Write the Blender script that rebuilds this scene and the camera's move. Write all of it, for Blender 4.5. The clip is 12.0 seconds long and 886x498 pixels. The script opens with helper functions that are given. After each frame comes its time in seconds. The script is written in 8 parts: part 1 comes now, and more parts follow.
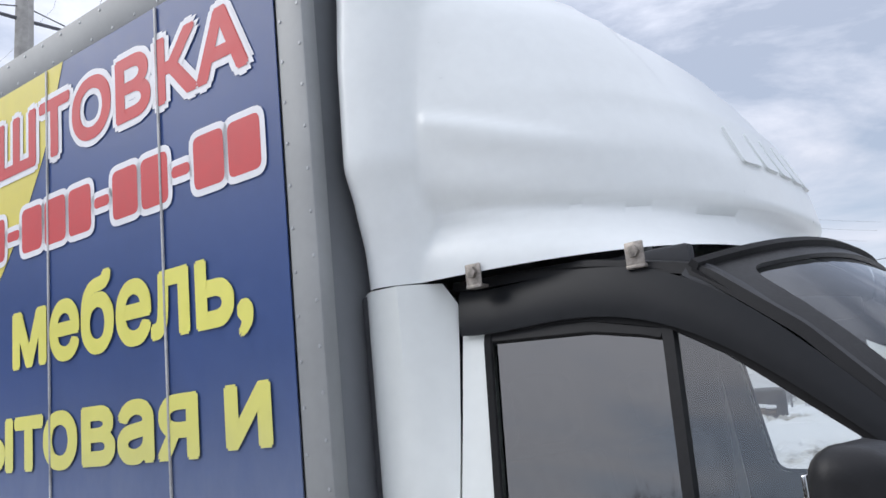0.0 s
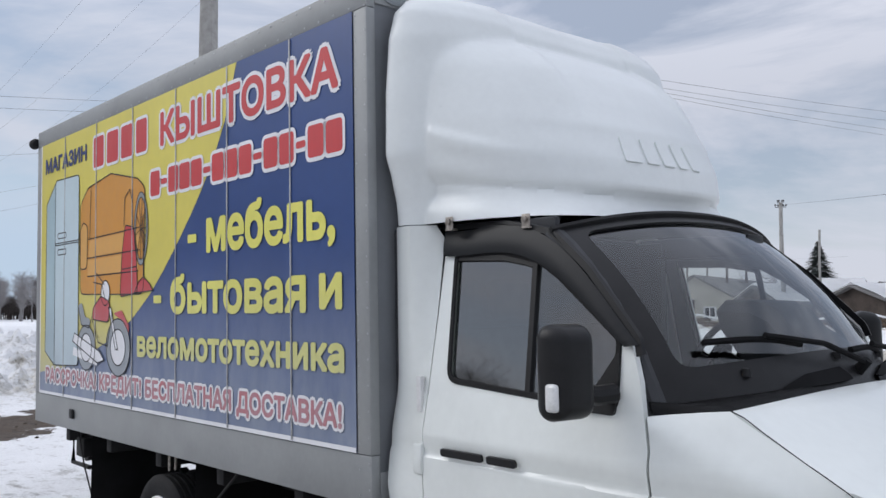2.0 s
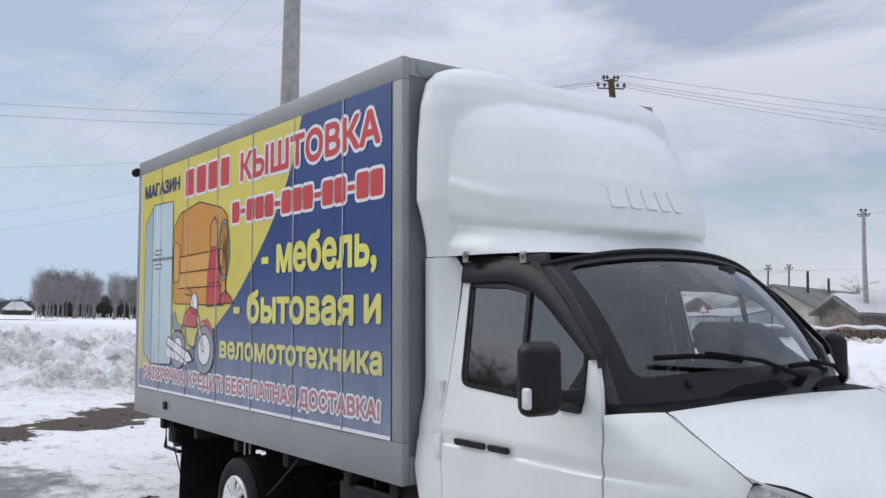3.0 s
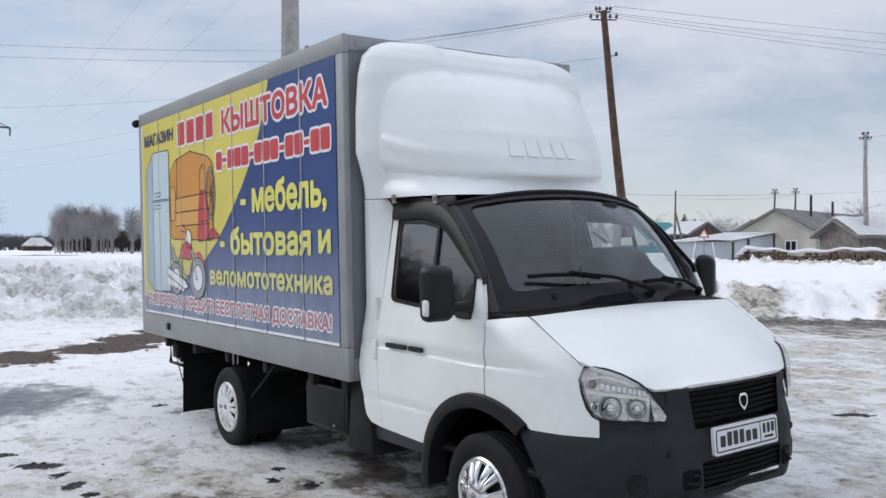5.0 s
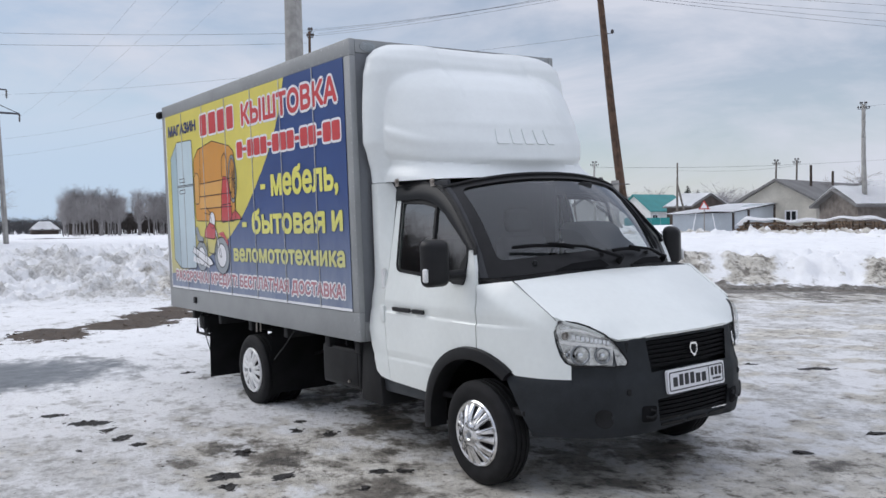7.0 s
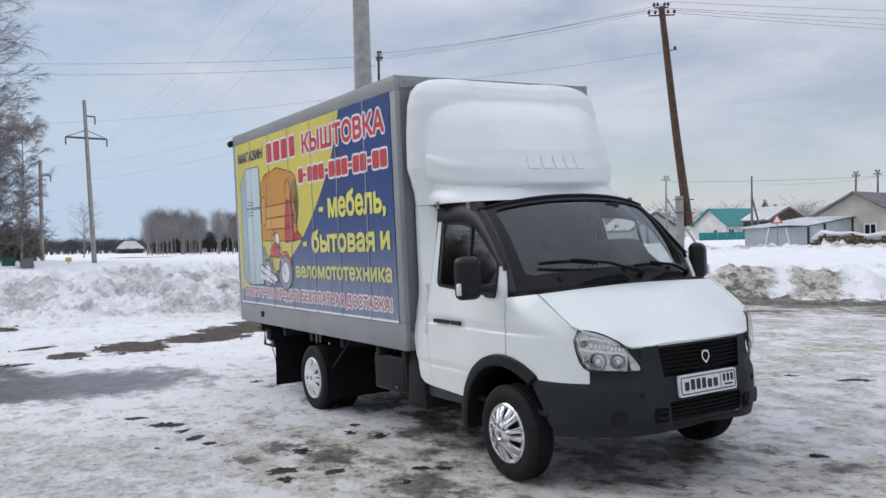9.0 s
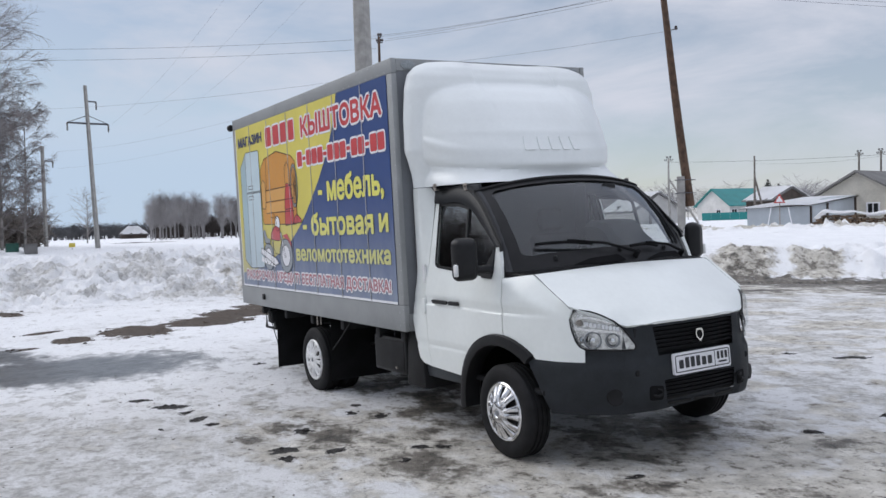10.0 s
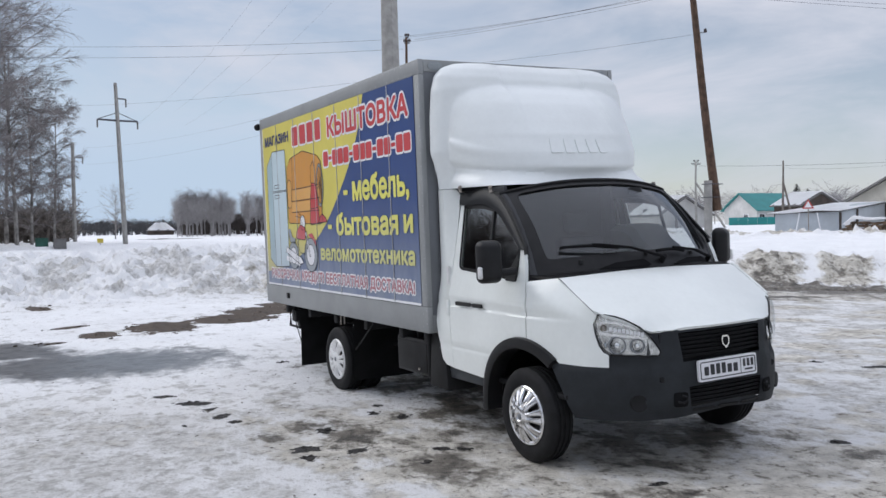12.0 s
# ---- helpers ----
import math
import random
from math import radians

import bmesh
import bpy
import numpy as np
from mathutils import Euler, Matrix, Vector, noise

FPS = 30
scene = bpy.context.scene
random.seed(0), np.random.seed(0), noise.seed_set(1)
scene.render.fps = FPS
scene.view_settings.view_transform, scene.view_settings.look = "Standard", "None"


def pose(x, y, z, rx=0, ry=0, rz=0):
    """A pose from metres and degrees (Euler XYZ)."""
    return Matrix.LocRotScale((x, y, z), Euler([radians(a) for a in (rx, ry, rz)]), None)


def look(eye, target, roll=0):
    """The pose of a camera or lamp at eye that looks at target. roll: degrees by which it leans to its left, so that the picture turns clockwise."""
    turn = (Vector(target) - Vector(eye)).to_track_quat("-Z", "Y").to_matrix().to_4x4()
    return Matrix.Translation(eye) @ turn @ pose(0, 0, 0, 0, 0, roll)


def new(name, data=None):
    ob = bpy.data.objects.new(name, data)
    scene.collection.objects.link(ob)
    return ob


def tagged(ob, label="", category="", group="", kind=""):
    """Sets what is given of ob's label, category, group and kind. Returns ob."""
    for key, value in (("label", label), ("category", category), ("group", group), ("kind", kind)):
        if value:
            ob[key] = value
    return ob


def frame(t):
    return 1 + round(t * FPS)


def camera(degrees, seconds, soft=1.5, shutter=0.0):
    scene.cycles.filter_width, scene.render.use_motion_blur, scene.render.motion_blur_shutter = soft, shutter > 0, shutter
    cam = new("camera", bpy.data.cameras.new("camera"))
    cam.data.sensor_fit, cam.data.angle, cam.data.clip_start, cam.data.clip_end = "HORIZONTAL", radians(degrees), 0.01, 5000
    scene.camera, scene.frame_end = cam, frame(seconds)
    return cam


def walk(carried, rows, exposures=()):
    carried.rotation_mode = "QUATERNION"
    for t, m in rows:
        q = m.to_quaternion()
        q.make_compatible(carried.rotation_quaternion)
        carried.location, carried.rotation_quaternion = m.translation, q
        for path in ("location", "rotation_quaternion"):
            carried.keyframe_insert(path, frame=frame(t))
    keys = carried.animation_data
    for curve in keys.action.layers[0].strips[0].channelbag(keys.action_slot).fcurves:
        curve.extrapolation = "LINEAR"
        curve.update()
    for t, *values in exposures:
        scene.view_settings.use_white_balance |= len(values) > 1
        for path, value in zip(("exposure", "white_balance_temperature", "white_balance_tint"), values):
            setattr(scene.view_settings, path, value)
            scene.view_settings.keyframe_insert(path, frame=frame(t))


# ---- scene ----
# The truck's own frame: x ahead from the front axle, y to its left, z up from its wheels' feet.
# The lot slopes a little, so the truck leans; LEAN turns its frame into the world.
LEAN = Matrix.Rotation(radians(1.48), 4, Vector((0.9847, -0.1745, 0.0)))
cam = camera(53.8, 12.0)
PATH = [
    (0, (0.18, -2.566, 1.705), (-0.996, -0.992, 2.079), -5.5),
    (0.5, (0.45, -2.82, 1.723), (-0.735, -1.269, 2.16), -3.7),
    (1, (0.857, -2.936, 1.693), (-0.447, -1.483, 2.128), -3.6),
    (1.5, (1.304, -3.16, 1.696), (-0.066, -1.721, 1.922), -3.5),
    (2, (1.709, -3.375, 1.684), (0.229, -2.035, 1.81), -1.0),
    (2.5, (2.141, -3.518, 1.729), (0.553, -2.311, 1.874), -0.4),
    (3, (2.565, -3.716, 1.751), (0.971, -2.516, 1.888), -0.1),
    (3.5, (2.924, -3.764, 1.748), (1.322, -2.567, 1.79), -0.8),
    (5.5, (3.956, -4.138, 1.768), (2.334, -2.968, 1.735), -1.2),
    (6, (4.083, -4.343, 1.772), (2.454, -3.183, 1.735), -2.2),
    (6.5, (4.228, -4.414, 1.765), (2.61, -3.239, 1.706), -2.3),
    (7, (4.506, -4.422, 1.772), (2.88, -3.26, 1.693), -2.1),
    (7.5, (4.694, -4.569, 1.778), (3.052, -3.429, 1.714), -2.2),
    (9.5, (5.237, -4.52, 1.786), (3.508, -3.517, 1.742), -2.8),
    (10, (5.247, -4.524, 1.777), (3.525, -3.509, 1.703), -3.1),
    (10.5, (5.251, -4.533, 1.781), (3.544, -3.494, 1.688), -2.8),
    (11, (5.243, -4.526, 1.782), (3.531, -3.496, 1.683), -2.5),
    (11.5, (5.234, -4.519, 1.779), (3.498, -3.529, 1.687), -2.4),
    (12, (5.236, -4.52, 1.786), (3.487, -3.553, 1.716), -2.3),
]
EXPOSURE = ((0.0, 0.21), (0.5, 0.1), (1.0, -0.28), (1.5, -0.14), (2.0, -0.12), (2.5, -0.06), (3.0, -0.08), (3.5, -0.12), (5.5, 0.0), (6.5, -0.04), (7.5, -0.08), (9.5, -0.12), (12.0, -0.09))
walk(cam, [(t, LEAN @ look(eye, target, roll)) for t, eye, target, roll in PATH], EXPOSURE)

# ---- sky and sun ----
SUN_ELEV, SUN_AZ = 38.0, 215.0      # azimuth: degrees counter-clockwise from +x, where the sun stands
world = bpy.data.worlds.new("sky")
scene.world = world
world.use_nodes = True
wn, wl = world.node_tree.nodes, world.node_tree.links
wn.clear()
w_out = wn.new("ShaderNodeOutputWorld")
w_bg = wn.new("ShaderNodeBackground")
w_sky = wn.new("ShaderNodeTexSky")
w_sky.sky_type = "NISHITA"
w_sky.sun_disc = False
w_sky.sun_elevation = radians(SUN_ELEV)
w_sky.sun_rotation = radians(90.0 - SUN_AZ)
w_sky.air_density, w_sky.dust_density, w_sky.ozone_density = 1.0, 0.35, 1.6
w_co = wn.new("ShaderNodeTexCoord")
w_map = wn.new("ShaderNodeMapping")
w_map.inputs["Scale"].default_value = (1.0, 1.0, 3.6)
wl.new(w_co.outputs["Generated"], w_map.inputs["Vector"])
w_noise = wn.new("ShaderNodeTexNoise")
w_noise.inputs["Scale"].default_value = 2.6
w_noise.inputs["Detail"].default_value = 7.0
w_noise.inputs["Roughness"].default_value = 0.60
w_noise.inputs["Distortion"].default_value = 0.4
wl.new(w_map.outputs["Vector"], w_noise.inputs["Vector"])
w_ramp = wn.new("ShaderNodeValToRGB")
w_ramp.color_ramp.elements[0].position, w_ramp.color_ramp.elements[0].color = 0.40, (0.42, 0.42, 0.42, 1)
w_ramp.color_ramp.elements[1].position, w_ramp.color_ramp.elements[1].color = 0.60, (0.95, 0.95, 0.95, 1)
wl.new(w_noise.outputs["Fac"], w_ramp.inputs["Fac"])
w_mix = wn.new("ShaderNodeMix")
w_mix.data_type = "RGBA"
# thin cloud, brighter overhead than near the horizon as an overcast sky is
w_sep = wn.new("ShaderNodeSeparateXYZ")
wl.new(w_co.outputs["Generated"], w_sep.inputs["Vector"])
w_up = wn.new("ShaderNodeMapRange")
w_up.inputs["From Min"].default_value, w_up.inputs["From Max"].default_value = 0.25, 1.0
w_up.inputs["To Min"].default_value, w_up.inputs["To Max"].default_value = 1.0, 2.1
wl.new(w_sep.outputs["Z"], w_up.inputs["Value"])
w_cl = wn.new("ShaderNodeVectorMath")
w_cl.operation = "SCALE"
w_cl.inputs[0].default_value = (6.95, 7.25, 8.3)
wl.new(w_up.outputs["Result"], w_cl.inputs["Scale"])
wl.new(w_cl.outputs["Vector"], w_mix.inputs[7])
# the cloud thins out low in the west, where the sky is pale blue
w_dot = wn.new("ShaderNodeVectorMath")
w_dot.operation = "DOT_PRODUCT"
w_dot.inputs[1].default_value = (-0.985, 0.17, 0.0)
wl.new(w_co.outputs["Generated"], w_dot.inputs[0])
w_west, w_low, w_clear = wn.new("ShaderNodeMapRange"), wn.new("ShaderNodeMapRange"), wn.new("ShaderNodeMath")
for w_r in (w_west, w_low):
    w_r.interpolation_type = "SMOOTHSTEP"
w_west.inputs["From Min"].default_value, w_west.inputs["From Max"].default_value = 0.86, 0.99
wl.new(w_dot.outputs["Value"], w_west.inputs["Value"])
w_low.inputs["From Min"].default_value, w_low.inputs["From Max"].default_value = 0.06, 0.19
w_low.inputs["To Min"].default_value, w_low.inputs["To Max"].default_value = 0.9, 0.10
wl.new(w_sep.outputs["Z"], w_low.inputs["Value"])
w_clear.operation = "MULTIPLY"
wl.new(w_west.outputs["Result"], w_clear.inputs[0])
wl.new(w_low.outputs["Result"], w_clear.inputs[1])
w_neg = wn.new("ShaderNodeMath")
w_neg.operation = "MULTIPLY"
w_neg.inputs[1].default_value = -1.0
wl.new(w_clear.outputs[0], w_neg.inputs[0])
w_high = wn.new("ShaderNodeMapRange")
w_high.interpolation_type = "SMOOTHSTEP"
w_high.inputs["From Min"].default_value, w_high.inputs["From Max"].default_value = 0.55, 0.82
wl.new(w_sep.outputs["Z"], w_high.inputs["Value"])
w_even = wn.new("ShaderNodeMix")
w_even.inputs[3].default_value = 0.78
wl.new(w_high.outputs["Result"], w_even.inputs[0])
wl.new(w_ramp.outputs["Color"], w_even.inputs[2])
wl.new(w_even.outputs[0], w_mix.inputs[0])
w_blue = wn.new("ShaderNodeMix")
w_blue.data_type = "RGBA"
w_blue.inputs[7].default_value = (5.3, 6.7, 8.5, 1)
wl.new(w_clear.outputs[0], w_blue.inputs[0])
wl.new(w_mix.outputs[2], w_blue.inputs[6])
wl.new(w_sky.outputs["Color"], w_mix.inputs[6])
wl.new(w_blue.outputs[2], w_bg.inputs["Color"])
w_bg.inputs["Strength"].default_value = 0.10
wl.new(w_bg.outputs["Background"], w_out.inputs["Surface"])

sun = new("sun", bpy.data.lights.new("sun", "SUN"))
sun.data.energy, sun.data.angle, sun.data.color = 1.15, radians(40.0), (1.0, 0.975, 0.94)
_s = Vector((math.cos(radians(SUN_AZ)) * math.cos(radians(SUN_ELEV)), math.sin(radians(SUN_AZ)) * math.cos(radians(SUN_ELEV)), math.sin(radians(SUN_ELEV))))
sun.matrix_world = look(_s * 60, (0, 0, 0))



# ---- materials ----
def mat(name, base, rough=0.5, metal=0.0, var=0.12, scale=6.0, bump=0.0, bump_scale=60.0, dark=None, coat=0.0, spec=0.5):
    """A surface with colour that varies at two scales, uneven gloss and fine relief."""
    m = bpy.data.materials.new(name)
    m.use_nodes = True
    n, l = m.node_tree.nodes, m.node_tree.links
    b = n["Principled BSDF"]
    b.inputs["Roughness"].default_value = rough
    b.inputs["Metallic"].default_value = metal
    b.inputs["Specular IOR Level"].default_value = spec
    b.inputs["Coat Weight"].default_value = coat
    b.inputs["Coat Roughness"].default_value = 0.08
    co = n.new("ShaderNodeTexCoord")
    big, fine = n.new("ShaderNodeTexNoise"), n.new("ShaderNodeTexNoise")
    big.inputs["Scale"].default_value, big.inputs["Detail"].default_value = scale, 4.0
    fine.inputs["Scale"].default_value, fine.inputs["Detail"].default_value = scale * 11.0, 5.0
    for t in (big, fine):
        l.new(co.outputs["Object"], t.inputs["Vector"])
    add = n.new("ShaderNodeMath")
    add.operation = "MULTIPLY_ADD"
    add.inputs[1].default_value = 0.4
    l.new(fine.outputs["Fac"], add.inputs[0])
    l.new(big.outputs["Fac"], add.inputs[2])
    ramp = n.new("ShaderNodeValToRGB")
    lo = dark or tuple(c * (1.0 - 2.2 * var) for c in base)
    hi = tuple(min(1.0, c * (1.0 + 0.7 * var)) for c in base)
    ramp.color_ramp.elements[0].position, ramp.color_ramp.elements[0].color = 0.45, (*lo, 1)
    ramp.color_ramp.elements[1].position, ramp.color_ramp.elements[1].color = 0.95, (*hi, 1)
    l.new(add.outputs[0], ramp.inputs["Fac"])
    l.new(ramp.outputs["Color"], b.inputs["Base Color"])
    rr = n.new("ShaderNodeMapRange")
    rr.inputs["To Min"].default_value, rr.inputs["To Max"].default_value = max(0.0, rough - 0.08), min(1.0, rough + 0.1)
    l.new(fine.outputs["Fac"], rr.inputs["Value"])
    l.new(rr.outputs["Result"], b.inputs["Roughness"])
    if bump:
        bn = n.new("ShaderNodeTexNoise")
        bn.inputs["Scale"].default_value, bn.inputs["Detail"].default_value = bump_scale, 5.0
        l.new(co.outputs["Object"], bn.inputs["Vector"])
        bp = n.new("ShaderNodeBump")
        bp.inputs["Strength"].default_value, bp.inputs["Distance"].default_value = bump, 0.01
        l.new(bn.outputs["Fac"], bp.inputs["Height"])
        l.new(bp.outputs["Normal"], b.inputs["Normal"])
    return m


def glass_mat(name, tint, rough=0.02, clear=0.7, edge=4.0, shine=(0.9, 0.92, 0.95)):
    """A thin tinted pane: part of the light goes straight through, part is mirrored."""
    m = bpy.data.materials.new(name)
    m.use_nodes = True
    n, l = m.node_tree.nodes, m.node_tree.links
    n.clear()
    out, mix = n.new("ShaderNodeOutputMaterial"), n.new("ShaderNodeMixShader")
    tr, gl, fr = n.new("ShaderNodeBsdfTransparent"), n.new("ShaderNodeBsdfGlossy"), n.new("ShaderNodeLayerWeight")
    tr.inputs["Color"].default_value = (*tint, 1)
    gl.inputs["Roughness"].default_value = rough
    gl.inputs["Color"].default_value = (*shine, 1)
    fr.inputs["Blend"].default_value = 0.5
    pw, sc = n.new("ShaderNodeMath"), n.new("ShaderNodeMath")
    pw.operation, sc.operation = "POWER", "MULTIPLY_ADD"
    pw.inputs[1].default_value = edge
    sc.inputs[1].default_value, sc.inputs[2].default_value = 1.0 - clear, clear
    l.new(fr.outputs["Facing"], pw.inputs[0])
    l.new(pw.outputs[0], sc.inputs[0])
    l.new(sc.outputs[0], mix.inputs["Fac"])
    l.new(tr.outputs["BSDF"], mix.inputs[1])
    l.new(gl.outputs["BSDF"], mix.inputs[2])
    l.new(mix.outputs["Shader"], out.inputs["Surface"])
    return m


M_WHITE = mat("white_paint", (0.79, 0.818, 0.788), 0.32, 0, 0.035, 2.2, coat=0.35)
M_GEL = mat("white_gelcoat", (0.785, 0.815, 0.805), 0.31, 0, 0.03, 3.0, coat=0.25)
M_GREY = mat("grey_painted_metal", (0.305, 0.315, 0.315), 0.5, 0.15, 0.07, 3.0, bump=0.02, bump_scale=40)
M_GREYRIV = mat("rivet_metal", (0.42, 0.43, 0.45), 0.4, 0.5, 0.1, 30.0)
M_GREYD = mat("grey_wall_panel", (0.20, 0.21, 0.225), 0.55, 0.1, 0.08, 2.0)
M_PLASTIC = mat("dark_grey_plastic", (0.049, 0.055, 0.062), 0.5, 0, 0.14, 7.0, bump=0.12, bump_scale=420, spec=0.42)
M_BLACK = mat("black_plastic", (0.012, 0.012, 0.013), 0.42, 0, 0.18, 9.0, bump=0.05, bump_scale=200, spec=0.28)
M_GLOSSY = mat("smoked_acrylic", (0.013, 0.014, 0.016), 0.36, 0, 0.1, 5.0, spec=0.22)
M_PIT = mat("dark_recess_plastic", (0.009, 0.009, 0.010), 0.8, 0, 0.2, 9.0, spec=0.12)
M_RUBBER = mat("black_rubber", (0.010, 0.010, 0.011), 0.75, 0, 0.25, 14.0, bump=0.15, bump_scale=90, spec=0.3)
M_FLAP = mat("mud_flap_rubber", (0.014, 0.014, 0.015), 0.7, 0, 0.3, 5.0, bump=0.05, bump_scale=60, spec=0.3)
M_CHASSIS = mat("chassis_black", (0.018, 0.018, 0.019), 0.6, 0.1, 0.3, 6.0, bump=0.1, bump_scale=60, spec=0.25)
M_SILVER = mat("silver_wheel_paint", (0.82, 0.82, 0.81), 0.35, 0.15, 0.12, 12.0)
M_COVER = mat("chromed_plastic", (0.80, 0.80, 0.80), 0.16, 0.85, 0.12, 30.0, bump=0.06, bump_scale=25)
M_CHROME = mat("chrome", (0.76, 0.755, 0.74), 0.12, 1.0, 0.05, 20.0)
M_BOWL = mat("dark_reflector_bowl", (0.22, 0.22, 0.215), 0.10, 1.0, 0.1, 20.0)
M_LAMP = mat("lamp_reflector", (0.68, 0.68, 0.66), 0.20, 0.85, 0.25, 30.0, bump=0.10, bump_scale=30)
M_STEEL = mat("rusty_steel", (0.42, 0.38, 0.34), 0.45, 0.7, 0.3, 60.0)
M_INTERIOR = mat("interior_grey", (0.045, 0.047, 0.052), 0.75, 0, 0.15, 9.0)
M_SEAT = mat("seat_cloth", (0.07, 0.072, 0.08), 0.9, 0, 0.25, 16.0, bump=0.2, bump_scale=300)
M_BLUE = mat("banner_blue", (0.035, 0.074, 0.222), 0.33, 0, 0.07, 1.6, bump=0.02, bump_scale=6)
M_YELLOW = mat("banner_yellow", (0.72, 0.62, 0.12), 0.42, 0, 0.05, 1.6)
M_YTEXT = mat("lettering_yellow", (0.78, 0.74, 0.16), 0.42, 0, 0.05, 1.6)
M_RED = mat("lettering_red", (0.58, 0.055, 0.06), 0.42, 0, 0.06, 2.0)
M_PWHITE = mat("printed_white", (0.80, 0.80, 0.82), 0.42, 0, 0.04, 2.0)
M_NAVY = mat("lettering_navy", (0.035, 0.05, 0.16), 0.42, 0, 0.05, 2.0)
M_FRIDGE = mat("printed_pale_blue", (0.58, 0.70, 0.74), 0.42, 0, 0.05, 2.0)
M_FRIDGE2 = mat("printed_pale_blue_shade", (0.40, 0.53, 0.57), 0.42, 0, 0.05, 2.0)
M_SOFA = mat("printed_orange", (0.66, 0.30, 0.055), 0.42, 0, 0.06, 2.0)
M_SOFA2 = mat("printed_light_orange", (0.72, 0.38, 0.10), 0.42, 0, 0.06, 2.0)
M_INK = mat("printed_black", (0.02, 0.02, 0.025), 0.42, 0, 0.1, 2.0)
M_PGREY = mat("printed_grey", (0.30, 0.32, 0.33), 0.42, 0, 0.08, 2.0)


def sheen_film(m, most):
    """A thin pale film in the colour for reflected snow sheen and dried road spray, thickest at the foot of the box
    side.
    """
    n, l = m.node_tree.nodes, m.node_tree.links
    b = n["Principled BSDF"]
    src = b.inputs["Base Color"].links[0].from_socket
    co, sep, up, tex, mul, mx = (n.new(k) for k in ("ShaderNodeTexCoord", "ShaderNodeSeparateXYZ", "ShaderNodeMapRange", "ShaderNodeTexNoise", "ShaderNodeMath", "ShaderNodeMix"))
    l.new(co.outputs["Object"], sep.inputs["Vector"])
    up.interpolation_type = "SMOOTHSTEP"
    up.inputs["From Min"].default_value, up.inputs["From Max"].default_value = 1.00, 2.05
    up.inputs["To Min"].default_value, up.inputs["To Max"].default_value = most, 0.0
    l.new(sep.outputs["Z"], up.inputs["Value"])
    mp = n.new("ShaderNodeMapping")
    mp.inputs["Scale"].default_value = (2.2, 1.0, 0.8)
    l.new(co.outputs["Object"], mp.inputs["Vector"])
    l.new(mp.outputs["Vector"], tex.inputs["Vector"])
    tex.inputs["Scale"].default_value, tex.inputs["Detail"].default_value, tex.inputs["Roughness"].default_value = 3.0, 8.0, 0.65
    k = n.new("ShaderNodeMapRange")
    k.inputs["From Min"].default_value, k.inputs["From Max"].default_value = 0.25, 0.75
    k.inputs["To Min"].default_value, k.inputs["To Max"].default_value = 0.6, 1.4
    l.new(tex.outputs["Fac"], k.inputs["Value"])
    mul.operation = "MULTIPLY"
    l.new(up.outputs["Result"], mul.inputs[0])
    l.new(k.outputs["Result"], mul.inputs[1])
    mx.data_type = "RGBA"
    l.new(mul.outputs[0], mx.inputs[0])
    l.new(src, mx.inputs[6])
    mx.inputs[7].default_value = (0.33, 0.37, 0.42, 1)
    l.new(mx.outputs[2], b.inputs["Base Color"])


for _m in (M_BLUE, M_YELLOW, M_YTEXT, M_RED, M_FRIDGE, M_FRIDGE2, M_PGREY):
    sheen_film(_m, 0.54)
M_SEAL = mat("pale_sealant", (0.50, 0.50, 0.50), 0.6, 0, 0.2, 9.0)
M_GLASS = glass_mat("clear_window_glass", (0.82, 0.845, 0.835), clear=0.06)
M_SCREEN = glass_mat("windscreen_glass", (0.70, 0.725, 0.72), clear=0.075, edge=4.4)
M_TINT = glass_mat("tinted_window_glass", (0.20, 0.21, 0.205), clear=0.21, shine=(0.95, 0.93, 0.90))
M_QUARTER = glass_mat("quarter_window_glass", (0.80, 0.82, 0.81), clear=0.17, shine=(0.95, 0.93, 0.90))
M_LENS = glass_mat("headlight_lens", (0.95, 0.96, 0.96), clear=0.045)
M_CONCRETE = mat("weathered_concrete", (0.36, 0.35, 0.33), 0.85, 0, 0.15, 4.0, bump=0.2, bump_scale=50)
# blue paint darkened to put the far house in shadow
M_BLUEWALL = mat("shaded_blue_boards", (0.020, 0.026, 0.105), 0.7, 0, 0.15, 3.0)
M_OLDWOOD = mat("old_brown_wood", (0.11, 0.065, 0.042), 0.85, 0, 0.3, 5.0, bump=0.3, bump_scale=30)
M_GREYWOOD = mat("grey_weathered_wood", (0.20, 0.175, 0.155), 0.9, 0, 0.25, 3.0, bump=0.3, bump_scale=30)
M_WIRE = mat("power_wire", (0.09, 0.095, 0.11), 0.6, 0.3, 0.1, 3.0)
M_INSUL = mat("insulator_dark", (0.05, 0.04, 0.04), 0.3, 0, 0.2, 9.0)
M_TWIG = mat("bare_twigs", (0.29, 0.265, 0.26), 0.9, 0, 0.3, 0.8)
M_BARK = mat("birch_bark", (0.34, 0.32, 0.30), 0.85, 0, 0.35, 2.0)
M_FAR = mat("far_trees", (0.33, 0.32, 0.33), 0.95, 0, 0.25, 0.2)
M_GROVE = mat("grove_twigs", (0.34, 0.325, 0.325), 0.95, 0, 0.25, 0.3)
M_THICKET = mat("dark_brown_thicket", (0.075, 0.062, 0.056), 0.95, 0, 0.3, 0.3)
M_FARDARK = mat("far_conifers", (0.10, 0.10, 0.105), 0.95, 0, 0.3, 0.3)
M_PINE = mat("dark_conifer", (0.035, 0.05, 0.045), 0.9, 0, 0.3, 1.0)
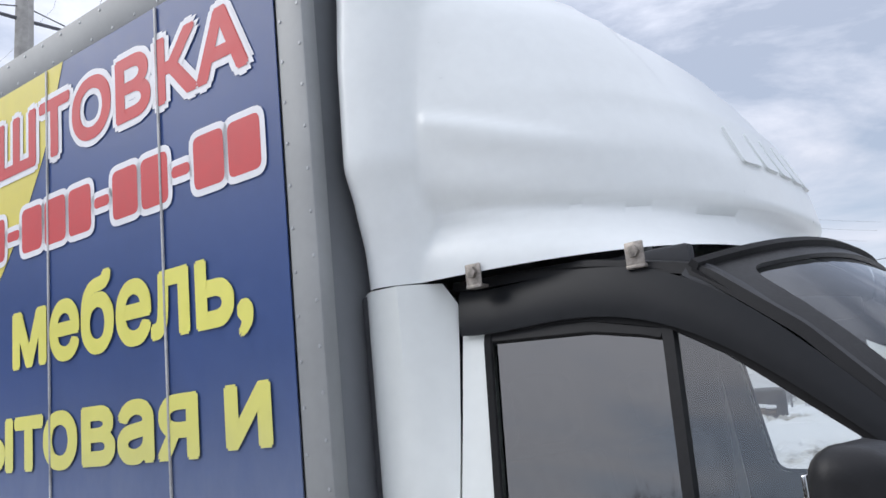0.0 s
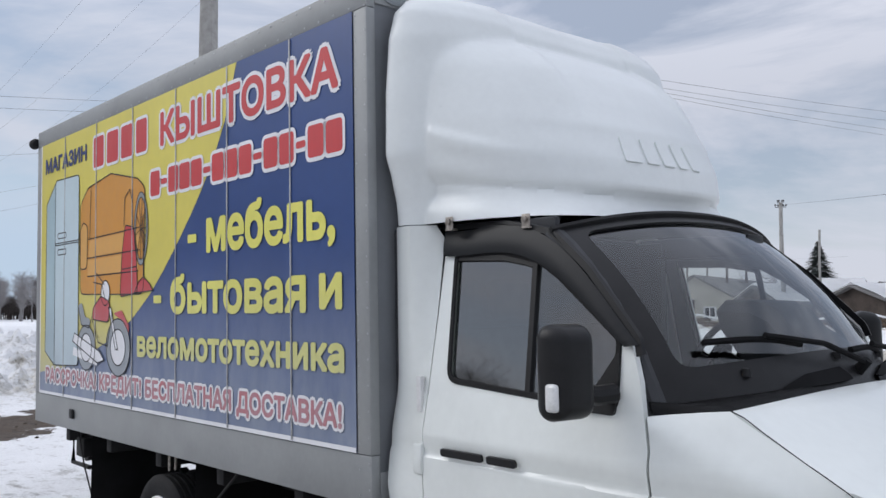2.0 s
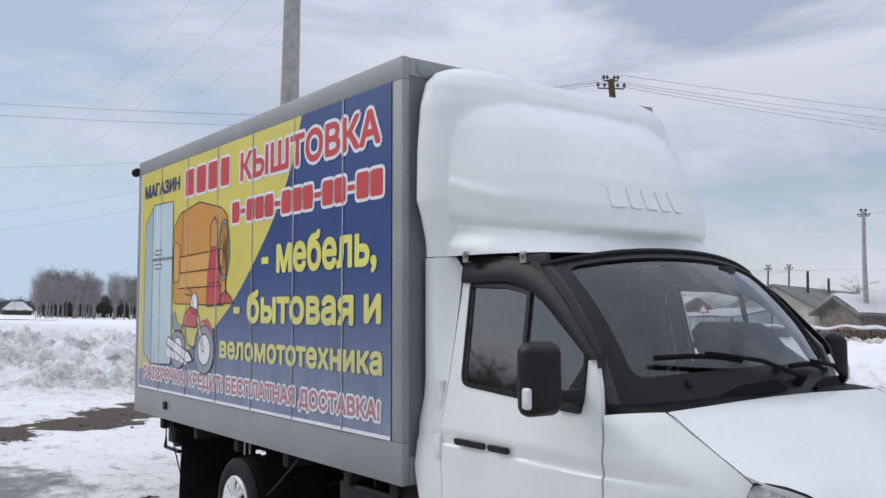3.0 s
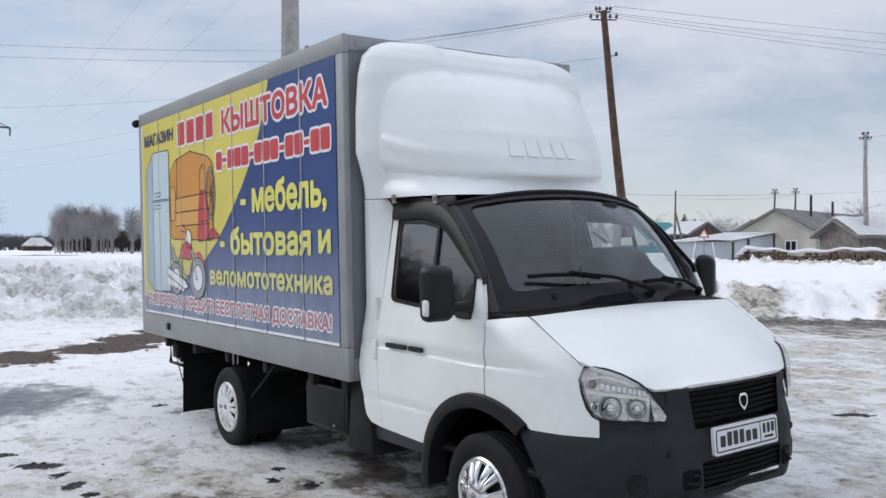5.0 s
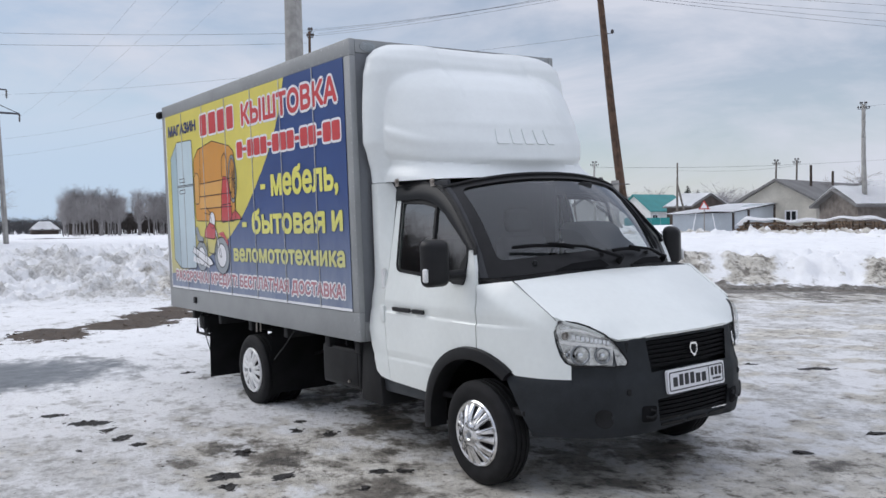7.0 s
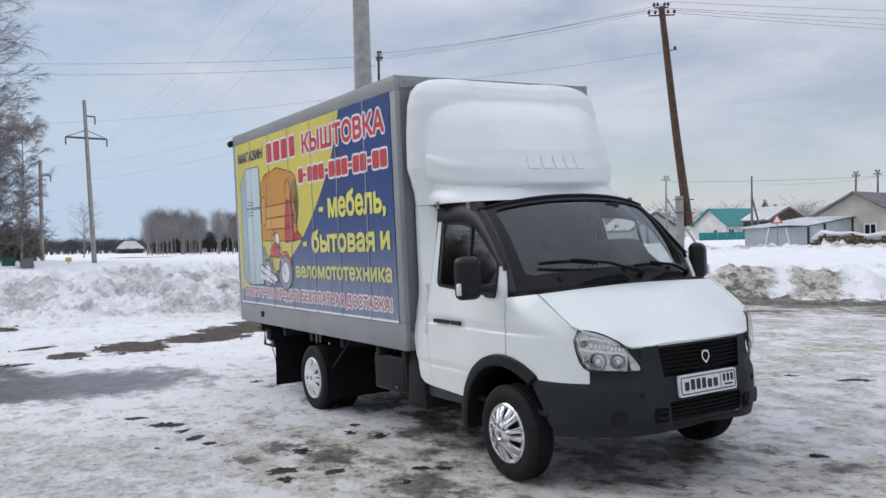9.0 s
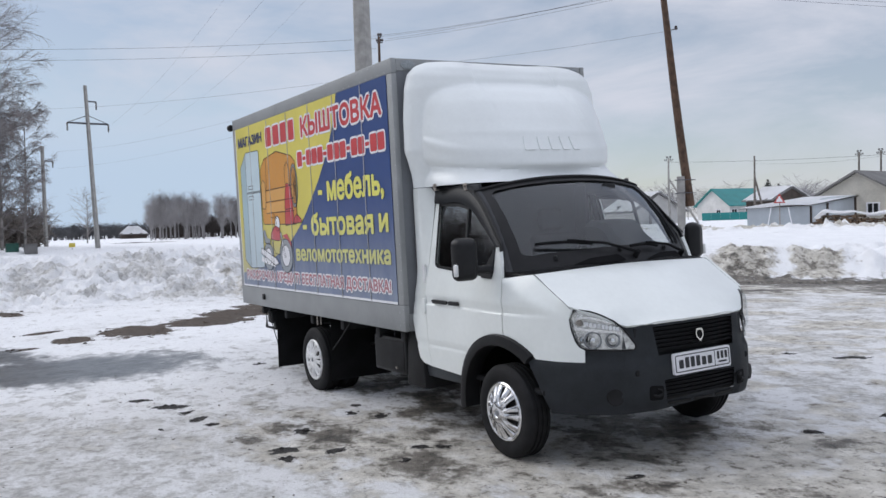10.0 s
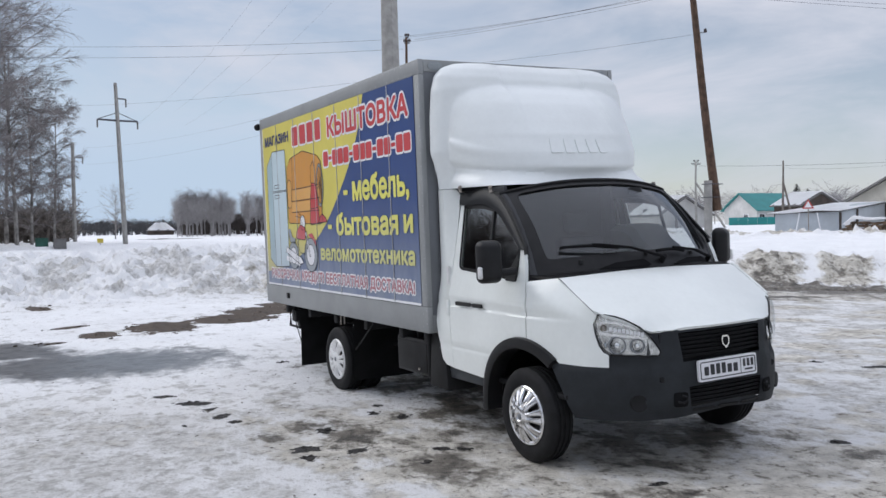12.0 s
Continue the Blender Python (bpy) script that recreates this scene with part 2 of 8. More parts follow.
M_TEAL = mat("teal_roof_sheet", (0.02, 0.24, 0.235), 0.45, 0.1, 0.1, 0.8)
M_PLASTER = mat("white_plaster", (0.62, 0.61, 0.59), 0.85, 0, 0.1, 0.9, bump=0.1, bump_scale=9)
M_CREAM = mat("cream_plaster", (0.60, 0.57, 0.50), 0.85, 0, 0.12, 0.9, bump=0.1, bump_scale=9)
M_SLATE = mat("grey_roof_slate", (0.19, 0.185, 0.18), 0.8, 0, 0.15, 0.8)
M_SIDING = mat("pale_grey_siding", (0.50, 0.54, 0.57), 0.6, 0.1, 0.08, 0.7)
M_LOGS = mat("dark_log_wall", (0.09, 0.07, 0.058), 0.9, 0, 0.25, 1.0)
M_FIREWOOD = mat("split_firewood", (0.17, 0.115, 0.075), 0.9, 0, 0.4, 4.0, bump=0.3, bump_scale=20)
M_SIGN = mat("sign_red", (0.5, 0.06, 0.05), 0.5, 0, 0.1, 3.0)
M_BINGREEN = mat("green_bin_steel", (0.03, 0.12, 0.09), 0.6, 0.1, 0.2, 2.0)
M_SIGNY = mat("yellow_sign", (0.65, 0.52, 0.08), 0.5, 0, 0.1, 2.0)
M_SNOWCLEAN = mat("clean_snow", (0.92, 0.925, 0.935), 0.8, 0, 0.04, 0.5, bump=0.5, bump_scale=5)

M_MUD = mat("wet_mud", (0.022, 0.018, 0.015), 0.6, 0, 0.3, 30.0, bump=0.3, bump_scale=120)
M_TURF = mat("dead_turf", (0.065, 0.044, 0.029), 0.95, 0, 0.4, 20.0, bump=0.6, bump_scale=90)
M_CRUMB = mat("dirty_ice_crumbs", (0.20, 0.18, 0.155), 0.8, 0, 0.5, 3.0, bump=0.3, bump_scale=90)


def ground_material():
    """Packed snow over a lot: clean snow, grey ice, wet slush, black asphalt spots and bare brown grass, told apart by painted-on ground maps."""
    m = bpy.data.materials.new("trampled_snow")
    m.use_nodes = True
    n, l = m.node_tree.nodes, m.node_tree.links
    b = n["Principled BSDF"]
    co = n.new("ShaderNodeTexCoord")

    def noise_node(scale, detail=6.0, rough=0.6, stretch=None):
        t = n.new("ShaderNodeTexNoise")
        t.inputs["Scale"].default_value, t.inputs["Detail"].default_value, t.inputs["Roughness"].default_value = scale, detail, rough
        if stretch:
            mp = n.new("ShaderNodeMapping")
            mp.inputs["Rotation"].default_value = (0, 0, radians(stretch[0]))
            mp.inputs["Scale"].default_value = (stretch[1], 1, 1)
            l.new(co.outputs["Object"], mp.inputs["Vector"])
            l.new(mp.outputs["Vector"], t.inputs["Vector"])
        else:
            l.new(co.outputs["Object"], t.inputs["Vector"])
        return t.outputs["Fac"]

    def attr(name):
        a = n.new("ShaderNodeAttribute")
        a.attribute_name = name
        return a.outputs["Fac"]

    def math_node(op, a, c):
        k = n.new("ShaderNodeMath")
        k.operation = op
        for i, v in enumerate((a, c)):
            if isinstance(v, (int, float)):
                k.inputs[i].default_value = v
            else:
                l.new(v, k.inputs[i])
        return k.outputs[0]

    def step(v, lo, hi):
        k = n.new("ShaderNodeMapRange")
        k.interpolation_type = "SMOOTHSTEP"
        k.inputs["From Min"].default_value, k.inputs["From Max"].default_value = min(lo, hi), max(lo, hi)
        if lo > hi:
            k.inputs["To Min"].default_value, k.inputs["To Max"].default_value = 1.0, 0.0
        l.new(v, k.inputs["Value"])
        return k.outputs["Result"]

    def mix(f, a, c):
        k = n.new("ShaderNodeMix")
        k.data_type = "RGBA"
        l.new(f, k.inputs[0])
        for i, v in ((6, a), (7, c)):
            if isinstance(v, tuple):
                k.inputs[i].default_value = (*v, 1)
            else:
                l.new(v, k.inputs[i])
        return k.outputs[2]

    def ramp(v, *stops):
        k = n.new("ShaderNodeValToRGB")
        e = k.color_ramp.elements
        while len(e) < len(stops):
            e.new(0.5)
        for q, (p, col) in zip(e, stops):
            q.position, q.color = p, (*col, 1)
        l.new(v, k.inputs["Fac"])
        return k.outputs["Color"]

    mid, fine, grain = noise_node(1.1, 5.0), noise_node(8.5, 10.0, 0.72), noise_node(60.0, 5.0)
    drift = noise_node(2.6, 10.0, 0.72, (20, 0.75))
    snow = mix(step(mid, 0.3, 0.7), (0.86, 0.865, 0.872), (0.955, 0.96, 0.965))
    grime = attr("grime")
    snow = mix(math_node("MULTIPLY", grime, 0.62), snow, (0.60, 0.595, 0.59))
    snow = mix(step(grain, 0.30, 0.62), mix(math_node("MULTIPLY", grime, 0.5), (0.78, 0.785, 0.795), (0.50, 0.49, 0.47)), snow)
    dirt1 = math_node("MULTIPLY", step(math_node("ADD", drift, math_node("MULTIPLY", grime, 0.17)), 0.585, 0.69), 0.82)
    snow = mix(dirt1, snow, ramp(fine, (0.40, (0.27, 0.260, 0.24)), (0.58, (0.62, 0.615, 0.60))))
    dirt2 = math_node("MULTIPLY", math_node("MULTIPLY", step(fine, 0.56, 0.66), grime), 0.9)
    snow = mix(dirt2, snow, (0.36, 0.35, 0.325))
    # blotches darkened in colour for the shade in small trodden dimples
    pit_shade = math_node("MULTIPLY", step(noise_node(9.5, 6.0, 0.62, (20, 0.6)), 0.57, 0.69), math_node("MULTIPLY", step(grime, 0.0, 0.25), 0.62))
    snow = mix(pit_shade, snow, (0.40, 0.385, 0.36))
    soft = noise_node(3.2, 7.0, 0.62)
    ice = ramp(math_node("ADD", math_node("MULTIPLY", soft, 0.62), math_node("MULTIPLY", fine, 0.38)), (0.36, (0.31, 0.290, 0.252)), (0.50, (0.53, 0.500, 0.438)), (0.64, (0.77, 0.742, 0.685)))
    ice = mix(step(fine, 0.47, 0.36), ice, (0.15, 0.130, 0.102))
    speck = math_node("ADD", math_node("MULTIPLY", soft, 0.5), math_node("MULTIPLY", fine, 0.5))
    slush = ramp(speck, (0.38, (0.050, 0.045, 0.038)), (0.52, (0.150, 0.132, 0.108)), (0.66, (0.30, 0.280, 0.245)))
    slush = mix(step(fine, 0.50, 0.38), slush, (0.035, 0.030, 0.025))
    grass = mix(step(grain, 0.35, 0.65), (0.036, 0.026, 0.018), (0.105, 0.070, 0.045))
    grass = mix(step(fine, 0.50, 0.36), grass, (0.020, 0.015, 0.011))
    wob = math_node("SUBTRACT", drift, 0.5)
    f_ice = step(math_node("ADD", attr("ice"), math_node("MULTIPLY", wob, 2.0)), 0.35, 0.75)
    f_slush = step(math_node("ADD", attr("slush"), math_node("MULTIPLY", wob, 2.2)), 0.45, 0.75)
    f_spot = step(math_node("ADD", attr("spot"), math_node("MULTIPLY", math_node("SUBTRACT", noise_node(13.0, 6.0, 0.66), 0.5), 1.7)), 0.47, 0.54)
    f_grass = step(math_node("ADD", attr("grass"), math_node("MULTIPLY", math_node("SUBTRACT", noise_node(3.4, 8.0, 0.65), 0.5), 1.5)), 0.44, 0.50)
    c = mix(f_ice, snow, ice)
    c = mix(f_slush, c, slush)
    bits = math_node("MULTIPLY", step(noise_node(24.0, 4.0, 0.6), 0.66, 0.72), step(grime, 0.02, 0.2))
    c = mix(math_node("MULTIPLY", bits, 0.75), c, (0.15, 0.128, 0.10))
    grit = math_node("MULTIPLY", step(noise_node(30.0, 6.0, 0.72), 0.55, 0.62), math_node("MAXIMUM", math_node("MULTIPLY", f_ice, 0.55), f_slush))
    c = mix(math_node("MULTIPLY", grit, 0.7), c, (0.085, 0.076, 0.062))
    c = mix(f_grass, c, grass)
    f_pud = step(math_node("ADD", attr("puddle"), math_node("MULTIPLY", wob, 1.6)), 0.26, 0.74)
    c = mix(f_pud, c, mix(step(fine, 0.36, 0.66), (0.05, 0.05, 0.05), (0.135, 0.135, 0.134)))
    c = mix(f_spot, c, (0.014, 0.012, 0.011))
    l.new(c, b.inputs["Base Color"])
    wet = math_node("MAXIMUM", math_node("MAXIMUM", math_node("MULTIPLY", f_ice, 0.6), f_slush), math_node("MULTIPLY", f_pud, 1.6))
    rg = n.new("ShaderNodeMapRange")
    rg.inputs["To Min"].default_value, rg.inputs["To Max"].default_value = 0.8, 0.6
    l.new(wet, rg.inputs["Value"])
    l.new(math_node("SUBTRACT", rg.outputs["Result"], math_node("MULTIPLY", f_pud, 0.28)), b.inputs["Roughness"])
    h = math_node("ADD", math_node("MULTIPLY", fine, 0.8), math_node("MULTIPLY", grain, 0.25))
    h = math_node("SUBTRACT", h, math_node("MULTIPLY", f_spot, 0.3))
    bp = n.new("ShaderNodeBump")
    bp.inputs["Distance"].default_value = 0.06
    l.new(math_node("SUBTRACT", 0.75, math_node("MULTIPLY", f_pud, 0.62)), bp.inputs["Strength"])
    l.new(h, bp.inputs["Height"])
    l.new(bp.outputs["Normal"], b.inputs["Normal"])
    return m


M_GROUND = ground_material()


# ---- mesh helpers ----
from mathutils.geometry import delaunay_2d_cdt

def link(name, bm, material, parent=None, label="", sharp=35.0, normals=True):
    if normals:
        bmesh.ops.recalc_face_normals(bm, faces=bm.faces)
    me = bpy.data.meshes.new(name)
    bm.to_mesh(me)
    bm.free()
    me.materials.append(material)
    me.polygons.foreach_set("use_smooth", [True] * len(me.polygons))
    me.set_sharp_from_angle(angle=radians(sharp))
    ob = new(name, me)
    if parent is not None:
        ob.parent = parent
    if label:
        ob["label"] = label
    return ob


def part(name, bm, material, parent, label="", sharp=35.0):
    """Links a bmesh as one mesh object under a thing or under a part."""
    return link(name, bm, material, parent, label, sharp)


def thing(name, label, category, m=None, group="", kind=""):
    e = new(name)
    e.empty_display_size = 0.2
    if m is not None:
        e.matrix_basis = m
    return tagged(e, label, category, group, kind)


def box(bm, lo, hi, bevel=0.0, seg=2, m=None):
    """A box between two corners, its edges rounded, added to bm."""
    lo, hi = Vector(lo), Vector(hi)
    r = bmesh.ops.create_cube(bm, size=1.0, matrix=Matrix.LocRotScale((lo + hi) / 2, None, hi - lo))
    vs = r["verts"]
    if bevel:
        es = list({e for v in vs for e in v.link_edges})
        out = bmesh.ops.bevel(bm, geom=es, offset=bevel, segments=seg, profile=0.5, affect="EDGES")
        vs = list({v for f in out["faces"] for v in f.verts} | {v for v in vs if v.is_valid})
    if m is not None:
        bmesh.ops.transform(bm, matrix=m, verts=vs)
    return bm


def tube(bm, a, b, ra, rb=None, n=10, caps=True):
    """A straight round bar from a to b, tapering from ra to rb."""
    a, b = Vector(a), Vector(b)
    rb = ra if rb is None else rb
    q = (b - a).to_track_quat("Z", "Y").to_matrix()
    rings = []
    for p, r in ((a, ra), (b, rb)):
        rings.append([bm.verts.new(p + q @ Vector((r * math.cos(2 * math.pi * i / n), r * math.sin(2 * math.pi * i / n), 0))) for i in range(n)])
    for i in range(n):
        j = (i + 1) % n
        bm.faces.new((rings[0][i], rings[0][j], rings[1][j], rings[1][i]))
    if caps:
        bm.faces.new(rings[0][::-1])
        bm.faces.new(rings[1])
    return bm


def pipe(bm, pts, r, n=8):
    """A bent round bar through the points."""
    pts = [Vector(p) for p in pts]
    rings = []
    for i, p in enumerate(pts):
        d = (pts[min(i + 1, len(pts) - 1)] - pts[max(i - 1, 0)]).normalized()
        q = d.to_track_quat("Z", "Y").to_matrix()
        rings.append([bm.verts.new(p + q @ Vector((r * math.cos(2 * math.pi * k / n), r * math.sin(2 * math.pi * k / n), 0))) for k in range(n)])
    for a, b in zip(rings, rings[1:]):
        for k in range(n):
            bm.faces.new((a[k], a[(k + 1) % n], b[(k + 1) % n], b[k]))
    bm.faces.new(rings[0][::-1])
    bm.faces.new(rings[-1])
    return bm


def taper_pipe(bm, pts, radii, n=8):
    """A bent bar through the points, as thick at each as its radius says."""
    pts = [Vector(p) for p in pts]
    rings = []
    for i, (p, r) in enumerate(zip(pts, radii)):
        d = (pts[min(i + 1, len(pts) - 1)] - pts[max(i - 1, 0)]).normalized()
        q = d.to_track_quat("Z", "Y").to_matrix()
        rings.append([bm.verts.new(p + q @ Vector((r * math.cos(2 * math.pi * k / n), r * math.sin(2 * math.pi * k / n), 0))) for k in range(n)])
    for a, b in zip(rings, rings[1:]):
        for k in range(n):
            bm.faces.new((a[k], a[(k + 1) % n], b[(k + 1) % n], b[k]))
    bm.faces.new(rings[0][::-1])
    bm.faces.new(rings[-1])
    return bm


def lathe(bm, profile, n=32, centre=(0, 0, 0), axis="Y"):
    """Turns a profile of (radius, along) round an axis."""
    c = Vector(centre)
    rings = []
    for r, a in profile:
        ring = []
        for i in range(n):
            u, v = r * math.cos(2 * math.pi * i / n), r * math.sin(2 * math.pi * i / n)
            p = {"Y": (u, a, v), "X": (a, u, v), "Z": (u, v, a)}[axis]
            ring.append(bm.verts.new(c + Vector(p)))
        rings.append(ring)
    for a, b in zip(rings, rings[1:]):
        for i in range(n):
            j = (i + 1) % n
            bm.faces.new((a[i], a[j], b[j], b[i]))
    for ring in (rings[0], rings[-1]):
        if (ring[0].co - ring[n // 2].co).length > 1e-4:
            bm.faces.new(ring)
    bmesh.ops.remove_doubles(bm, verts=bm.verts, dist=1e-5)
    return bm


def hollow(bm):
    """Takes the flat ends off a turned shape."""
    bmesh.ops.delete(bm, geom=[f for f in bm.faces if len(f.verts) > 4], context="FACES_ONLY")


def fillet(pts, radius, n=4):
    """A polygon with rounded corners; a point may carry its own radius as a third number."""
    out = []
    k = len(pts)
    for i in range(k):
        p = Vector(pts[i][:2])
        r = pts[i][2] if len(pts[i]) > 2 else radius
        a, b = Vector(pts[i - 1][:2]) - p, Vector(pts[(i + 1) % k][:2]) - p
        la, lb = a.length, b.length
        if r <= 0:
            out.append((p.x, p.y))
            continue
        ang = a.angle(b)
        d = min(r / max(math.tan(ang / 2), 1e-3), la * 0.48, lb * 0.48)
        s, e = p + a / la * d, p + b / lb * d
        for j in range(n + 1):
            t = j / n
            q = s * (1 - t) ** 2 + p * 2 * t * (1 - t) + e * t ** 2
            out.append((q.x, q.y))
    return out


def sheet(outline, fn, thick=0.01, step=0.08, holes=(), step_v=None):
    """A panel: the outline (with holes) in its own plane, cut fine, laid on the surface fn(u, v) and given thickness."""
    bm = bmesh.new()
    es = []
    for loop in (outline, *holes):
        vs = [bm.verts.new((u, v, 0)) for u, v in loop]
        es += [bm.edges.new((vs[i], vs[(i + 1) % len(vs)])) for i in range(len(vs))]
    if holes:
        bmesh.ops.triangle_fill(bm, use_beauty=True, edges=es, normal=(0, 0, 1))
    else:
        bm.faces.new(bm.verts)
    us, vs = [p[0] for p in outline], [p[1] for p in outline]
    for lo, hi, no, gap in ((min(us), max(us), (1, 0, 0), step), (min(vs), max(vs), (0, 1, 0), step_v or step)):
        k = max(1, int(math.ceil((hi - lo) / gap)))
        for i in range(1, k):
            c = lo + (hi - lo) * i / k
            bmesh.ops.bisect_plane(bm, geom=bm.verts[:] + bm.edges[:] + bm.faces[:], dist=1e-5, plane_co=(no[0] * c, no[1] * c, 0), plane_no=no)
    bmesh.ops.triangulate(bm, faces=[f for f in bm.faces if len(f.verts) > 4])
    for v in bm.verts:
        v.co = Vector(fn(v.co.x, v.co.y))
    bmesh.ops.recalc_face_normals(bm, faces=bm.faces)
    if thick:
        bmesh.ops.solidify(bm, geom=bm.faces[:], thickness=thick)
    return bm


def strip(bm, line, fn, half, high, closed=False):
    """A raised bead of half-width half and height high that follows a line on the surface fn(u, v); fn's third number is the outward lift."""
    k = len(line)
    rings = []
    for i in range(k):
        p = Vector(line[i])
        a = Vector(line[i - 1]) if (closed or i) else p
        b = Vector(line[(i + 1) % k]) if (closed or i < k - 1) else p
        d = (b - a)
        d = d / max(d.length, 1e-6)
        nrm = Vector((-d.y, d.x))
        q1, q2 = p + nrm * half, p - nrm * half
        rings.append([bm.verts.new(fn(q.x, q.y, h)) for q, h in ((q1, 0.0), (q1 * 0.75 + p * 0.25, high), (q2 * 0.75 + p * 0.25, high), (q2, 0.0))])
    for i in range(k if closed else k - 1):
        a, b = rings[i], rings[(i + 1) % k]
        for j in range(3):
            bm.faces.new((a[j], a[j + 1], b[j + 1], b[j]))
        bm.faces.new((a[3], a[0], b[0], b[3]))
    if not closed:
        bm.faces.new(rings[0][::-1])
        bm.faces.new(rings[-1])
    return bm


def surface(bm, fn, us, vs, wrap=False):
    """A grid of faces through fn(u, v)."""
    g = [[bm.verts.new(fn(u, v)) for u in us] for v in vs]
    for a, b in zip(g, g[1:]):
        for i in range(len(us) - (0 if wrap else 1)):
            j = (i + 1) % len(us)
            bm.faces.new((a[i], a[j], b[j], b[i]))
    return g


def span(a, b, n):
    return [a + (b - a) * i / (n - 1) for i in range(n)]


def lerp_table(table, z):
    for (a, va), (b, vb) in zip(table, table[1:]):
        if z <= b:
            t = max(0.0, (z - a) / (b - a))
            t = t * t * (3 - 2 * t) * 0.35 + t * 0.65
            return va + (vb - va) * t
    return table[-1][1]


_glyphs = {}


def glyph(text):
    """The flat mesh of a word in the built-in face, at size 1: corners, faces, least and greatest x and y."""
    if text not in _glyphs:
        cu = bpy.data.curves.new("word", "FONT")
        cu.body, cu.size, cu.resolution_u, cu.fill_mode = text, 1.0, 4, "NONE"
        ob = new("word", cu)
        me = bpy.data.meshes.new_from_object(ob.evaluated_get(bpy.context.evaluated_depsgraph_get()))
        bpy.data.objects.remove(ob)
        pts = [v.co.to_2d() for v in me.vertices]
        rim = [tuple(e.vertices) for e in me.edges]
        bpy.data.meshes.remove(me)
        co, _, tris, _, _, _ = delaunay_2d_cdt(pts, rim, [], 0, 1e-6)

        def inside(x, y):
            w = 0
            for a, b in rim:
                p, q = pts[a], pts[b]
                if (p.y <= y) != (q.y <= y) and p.x + (y - p.y) * (q.x - p.x) / (q.y - p.y) > x:
                    w += 1
            return w % 2 == 1
        faces = [t for t in tris if inside(sum(co[k].x for k in t) / 3, sum(co[k].y for k in t) / 3)] if len(text) == 1 else []
        _glyphs[text] = ([(c.x, c.y) for c in co], faces, min(c.x for c in co), max(c.x for c in co), min(c.y for c in co), max(c.y for c in co))
    return _glyphs[text]


def letters(text, x0, x1, z0, z1, fat, edge, place, d0, d1):
    """Yields, letter by letter, the bold shape and its wider edging (or None), so that the word fills x0..x1, z0..z1."""
    _, _, a, b, c, e = glyph(text)
    sx, sz = (x1 - x0 - 2 * fat) / (b - a), (z1 - z0 - 2 * fat) / (e - c)
    for i, ch in enumerate(text):
        if ch == " ":
            continue
        co, faces, _, gb, _, _ = glyph(ch)
        shift = glyph(text[:i + 1])[3] - gb
        out = []
        for r, d, n in ((fat, d1, 8), (fat + edge, d0, 10)):
            if n == 10 and not edge:
                out.append(None)
                continue
            bm = bmesh.new()
            for k in range(n):
                ox, oz = r * math.cos(2 * math.pi * (k + 0.5) / n), r * math.sin(2 * math.pi * (k + 0.5) / n)
                vs = [bm.verts.new(place(x0 + fat + (u + shift - a) * sx + ox, z0 + fat + (v - c) * sz + oz, d + 0.00014 * k)) for u, v in co]
                for f in faces:
                    bm.faces.new([vs[j] for j in f])
            out.append(bm)
        yield out


# ---- the snowy lot and the land round it ----
LOT = (5.2, -4.5)
_rng = np.random.RandomState(7)
_lat = _rng.rand(256, 256)


def vnoise(x, y):
    """Smooth value noise over arrays, 0 to 1."""
    xi, yi = np.floor(x).astype(int), np.floor(y).astype(int)
    fx, fy = x - xi, y - yi
    fx, fy = fx * fx * (3 - 2 * fx), fy * fy * (3 - 2 * fy)
    a, b = _lat[xi % 256, yi % 256], _lat[(xi + 1) % 256, yi % 256]
    c, d = _lat[xi % 256, (yi + 1) % 256], _lat[(xi + 1) % 256, (yi + 1) % 256]
    return (a * (1 - fx) + b * fx) * (1 - fy) + (c * (1 - fx) + d * fx) * fy


def fbm(x, y, octaves=4):
    v, amp, tot = 0.0, 1.0, 0.0
    for k in range(octaves):
        v = v + amp * vnoise(x * 2 ** k + 17.3 * k, y * 2 ** k + 9.1 * k)
        tot += amp
        amp *= 0.5
    return v / tot


def sstep(a, b, v):
    t = np.clip((v - a) / (b - a), 0, 1)
    return t * t * (3 - 2 * t)


def polar(x, y):
    dx, dy = x - LOT[0], y - LOT[1]
    return np.hypot(dx, dy), np.degrees(np.arctan2(dy, dx)) % 360


BANK_CLUMPS = ((130.4, 2.0, 0.34), (126.3, 1.7, 0.20), (118.6, 1.6, 0.16), (113.5, 2.2, 0.2))


